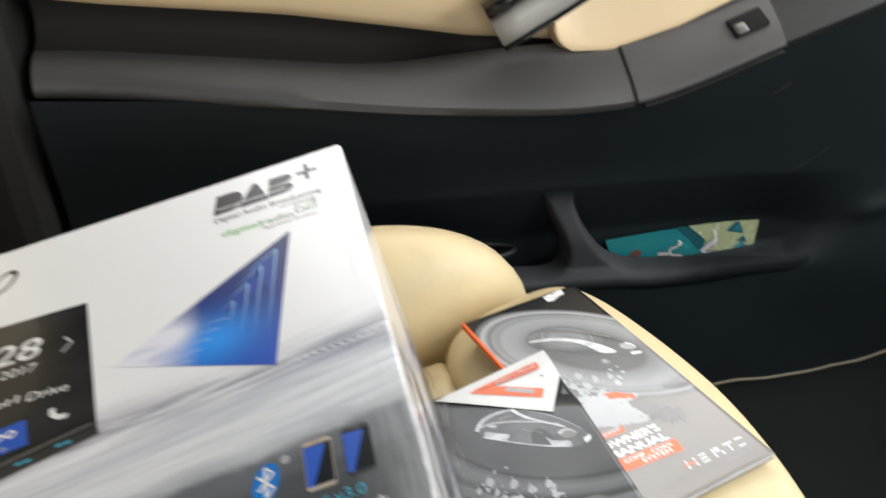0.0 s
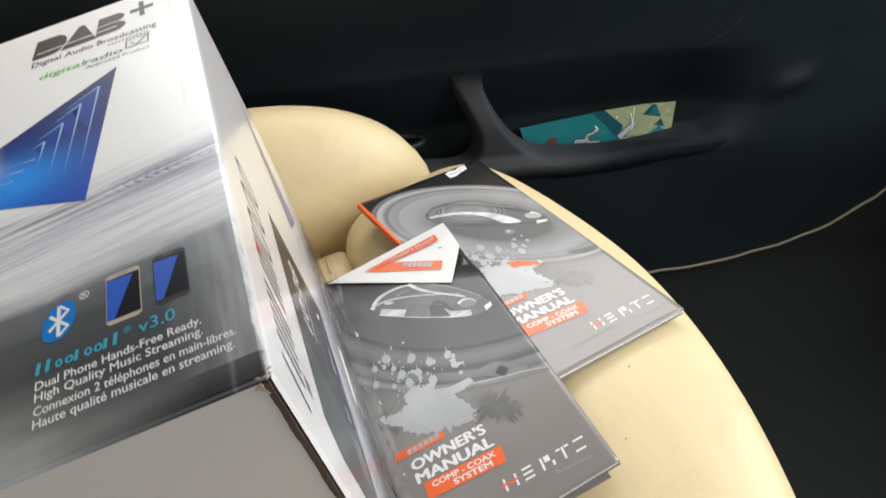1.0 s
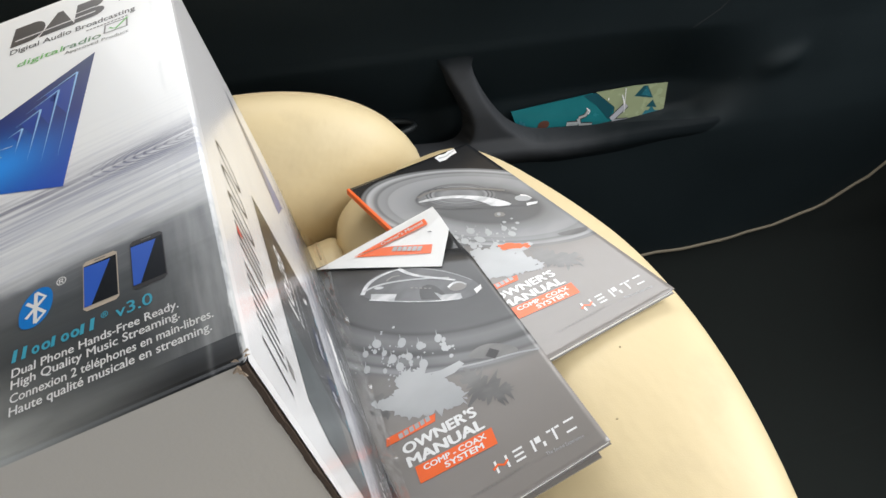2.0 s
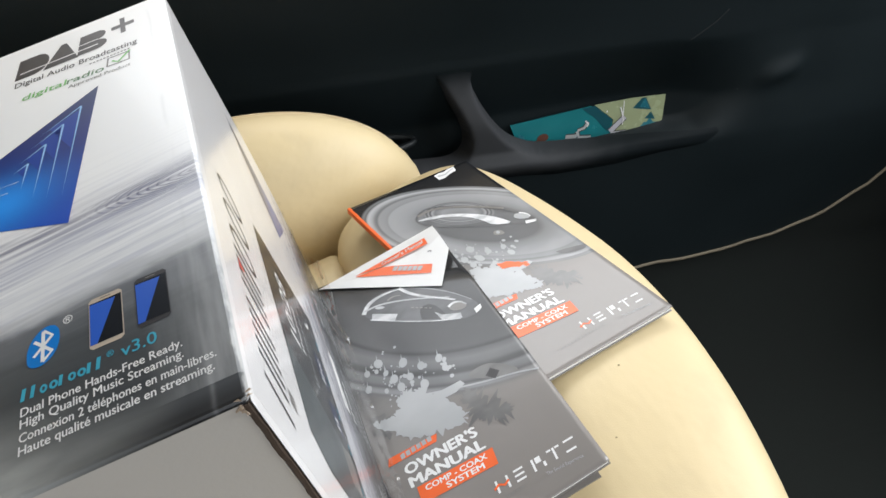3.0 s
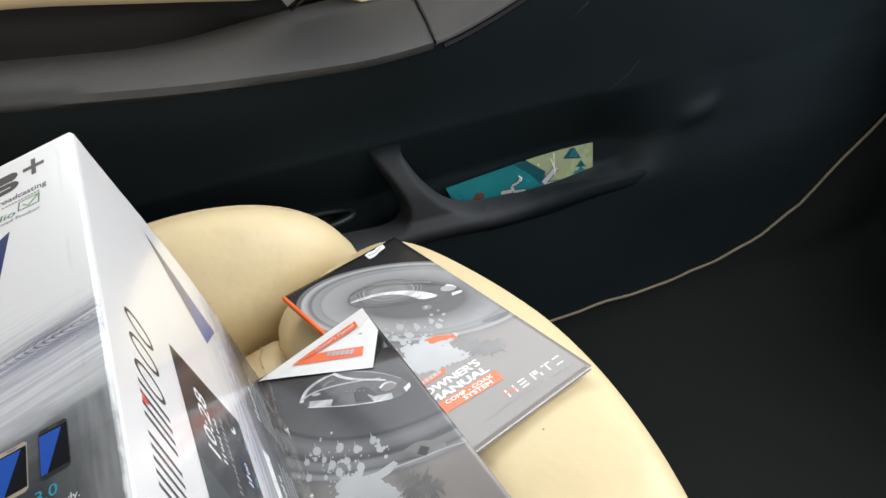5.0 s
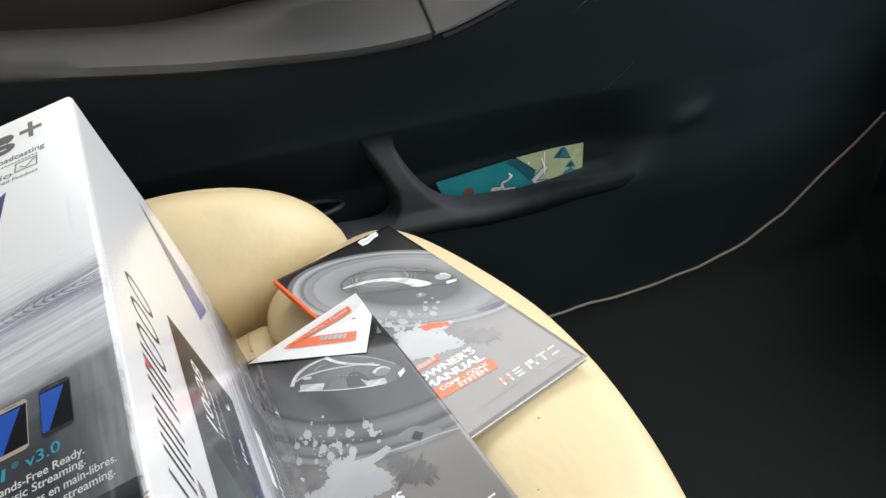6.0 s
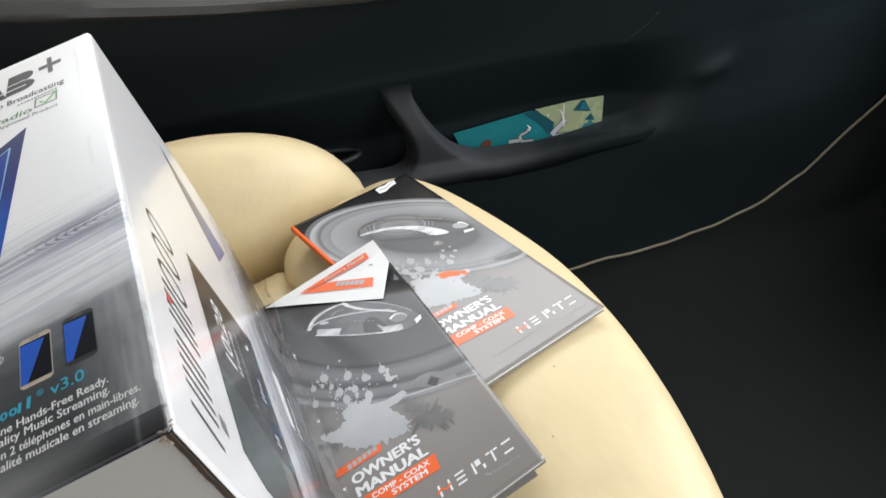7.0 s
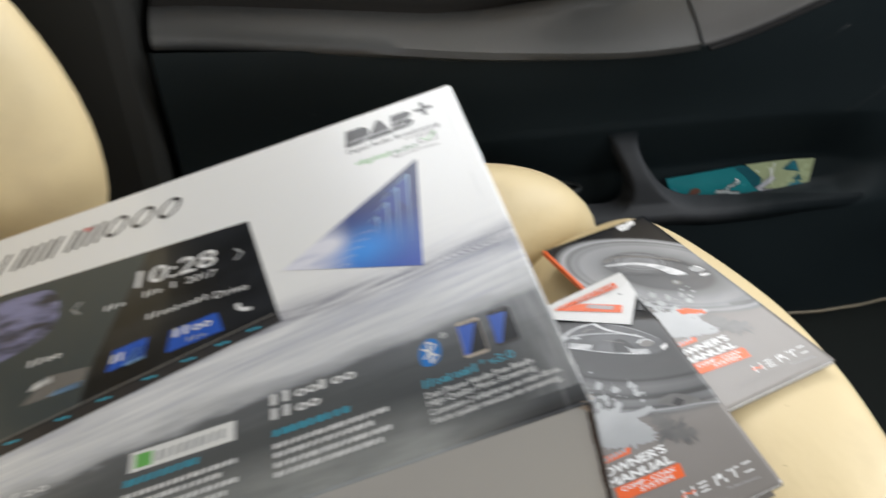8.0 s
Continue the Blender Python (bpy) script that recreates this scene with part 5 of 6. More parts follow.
def lid_prints():
    rnd = random.Random(9)
    up = 0.00012
    # the radio mark: slanting blocks and a cross
    s = 0.10
    def slant(pts, u, v):
        return [(u + x + s * y, v + y) for x, y in pts]
    d = [(0, 0), (0.0085, 0)] + oval(0.0085, 0.0090, 0.0064, 0.0090, 12, 0, -math.pi / 2, math.pi / 2) + [(0, 0.018)]
    mark("mark_block", flat_bm(slant(d, -0.0690, 0.3742), TOP, up), INK_BLACK)
    mark("mark_block", flat_bm([(-0.0560, 0.3742), (-0.0395, 0.3742), (-0.0450, 0.3930), (-0.0475, 0.3930)], TOP, up), INK_BLACK)
    b = [(0, 0), (0.0085, 0)] + oval(0.0085, 0.0045, 0.0052, 0.0045, 8, 0, -math.pi / 2, math.pi / 2) + oval(0.0078, 0.0135, 0.0047, 0.0045, 8, 0, -math.pi / 2, math.pi / 2) + [(0, 0.018)]
    mark("mark_block", flat_bm(slant(b, -0.0400, 0.3748), TOP, up), INK_BLACK)
    mark("mark_cross", flat_bm([(-0.0180 + x * 0.98, 0.3888 + y * 1.3) for x, y in ((-0.0012, -0.0060), (0.0012, -0.0060), (0.0012, -0.0013), (0.0056, -0.0013), (0.0056, 0.0013), (0.0012, 0.0013), (0.0012, 0.0060), (-0.0012, 0.0060), (-0.0012, 0.0013), (-0.0056, 0.0013), (-0.0056, -0.0013), (-0.0012, -0.0013))], TOP, up), INK_BLACK)
    mark("mark_line", flat_bm([(-0.0668, 0.3786), (-0.0300, 0.3788), (-0.0300, 0.3797), (-0.0668, 0.3795)], TOP, up + 0.00006), WHITE)
    mark("mark_line", flat_bm([(-0.0400, 0.3838), (-0.0300, 0.3840), (-0.0300, 0.3847), (-0.0400, 0.3845)], TOP, up + 0.00006), WHITE)
    lettering("Digital Audio Broadcasting", -0.0687, 0.3672, 0.0563, 0.0044, INK_BLACK, turn=-0.035)
    lettering("digital", -0.0650, 0.3530, 0.0197, 0.0046, GREEN, shear=0.12, turn=-0.035)
    lettering("radio", -0.0450, 0.3523, 0.0167, 0.0046, GREEN_DARK, shear=0.12, turn=-0.05)
    sq = [(-0.0271, 0.3533), (-0.0164, 0.3526), (-0.0160, 0.3609), (-0.0264, 0.3611)]
    cx, cy = sum(p[0] for p in sq) / 4, sum(p[1] for p in sq) / 4
    mark("tick_box", band_bm(sq, [(cx + (x - cx) * 0.86, cy + (y - cy) * 0.82) for x, y in sq], TOP, up), INK_GREY)
    mark("tick", stroke_bm([(-0.0243, 0.3572), (-0.0217, 0.3543), (-0.0160, 0.3612)], 0.0011, TOP, up + 0.00006), GREEN)
    lettering("Approved Product", -0.0442, 0.3480, 0.0278, 0.0026, INK_GREY, turn=-0.045)
    small_print(bars_bm(-0.0345, 0.3622, 0.019, 0.0010, 12, TOP, up, 0.0, 0.7), INK_GREY)
    # the blue pyramid and its fine lines
    A, B, C = Vector((-0.031, 0.340)), Vector((-0.0438, 0.2525)), Vector((-0.113, 0.2835))
    mark("blue_pyramid", flat_bm([A, B, C], TOP, up), BLUE, "deep blue glass pyramid print")
    for a, b2, c in (((-0.0385, 0.3285), (-0.0462, 0.2700), (-0.0560, 0.3165)), ((-0.0460, 0.3195), (-0.0520, 0.2720), (-0.0590, 0.3100)), ((-0.0530, 0.3095), (-0.0572, 0.2760), (-0.0633, 0.3025)), ((-0.0598, 0.3005), (-0.0620, 0.2845), (-0.0655, 0.2972))):
        a, b2, c = Vector(a), Vector(b2), Vector(c)
        for p, q, w, ink_ in ((a, b2, 0.0009, SKYLINE), (a, c, 0.0008, SKYLINE)):
            n = Vector((-(q - p).y, (q - p).x)).normalized() * w / 2
            mark("pyramid_line", flat_bm([p + n, p - n, q], TOP, up + 0.00006), ink_, "pale tapering line")
        inner = [a + (b2 - a) * 0.04 + Vector((-0.0006, 0)), a + (b2 - a) * 0.5 + Vector((-0.0004, 0)), a + (c - a) * 0.75]
        mark("pyramid_shade", flat_bm(inner, TOP, up + 0.00003), BLUE_DEEP)
    for k in range(8):
        y = 0.2910 - 0.0048 * k
        x0 = -0.0760 - 0.0038 * k
        mark("pyramid_line", flat_bm([(x0, y + 0.0006), (x0 + 0.013, y - 0.0002), (x0 + 0.013, y - 0.0005)], TOP, up + 0.00006), WHITE)
    # the wireless mark: a blue oval with plain white strokes
    mark("blue_oval", flat_bm(smooth_loop([(-0.0560, 0.1935), (-0.0548, 0.1912), (-0.0518, 0.1902), (-0.0484, 0.1920), (-0.0463, 0.1965), (-0.0462, 0.2020), (-0.0476, 0.2050), (-0.0506, 0.2060), (-0.0540, 0.2035), (-0.0560, 0.1990)], 2), TOP, up), BLUE_DOT)
    for pts in ([(-0.0512, 0.1918), (-0.0512, 0.2042)], [(-0.0539, 0.1949), (-0.0484, 0.2012), (-0.0512, 0.2042)], [(-0.0539, 0.2011), (-0.0484, 0.1948), (-0.0512, 0.1918)]):
        mark("oval_stroke", stroke_bm(pts, 0.0011, TOP, up + 0.00006), WHITE)
    lettering("\u00ae", -0.0453, 0.2033, 0.0030, 0.0032, WHITE, turn=0.012)
    lettering("\u00ae", -0.0326, 0.1828, 0.0021, 0.0022, TEAL, turn=0.012)
    # two telephones
    for (u0, v0, u1, v1), body in (((-0.0374, 0.1880, -0.0271, 0.2090), GOLD), ((-0.0232, 0.1886, -0.0132, 0.2095), INK_BLACK)):
        r = 0.001
        pts = [(u0 + r, v0), (u1 - r, v0), (u1, v0 + r), (u1, v1 - r), (u1 - r, v1), (u0 + r, v1), (u0, v1 - r), (u0, v0 + r)]
        mark("telephone_print", flat_bm(pts, TOP, up), body)
        a0, b0, a1, b1 = u0 + 0.0003, v0 + 0.0017, u1 - 0.0003, v1 - 0.0020
        mark("telephone_screen", flat_bm([(a0, b0), (a1, b0), (a1, b1), (a0, b1)], TOP, up + 0.00006), PHONE_BLACK)
        mark("telephone_screen", flat_bm([(a0, b0), (a0 + 0.0021, b0), (a1 - 0.0018, b1 - 0.0008), (a0, b1 - 0.0004)], TOP, up + 0.00009), PHONE_BLUE)
        mark("telephone_slot", flat_bm([(u0 + 0.0035, v1 - 0.0012), (u1 - 0.0035, v1 - 0.0012), (u1 - 0.0035, v1 - 0.0008), (u0 + 0.0035, v1 - 0.0008)], TOP, up + 0.00009), INK_GREY)
    bar_marks("mark_bar", -0.0572, 0.1800, 0.0240, 0.0044, 9, TOP, up, TEAL, "teal lettering-sized bar", 0.92, 0.1, rnd=rnd)
    lettering("v3.0", -0.0285, 0.1808, 0.0104, 0.0044, TEAL)
    for body, v, wide in (("Dual Phone Hands-Free Ready.", 0.1746, 0.0455), ("High Quality Music Streaming.", 0.1706, 0.0455), ("Connexion 2 t\u00e9l\u00e9phones en main-libres.", 0.1659, 0.0541), ("Haute qualit\u00e9 musicale en streaming.", 0.1617, 0.0531)):
        lettering(body, -0.0569, v, wide, 0.0030, WHITE, turn=0.012, bold=0.016)
    # the head unit's picture
    q = [(-0.131, 0.336), (-0.304, 0.3475), (-0.272, 0.2265), (-0.1165, 0.2525)]
    mark("screen_print", flat_bm(q, TOP, up), SCREEN, "dark head-unit screen print")
    mark("screen_sheen", flat_bm([(-0.190, 0.3390), (-0.303, 0.3465), (-0.2715, 0.2290), (-0.216, 0.2370), (-0.212, 0.2650)], TOP, up + 0.00003), SCREEN_GREY)
    mark("screen_foot", flat_bm([(-0.272, 0.2265), (-0.1165, 0.2525), (-0.1150, 0.2475), (-0.270, 0.2190)], TOP, up + 0.00005), INK_BLACK)
    mark("screen_line", stroke_bm([(-0.2700, 0.2290), (-0.1185, 0.2545)], 0.0010, TOP, up + 0.00008), INK_GREY)
    part("lettering", text_bm("10:28", -0.1955, 0.3105, 0.0460, 0.0135, TOP, up + 0.00008, 0.0, -0.06, bold=0.018), WHITE, SURFACE["now"])
    bar_marks("mark_bar", -0.1895, 0.3000, 0.0105, 0.0048, 3, TOP, up + 0.00008, WHITE, "", 0.8, 0.05)
    bar_marks("mark_bar", -0.1740, 0.3000, 0.0040, 0.0050, 1, TOP, up + 0.00008, WHITE, "", 0.8, 0.05)
    lettering("2017", -0.1660, 0.2995, 0.0165, 0.0052, WHITE, up=up + 0.00008, turn=-0.06)
    bar_marks("mark_bar", -0.1860, 0.2815, 0.0345, 0.0044, 9, TOP, up + 0.00008, WHITE, "", 0.74, 0.05)
    lettering("Drive", -0.1500, 0.2800, 0.0180, 0.0050, WHITE, up=up + 0.00008, turn=-0.06)
    bar_marks("mark_bar", -0.2110, 0.2995, 0.0115, 0.0042, 3, TOP, up + 0.00008, WHITE, "", 0.8, 0.05)
    bar_marks("mark_bar", -0.2490, 0.2760, 0.0180, 0.0050, 4, TOP, up + 0.00008, WHITE, "", 0.8, 0.05)
    for u, sgn in ((-0.1385, 1), (-0.2265, -1)):
        mark("chevron", stroke_bm([(u, 0.3150), (u + sgn * 0.0038, 0.3100), (u, 0.3050)], 0.0016, TOP, up + 0.00008), SPLASH)
    for pts, m in (([(-0.1735, 0.2525), (-0.1445, 0.2550), (-0.1480, 0.2695), (-0.1720, 0.2675)], PHONE_BLUE), ([(-0.2040, 0.2530), (-0.1850, 0.2560), (-0.1840, 0.2690), (-0.2020, 0.2670)], PHONE_BLUE),
                   ([(-0.2470, 0.2500), (-0.2160, 0.2500), (-0.2140, 0.2620), (-0.2360, 0.2650)], INK_GREY), ([(-0.1955, 0.2535), (-0.1850, 0.2550), (-0.1845, 0.2630), (-0.1900, 0.2640)], SKYLINE),
                   ([(-0.2450, 0.2580), (-0.2330, 0.2600), (-0.2340, 0.2645), (-0.2420, 0.2625)], PAPER), ([(-0.2330, 0.2500), (-0.2170, 0.2500), (-0.2160, 0.2540), (-0.2300, 0.2530)], SKYLINE)):
        mark("screen_tile", flat_bm(pts, TOP, up + 0.00006), m)
    bar_marks("mark_bar", -0.1705, 0.2615, 0.0200, 0.0062, 4, TOP, up + 0.0001, WHITE, "", 0.9, 0.05)
    bar_marks("mark_bar", -0.1630, 0.2555, 0.0100, 0.0030, 3, TOP, up + 0.0001, SPLASH, "", 0.85, 0.05)
    bar_marks("mark_bar", -0.2025, 0.2580, 0.0080, 0.0060, 2, TOP, up + 0.0001, WHITE, "", 0.9, 0.05)
    mark("handset", stroke_bm([(-0.1372, 0.2705), (-0.1365, 0.2668), (-0.1335, 0.2642), (-0.1300, 0.2640)], 0.0026, TOP, up + 0.00009), WHITE)
    for u in (-0.250, -0.226, -0.206, -0.184, -0.165, -0.148, -0.1325):
        small_print(bars_bm(u, 0.2535 + (u + 0.1165) * 0.167 - 0.0030, 0.007, 0.0016, 2, TOP, up + 0.00009, 0.1, 0.8), TEAL)
    lilac = soft_print("lilac_screen_ink", (0.025, 0.03, 0.05), (0.24, 0.25, 0.44), 45, 0.4)
    mark("screen_glow", flat_bm(smooth_loop([(-0.302, 0.3400), (-0.262, 0.3390), (-0.243, 0.3350), (-0.236, 0.3000), (-0.262, 0.2880), (-0.290, 0.2870)], 2), TOP, up + 0.00005), lilac, "lilac picture on the screen")
    mark("screen_glow", stroke_bm(smooth_line([(-0.290, 0.2900), (-0.262, 0.2930), (-0.240, 0.3010)]), 0.0022, TOP, up + 0.00009), lilac)
    # the maker's mark above it, as plain strokes
    wordmark(-0.2900, 0.3670, 0.0168, 0.0130, 0.0190, 0.28, TOP, up, 0.0026)
    mark("red_dot", flat_bm(oval(-0.2330, 0.3835, 0.0034, 0.0030, 3, 0.5), TOP, up + 0.00006), RED)
    # badges and small print along the foot
    mark("badge", flat_bm([(-0.1855, 0.1880), (-0.1385, 0.1870), (-0.1385, 0.1975), (-0.1855, 0.1985)], TOP, up), PAPER, "white badge")
    mark("badge_icon", flat_bm([(-0.1830, 0.1895), (-0.1755, 0.1893), (-0.1755, 0.1965), (-0.1830, 0.1967)], TOP, up + 0.00006), GREEN)
    small_print(bars_bm(-0.1735, 0.1900, 0.032, 0.0050, 9, TOP, up + 0.00006, 0.05, 0.6, rnd=rnd), SPLASH)
    for row, (v, n) in enumerate(((0.1983, 7), (0.1905, 4))):
        bar_marks("mark_bar", -0.1225, v, 0.0385 * n / 7, 0.0060, n, TOP, up, WHITE, "white lettering-sized bar", 0.95, 0.05)
        bar_marks("mark_bar", -0.262 , v - 0.004, 0.040 * n / 7, 0.0048, n, TOP, up, WHITE, "", 0.78, 0.05)
    for u, w in ((-0.1220, 0.050), (-0.1870, 0.050), (-0.262, 0.050)):
        small_print(bars_bm(u, 0.1815, 0.034, 0.0034, 9, TOP, up, 0.1, 0.7, rnd=rnd), TEAL)
        for v, k in ((0.1755, 1.0), (0.1710, 0.86), (0.1662, 1.0), (0.1617, 0.92)):
            small_print(bars_bm(u, v, w * k, 0.0024, int(17 * k), TOP, up, 0.05, 0.72, rnd=rnd), WHITE)


SURFACE["now"] = SURFACE["lid"]
lid_prints()


def end_prints():
    up = 0.0001
    # the head unit's picture, with its clock, bars and icons
    mark("screen_print", flat_bm([(0.294, 0.4995), (0.181, 0.4975), (0.173, 0.482), (0.172, 0.424), (0.298, 0.4275)], SIDE, up), SCREEN, "dark head-unit screen print")
    mark("screen_sheen", flat_bm([(0.225, 0.4980), (0.182, 0.4970), (0.174, 0.482), (0.173, 0.4255), (0.206, 0.4260)], SIDE, up + 0.00003), SCREEN_GREY)
    part("lettering", text_bm("10:28", 0.2400, 0.4725, 0.0390, 0.0105, SIDE, up + 0.00008, 0.12, 0.0, bold=0.012), WHITE, SURFACE["now"])
    bar_marks("mark_bar", 0.2420, 0.4650, 0.0300, 0.0038, 8, SIDE, up + 0.00008, WHITE, "", 0.74, 0.05)
    bar_marks("mark_bar", 0.2300, 0.4560, 0.0480, 0.0036, 12, SIDE, up + 0.00008, SPLASH, "", 0.74, 0.05)
    mark("handset", stroke_bm([(0.2790, 0.4450), (0.2795, 0.4420), (0.2818, 0.4398), (0.2845, 0.4396)], 0.0022, SIDE, up + 0.00009), WHITE)
    for a0, b0, a1, b1, m in ((0.2440, 0.4330, 0.2640, 0.4450, NAVY), (0.2180, 0.4330, 0.2360, 0.4440, NAVY), (0.1880, 0.4320, 0.2110, 0.4450, INK_GREY)):
        mark("screen_tile", flat_bm([(a0, b0), (a1, b0), (a1 - 0.002, b1), (a0 + 0.002, b1)], SIDE, up + 0.00006), m)
    bar_marks("mark_bar", 0.2465, 0.4370, 0.0150, 0.0050, 4, SIDE, up + 0.0001, WHITE, "", 0.9, 0.05)
    bar_marks("mark_bar", 0.2200, 0.4365, 0.0080, 0.0050, 2, SIDE, up + 0.0001, WHITE, "", 0.9, 0.05)
    for u in (0.190, 0.212, 0.232, 0.252, 0.274):
        small_print(bars_bm(u, 0.4285, 0.007, 0.0014, 2, SIDE, up + 0.00009, 0.1, 0.8), TEAL)
    # the pyramid beside it
    mark("blue_pyramid", flat_bm([(0.3985, 0.4945), (0.3515, 0.4395), (0.3835, 0.4175)], SIDE, up), SLATE_BLUE, "slate and blue pyramid print")
    wordmark(0.1665, 0.5190, 0.0165, 0.0120, 0.0210, 0.30, SIDE, up, 0.0021)
    mark("red_dot", flat_bm(oval(0.2250, 0.5377, 0.0036, 0.0034, 3, 0.4), SIDE, up + 0.00006), RED)
    mark("small_block", flat_bm([(0.178, 0.5105), (0.1845, 0.5105), (0.1865, 0.5155), (0.180, 0.5155)], SIDE, up), INK_GREY)
    # badges and small print on the dark foot
    mark("badge", flat_bm([(0.262, 0.3900), (0.300, 0.3900), (0.300, 0.3985), (0.262, 0.3985)], SIDE, up), PAPER, "white badge")
    for u in (0.185, 0.262, 0.335):
        bar_marks("mark_bar", u, 0.3790, 0.0300, 0.0060, 6, SIDE, up, WHITE, "", 0.85, 0.05)
        for v in (0.3720, 0.3665, 0.3610, 0.3555):
            small_print(bars_bm(u, v, 0.045, 0.0026, 14, SIDE, up, 0.05, 0.72), SPLASH)


SURFACE["now"] = SURFACE["end"]
end_prints()


def film():
    """Loose clear wrapping over the carton's end, flaring out over the booklet at its foot and crumpled along its length."""
    bm = bmesh.new()
    ny, nz = 240, 110
    straight, flare = Z1 - 0.003 - 0.374, 0.020
    rows = []
    for j in range(nz + 1):
        s = (straight + flare) * j / nz
        k = max(0.0, (s - straight) / flare)
        x0, z = X1 + 0.0007 + 0.008 * k ** 1.6, Z1 - 0.003 - min(s, straight) - 0.017 * k
        slack = ease((s - 0.085) / 0.085)
        row = []
        for i in range(ny + 1):
            f = i / ny
            y = Y0 + 0.003 + (Y1 + bulge(z) - Y0 - 0.003) * f
            run = s + 0.10 * (y - Y0)
            ridge = max(0.0, 1 - abs(2.2 * noise.noise((y * 9.0, run * 75.0, 3.1)))) ** 9
            fine_ = max(0.0, 1 - abs(2.2 * noise.noise((y * 26.0 + 8, run * 240.0, 7.7)))) ** 4
            lift = slack * (0.0016 * ridge + 0.0006 * fine_)
            row.append(bm.verts.new((x0 + lift * (1 - 0.6 * k), y, z + 0.7 * k * lift)))
        rows.append(row)
    for a, b in zip(rows, rows[1:]):
        for k in range(ny):
            bm.faces.new((a[k], a[k + 1], b[k + 1], b[k]))
    part("film", bm, FILM, carton, "crumpled clear wrapping film", True)


film()


# ---- the booklets and the leaflet ----
def rigid(c, u, v):
    u = Vector(u).normalized()
    v = (Vector(v) - u * u.dot(Vector(v))).normalized()
    w = u.cross(v)
    return Matrix(((u.x, v.x, w.x, c[0]), (u.y, v.y, w.y, c[1]), (u.z, v.z, w.z, c[2]), (0, 0, 0, 1)))


BW, BH, BT = 0.0515, 0.105, 0.0032


DROOP = {"head": 0.0}


def sag(x, y):
    """The covers do not lie quite flat; a booklet's head may be bent down to fit the camera's view."""
    return 0.0009 * math.sin(x * 34 + 0.6) * math.cos(y * 16) - DROOP["head"] * ease((y + 0.66 * x - 0.072) / 0.040)


def sheet_bm(w, h, low, high, nx=18, ny=36, bend=None, inset=0.0):
    bm = bmesh.new()
    rows = {}
    for s, zz in ((0, low), (1, high)):
        for j in range(ny + 1):
            for i in range(nx + 1):
                x, y = -w + inset + 2 * (w - inset) * i / nx, -h + inset + 2 * (h - inset) * j / ny
                rows[s, i, j] = bm.verts.new((x, y, zz + (bend(x, y) if bend else 0)))
    for s in (0, 1):
        for j in range(ny):
            for i in range(nx):
                bm.faces.new((rows[s, i, j], rows[s, i + 1, j], rows[s, i + 1, j + 1], rows[s, i, j + 1]))
    for i in range(nx):
        for j in (0, ny):
            bm.faces.new((rows[0, i, j], rows[0, i + 1, j], rows[1, i + 1, j], rows[1, i, j]))
    for j in range(ny):
        for i in (0, nx):
            bm.faces.new((rows[0, i, j], rows[0, i, j + 1], rows[1, i, j + 1], rows[1, i, j]))
    return bm


def drape(bm, up):
    """Lays a flat print on the slightly uneven cover."""
    for v in bm.verts:
        v.co.z += up + sag(v.co.x, v.co.y)
    return bm


def fine(bm, cuts=2):
    big = [e for e in bm.edges if e.calc_length() > 0.012]
    if big:
        bmesh.ops.triangulate(bm, faces=bm.faces)
        bmesh.ops.subdivide_edges(bm, edges=[e for e in bm.edges if e.calc_length() > 0.010], cuts=cuts, use_grid_fill=False)
        bmesh.ops.triangulate(bm, faces=bm.faces)
    return bm


def ragged(points, amount, rnd, cuts=5):
    """An outline frayed into small spikes and bays."""
    out = []
    for (x0, y0), (x1, y1) in zip(points, points[1:] + points[:1]):
        d = math.hypot(x1 - x0, y1 - y0) or 1
        nx, ny = -(y1 - y0) / d, (x1 - x0) / d
        for k in range(cuts):
            f, o = (k + rnd.uniform(0, 0.5)) / cuts, rnd.uniform(-1, 1) ** 3 * amount * 1.6
            out.append((x0 + (x1 - x0) * f + nx * o, y0 + (y1 - y0) * f + ny * o))
    return out


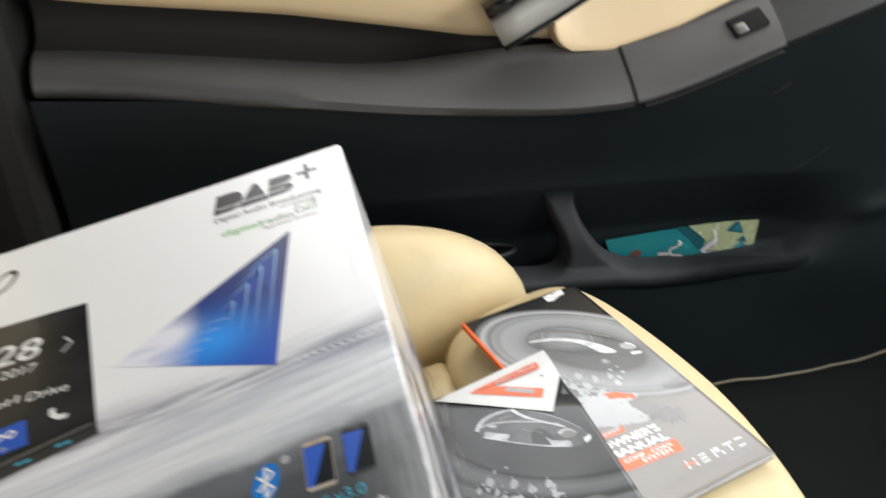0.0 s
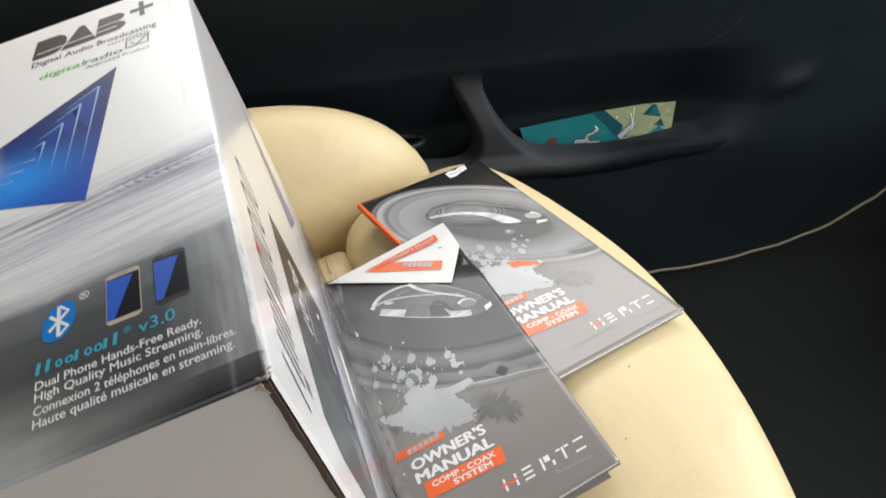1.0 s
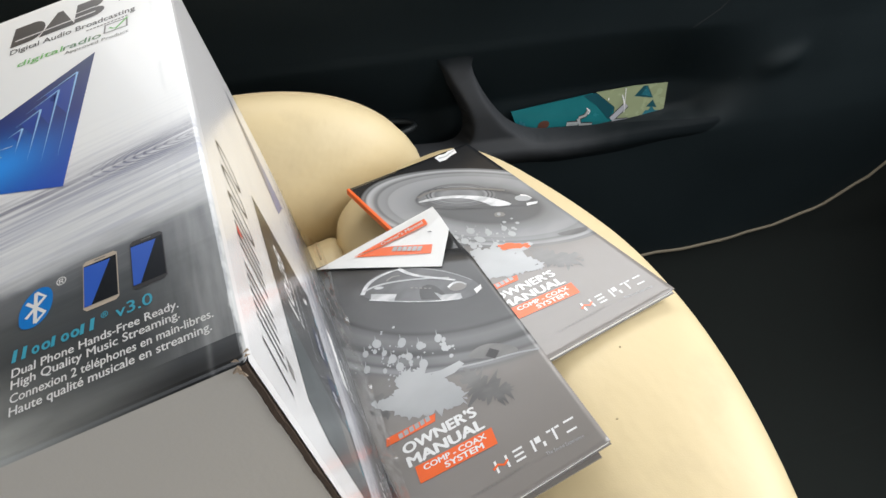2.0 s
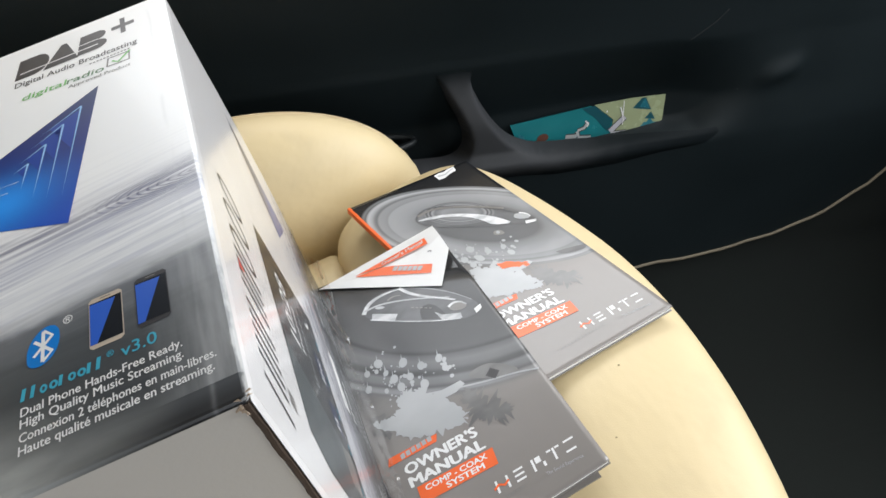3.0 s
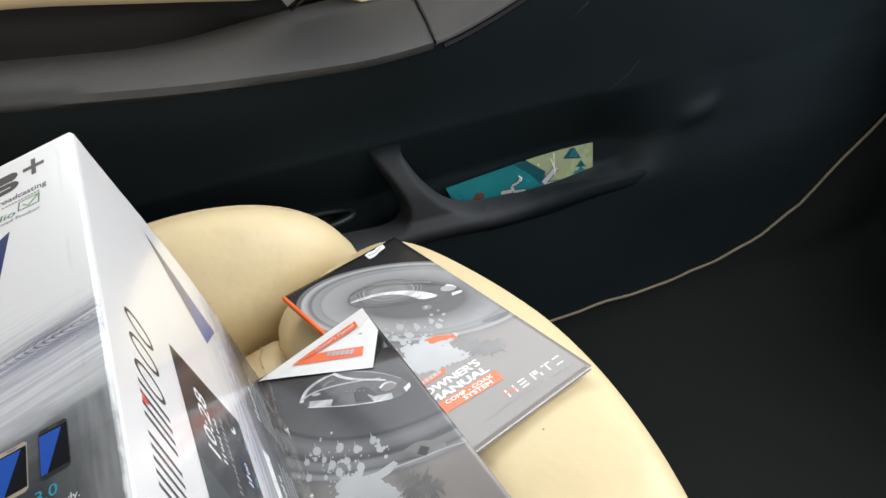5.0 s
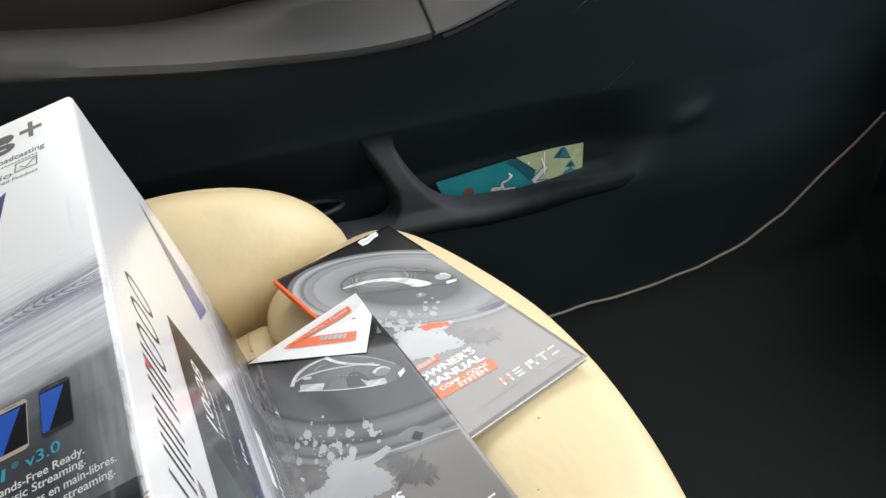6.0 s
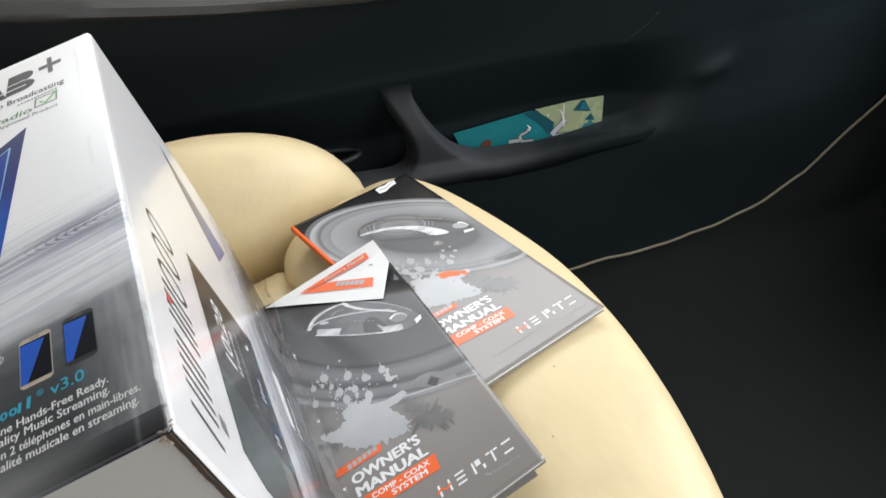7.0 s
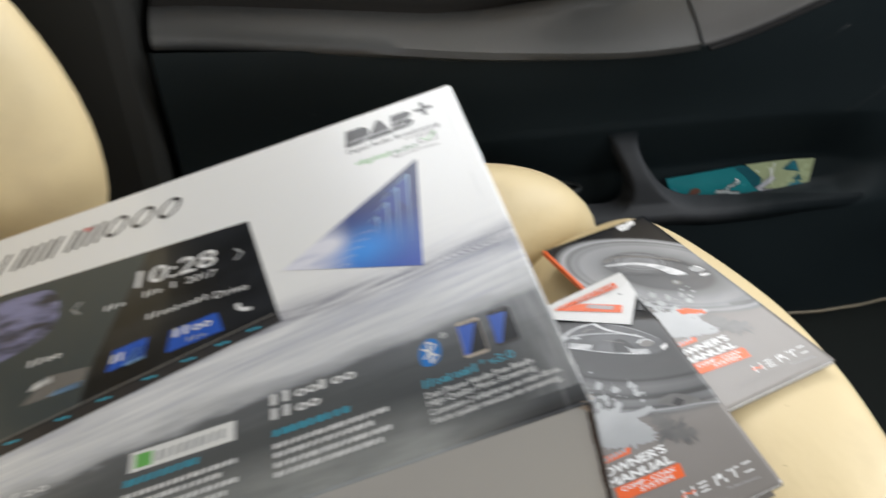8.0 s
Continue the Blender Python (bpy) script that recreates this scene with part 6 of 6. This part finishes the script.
def booklet(m, seed, spine_orange, label, chrome):
    rnd = random.Random(seed)
    DROOP["head"] = 0.010 if chrome else 0.0
    ground = COVER_DARK if chrome else COVER_RING
    b = new("booklet")
    b.empty_display_size = 0.02
    b.matrix_world = SEAT @ m
    OFF[b.name] = (0, 0, 0)
    tagged(b, label, "booklet", "booklets on the seat")

    cover = part("cover", sheet_bm(BW, BH, -0.0005, 0.0, 36, 72, bend=sag), ground, b, "varnished dark grey cover", True)
    for p in cover.data.polygons:
        p.use_smooth = abs(p.normal.z) > 0.5

    def put(name, bm, mat, up=0.0003, lab=""):
        letters = name == "lettering"
        bmesh.ops.bisect_plane(bm, geom=bm.verts[:] + bm.edges[:] + bm.faces[:], plane_co=(BW - 0.0006, 0, 0), plane_no=(1, 0, 0), clear_outer=True)
        bmesh.ops.bisect_plane(bm, geom=bm.verts[:] + bm.edges[:] + bm.faces[:], plane_co=(-BW + 0.0022, 0, 0), plane_no=(-1, 0, 0), clear_outer=True)
        bmesh.ops.bisect_plane(bm, geom=bm.verts[:] + bm.edges[:] + bm.faces[:], plane_co=(0, BH - 0.0006, 0), plane_no=(0, 1, 0), clear_outer=True)
        if not bm.faces:
            bm.free()
            return None
        if name not in ("ring_print", "rim_print", "band_print", "grille_print"):
            return part(name, drape(bm if letters else fine(bm), 0.00006 + 0.12 * up), mat, cover, lab)
        todo = set(bm.faces)
        while todo:
            found = []
            stack = [todo.pop()]
            while stack:
                f = stack.pop()
                found.append(f)
                for g in {g for e in f.edges for g in e.link_faces} & todo:
                    todo.discard(g)
                    stack.append(g)
            piece, at = bmesh.new(), {}
            for f in found:
                for v in f.verts:
                    if v not in at:
                        at[v] = piece.verts.new(v.co)
                piece.faces.new([at[v] for v in f.verts])
            part(name, drape(fine(piece), 0.00006 + 0.12 * up), mat, cover, lab)
        bm.free()
        return None

    part("page_block", sheet_bm(BW, BH, -BT, -0.0006, bend=sag, inset=0.0008), PAPER, b, "white page block")
    part("back_cover", sheet_bm(BW, BH, -BT - 0.0006, -BT - 0.0001, bend=sag), ground, b)
    part("spine", box_bm((-BW - 0.0008, -BH, -BT - 0.0004), (-BW + 0.0016, BH if spine_orange else 0.06, 0.0009), 0.0005), ORANGE if spine_orange else INK_BLACK, b, "orange spine" if spine_orange else "")
    if chrome:
        bm = sheet_bm(BW - 0.001, BH, -BT - 0.0016, -BT - 0.0008, 4, 8)
        bm.transform(pose(-0.0035, -0.0015, 0, 0, 0, -1.6))
        part("loose_sheet", bm, ground, b, "grey sheet tucked under the booklet")
    # the loudspeaker: pale ring, dark cone, chrome bar
    if chrome:
        lens = smooth_loop([(-0.0168, 0.0637), (-0.0128, 0.0680), (-0.0058, 0.0698), (0.0030, 0.0685), (0.0101, 0.0655), (0.0202, 0.0576), (0.0300, 0.0469), (0.0393, 0.0334), (0.0446, 0.0235), (0.0446, 0.0173), (0.0413, 0.0147), (0.0352, 0.0150), (0.0270, 0.0190), (0.0154, 0.0272), (0.0040, 0.0365), (-0.0071, 0.0472), (-0.0145, 0.0551), (-0.0173, 0.0602)], 1)
        put("cone_print", flat_bm(lens, I4), LENS_DARK, 0.0007, "black speaker centre")
        put("grille_print", swoosh_bm([(0.0103, 0.0653), (0.0199, 0.0570), (0.0299, 0.0466), (0.0377, 0.0356), (0.0430, 0.0260)], 0.0012, 0.0005, I4), RING, 0.0009)
        put("grille_print", swoosh_bm([(-0.0000, 0.0610), (0.0043, 0.0616), (0.0086, 0.0590)], 0.0014, 0.0006, I4), INK_GREY, 0.0009)
        put("grille_print", swoosh_bm([(-0.0170, 0.0612), (-0.0122, 0.0664), (-0.0046, 0.0678), (0.0037, 0.0665), (0.0096, 0.0643)], 0.0030, 0.0010, I4), CHROME, 0.0011)
        put("grille_print", swoosh_bm([(-0.0153, 0.0630), (-0.0075, 0.0622), (0.0027, 0.0576), (0.0132, 0.0511), (0.0233, 0.0439), (0.0329, 0.0363)], 0.0014, 0.0008, I4), SPLASH, 0.0011)
        put("grille_print", swoosh_bm([(0.0101, 0.0649), (0.0133, 0.0573), (0.0182, 0.0503), (0.0270, 0.0407), (0.0350, 0.0322)], 0.0022, 0.0010, I4), CHROME, 0.0012)
        put("grille_print", flat_bm([(-0.0121, 0.0581), (0.0012, 0.0469), (-0.0024, 0.0431), (-0.0141, 0.0539)], I4), PATCH, 0.0010)
        put("grille_print", flat_bm([(0.0205, 0.0326), (0.0233, 0.0276), (0.0331, 0.0213), (0.0323, 0.0172), (0.0216, 0.0242)], I4), PATCH, 0.0010)
        put("grille_print", stroke_bm(smooth_line([(-0.0149, 0.0546), (0.0041, 0.0370), (0.0194, 0.0250), (0.0312, 0.0176)]), 0.0007, I4, 0), CHROME, 0.0011)
        put("grille_print", flat_bm(oval(0.0338, 0.0270, 0.0056, 0.0032, 20, -0.6), I4), INK_GREY, 0.0010)
        put("grille_print", swoosh_bm([(0.0290, 0.0300), (0.0330, 0.0313), (0.0370, 0.0289), (0.0388, 0.0247)], 0.0018, 0.0008, I4), CHROME, 0.0012)
        put("grille_print", flat_bm(oval(-0.0062, 0.0591, 0.0032, 0.0011, 16, -0.6), I4), SPLASH, 0.0011)
        put("grille_print", flat_bm([(0.0408, 0.0186), (0.0457, 0.0194), (0.0449, 0.0162), (0.0406, 0.0147)], I4), WHITE, 0.0013)
        for k in range(5):
            u, v = 0.0100 + 0.0022 * k, 0.0452 - 0.0020 * k
            put("grille_print", flat_bm([(u, v), (u + 0.0014, v - 0.0013), (u + 0.0018, v - 0.0007), (u + 0.0004, v + 0.0006)], I4), INK_GREY, 0.0010)
        put("eye_print", flat_bm(smooth_loop([(0.0150, -0.0200), (0.0238, -0.0180), (0.0330, -0.0215), (0.0440, -0.0350), (0.0320, -0.0335), (0.0220, -0.0265)], 2), I4), HAZE, 0.0009)
        put("rim_print", stroke_bm(smooth_line([(-0.0090, -0.0150), (0.0116, -0.0246), (0.0246, -0.0300), (0.0396, -0.0349), (0.0505, -0.0400)]), 0.0010, I4, 0), SPLASH, 0.0010)
        put("bolt_print", flat_bm([(0.0245, -0.0262), (0.0290, -0.0232), (0.0325, -0.0280), (0.0282, -0.0312)], I4), INK_BLACK, 0.0011)
    else:
        lens = smooth_loop([(-0.0203, 0.0645), (-0.0158, 0.0686), (-0.0077, 0.0706), (0.0027, 0.0654), (0.0135, 0.0559), (0.0256, 0.0434), (0.0345, 0.0319), (0.0402, 0.0233), (0.0454, 0.0132), (0.0418, 0.0098), (0.0328, 0.0138), (0.0174, 0.0230), (0.0036, 0.0321), (-0.0096, 0.0421), (-0.0180, 0.0520), (-0.0221, 0.0599)], 1)
        put("grille_print", band_bm(lens, [(0.012 + (x - 0.012) * 0.955, 0.041 + (y - 0.041) * 0.955) for x, y in lens], I4), RING_DARK, 0.0008)
        put("grille_print", stroke_bm(smooth_line([(-0.0175, 0.0655), (-0.0060, 0.0672), (0.0090, 0.0590), (0.0240, 0.0465), (0.0345, 0.0355)]), 0.0022, I4, 0), INK_GREY, 0.0009)
        put("grille_print", flat_bm(smooth_loop([(-0.0223, 0.0615), (-0.0126, 0.0604), (-0.0007, 0.0553), (0.0096, 0.0478), (0.0187, 0.0388), (0.0259, 0.0274), (0.0294, 0.0173), (0.0167, 0.0244), (0.0147, 0.0333), (0.0086, 0.0439), (-0.0023, 0.0529), (-0.0131, 0.0571)], 1), I4), CHROME, 0.0010)
        put("grille_print", flat_bm(smooth_loop([(0.0339, 0.0242), (0.0375, 0.0254), (0.0429, 0.0222), (0.0438, 0.0166), (0.0394, 0.0156), (0.0334, 0.0202)], 1), I4), SPLASH, 0.0010)
        put("grille_print", swoosh_bm([(0.0395, 0.0246), (0.0428, 0.0214), (0.0434, 0.0168)], 0.0016, 0.0006, I4), WHITE, 0.0012)
        put("grille_print", flat_bm([(0.0368, 0.0145), (0.0444, 0.0118), (0.0425, 0.0096), (0.0353, 0.0115)], I4), CHROME, 0.0010)
        put("eye_print", flat_bm(smooth_loop([(0.0126, 0.0188), (0.0178, 0.0167), (0.0177, 0.0110), (0.0105, 0.0138)], 1), I4), INK_GREY, 0.0007)
        put("eye_print", flat_bm(smooth_loop([(0.0290, -0.0235), (0.0390, -0.0260), (0.0505, -0.0290), (0.0500, -0.0335), (0.0360, -0.0310)], 2), I4), RING_DARK, 0.0007)
    # splash: drops, ragged body, the dark spatter behind it
    bm = bmesh.new()
    dots = [(-0.0235, 0.0216), (-0.0107, 0.0124), (-0.0027, 0.0035), (0.0081, 0.0012), (0.0083, -0.0068), (-0.0319, 0.0195), (-0.0222, 0.0126), (-0.0196, 0.0058), (-0.0111, 0.0011), (-0.0352, 0.0091), (-0.0061, -0.0087), (-0.0182, -0.0017)]
    for u, v in dots:
        r = rnd.uniform(0.0016, 0.0027)
        flat_bm(oval(u, v, r, r * 1.3, 14, rnd.uniform(-0.5, 0.2)), I4, 0, bm)
        flat_bm([(u - 0.0004, v + r * 0.8), (u + 0.0004, v + r * 0.8), (u + 0.0014, v + r + 0.0042)], I4, 0, bm)
    for _ in range(60):
        u, v = rnd.choice(dots)
        u, v = u + rnd.gauss(0, 0.005), v + rnd.gauss(-0.001, 0.005)
        r = rnd.choice((0.0003, 0.0004, 0.0006, 0.0009, 0.0013))
        flat_bm(oval(u, v, r, r * rnd.uniform(1.0, 1.5), 9, rnd.uniform(-0.6, 0.6)), I4, 0, bm)
    tagged(put("ink_splatter", bm, SPLASH, 0.0012, "pale ink drops"), kind="stuff")
    put("splash_shadow", flat_bm(ragged([(0.0060, -0.0300), (0.0120, -0.0290), (0.0190, -0.0370), (0.0263, -0.0470), (0.0260, -0.0540), (0.0180, -0.0550), (0.0109, -0.0510), (0.0055, -0.0420)], 0.0040, rnd, 9), I4), HAZE, 0.0010)
    put("splash_shadow", flat_bm(ragged([(-0.0430, -0.0080), (-0.0330, -0.0120), (-0.0300, -0.0200), (-0.0360, -0.0270), (-0.0440, -0.0220)], 0.0024, rnd, 8), I4), HAZE, 0.0008)
    put("splash_arrow", flat_bm([(-0.0062, -0.0175), (0.0020, -0.0190), (0.0115, -0.0198), (0.0128, -0.0232), (0.0060, -0.0250), (-0.0013, -0.0240)], I4), SPLASH, 0.00105)
    put("ink_splash", flat_bm(ragged([(-0.0415, -0.0107), (-0.0350, -0.0150), (-0.0298, -0.0160), (-0.0251, -0.0124), (-0.0245, -0.0049), (-0.0168, -0.0053), (-0.0127, -0.0097), (-0.0090, -0.0084), (-0.0058, -0.0164), (-0.0003, -0.0236), (0.0047, -0.0353), (0.0044, -0.0432),
                                        (-0.0001, -0.0443), (-0.0088, -0.0423), (-0.0189, -0.0392), (-0.0290, -0.0317), (-0.0330, -0.0253), (-0.0417, -0.0157)], 0.0018, rnd, 7), I4), SPLASH, 0.0011, "pale ragged ink splash")
    if not chrome:
        put("red_splash", flat_bm(ragged([(-0.0068, -0.0115), (0.0022, -0.0140), (0.0107, -0.0210), (0.0085, -0.0254), (0.0010, -0.0200), (-0.0055, -0.0165)], 0.0012, rnd), I4), ORANGE, 0.0014)
    # tag, title, orange panel
    put("tag", flat_bm([(-0.0445, -0.0422), (-0.0160, -0.0446), (-0.0140, -0.0405), (-0.0425, -0.0376)], I4), ORANGE, 0.0016)
    put("tag_bars", bars_bm(-0.0365, -0.0424, 0.0195, 0.0030, 6, I4, 0, 0.1, 0.75), SPLASH, 0.0018)
    put("lettering", text_bm("OWNER'S", -0.0380, -0.0522, 0.0425, 0.0058, I4, 0, 0.0, -0.065, bold=0.046), WHITE, 0.0018)
    put("lettering", text_bm("MANUAL", -0.0387, -0.0600, 0.0435, 0.0058, I4, 0, 0.0, -0.08, bold=0.046), WHITE, 0.0018)
    put("orange_panel", flat_bm([(-0.0372, -0.0712), (0.0055, -0.0750), (0.0070, -0.0654), (-0.0360, -0.0614)], I4), ORANGE, 0.0016)
    put("lettering", text_bm("COMP - COAX", -0.0325, -0.0660, 0.0350, 0.0030, I4, 0, 0.0, -0.09, bold=0.030), WHITE, 0.0019)
    put("lettering", text_bm("SYSTEM", -0.0225, -0.0712, 0.0215, 0.0032, I4, 0, 0.0, -0.09, bold=0.030), WHITE, 0.0019)
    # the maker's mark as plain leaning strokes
    def at(u, v):
        return (u + 0.12 * v, -0.0890 + v - 0.035 * u)
    g, h = 0.0012, 0.0066
    blocks = [(u, u + g, 0, h) for u in (-0.0020, 0.0040, 0.0185, 0.0305)]
    blocks += [(0.0085, 0.0138, v, v + 0.0011) for v in (0.0, 0.00275, 0.0055)]
    blocks += [(0.0206, 0.0236, 0.0034, h), (0.0240, 0.0254, 0.0, 0.0026), (0.0275, 0.0299, 0.0055, h), (0.0322, 0.0346, 0.0055, h), (0.0372, 0.0428, 0.0055, h), (0.0366, 0.0422, 0.0, 0.0011)]
    for u0, u1, v0, v1 in blocks:
        put("mark_bar", flat_bm([at(u0, v0), at(u1, v0), at(u1, v1), at(u0, v1)], I4), WHITE, 0.0007)
    put("mark_wave", stroke_bm([(-0.0030, -0.0862), (0.0002, -0.0848), (0.0028, -0.0866), (0.0056, -0.0852)], 0.0012, I4, 0), ORANGE, 0.0009)
    put("lettering", text_bm("The Sound Experience", 0.0225, -0.0945, 0.0200, 0.0018, I4, 0, 0.0, -0.1), SPLASH, 0.0007)
    # the small silver label at the head
    if not chrome:
        put("silver_label", flat_bm([(0.0205, 0.1024), (0.0250, 0.1036), (0.0294, 0.1026), (0.0335, 0.1043), (0.0391, 0.1042), (0.0375, 0.0985), (0.0316, 0.0974), (0.0254, 0.0948), (0.0203, 0.0953)], I4), WHITE, 0.0007)
        put("silver_label", swoosh_bm([(0.0222, 0.1000), (0.0280, 0.0985), (0.0330, 0.1010), (0.0372, 0.1020)], 0.0016, 0.0007, I4), SPLASH, 0.0009)
    tagged(put("small_print", bars_bm(-0.0250, -0.0930, 0.036, 0.0010, 14, I4, 0, 0.0, 0.7), INK_GREY, 0.0006), kind="stuff")
    return b


booklet(rigid((0.1178, 0.3702, 0.3430), (0.9411, 0.2510, -0.2200), (-0.261, 0.9652, -0.0146)), 11, True, "dark grey printed booklet with an orange spine on the cushion", False)
booklet(rigid((0.0480, 0.2971, 0.3550), (0.9914, 0.0989, 0.0855), (-0.0993, 0.9951, -0.0005)), 23, False, "dark grey printed booklet beside the carton, overlapping another booklet", True)


def leaflet():
    """A small white sheet with two orange wedges, tucked between carton and booklets."""
    m = rigid((0.0, 0.0, 0.0), (1, 0, 0), (0, 1, 0))
    pts = [(0.0040, 0.3950), (0.0081, 0.3921), (0.0759, 0.3470), (0.0906, 0.3732), (0.0886, 0.4022)]
    hz = lambda u, v: 0.3594 + 0.0863 * (u - 0.075) - 0.25 * max(0.0, v - 0.390)
    bm = fine(flat_bm(pts, I4), 3)
    for v in bm.verts:
        v.co.z = hz(v.co.x, v.co.y)
    bmesh.ops.solidify(bm, geom=bm.faces[:], thickness=0.0004)
    leaf = single("leaflet", bm, PAPER, "small white leaflet with orange wedges lying across two booklets", "leaflet", SEAT)
    for q in ([(0.0289, 0.3887), (0.0798, 0.3921), (0.0802, 0.3855), (0.0470, 0.3858)], [(0.0290, 0.3880), (0.0470, 0.3850), (0.0540, 0.3816), (0.0770, 0.3671), (0.0737, 0.3605)]):
        bm = fine(flat_bm(q, I4), 2)
        for v in bm.verts:
            v.co.z = hz(v.co.x, v.co.y) + 0.0004
        part("wedge", bm, ORANGE, leaf, "orange printed wedge")
    a = 0.03
    for body, u, v, w, h, t, mat in (("Owner's Manual", 0.0478, 0.3862, 0.0300, 0.0027, a + 0.02, WHITE),):
        bm = text_bm(body, u, v, w, h, I4, 0, 0, t, bold=0.025)
        for p in bm.verts:
            p.co.z = hz(p.co.x, p.co.y) + 0.0007
        part("lettering", bm, mat, leaf)
    # a row of plain blocks on the lower wedge, and a short dash of ink
    bm = bars_bm(0.0, 0.0, 0.0205, 0.0036, 6, I4, 0, 0.15, 0.82)
    bm.transform(Matrix.Translation((0.0522, 0.3776, 0)) @ Matrix.Rotation(-0.60, 4, "Z"))
    for p in bm.verts:
        p.co.z = hz(p.co.x, p.co.y) + 0.0007
    tagged(part("small_print", bm, SPLASH, leaf), kind="stuff")
    bm = stroke_bm([(0.0777, 0.3785), (0.0790, 0.3783), (0.0801, 0.3772)], 0.0008, I4, 0)
    for p in bm.verts:
        p.co.z = hz(p.co.x, p.co.y) + 0.0007
    part("ink_dash", bm, INK_BLACK, leaf)


leaflet()
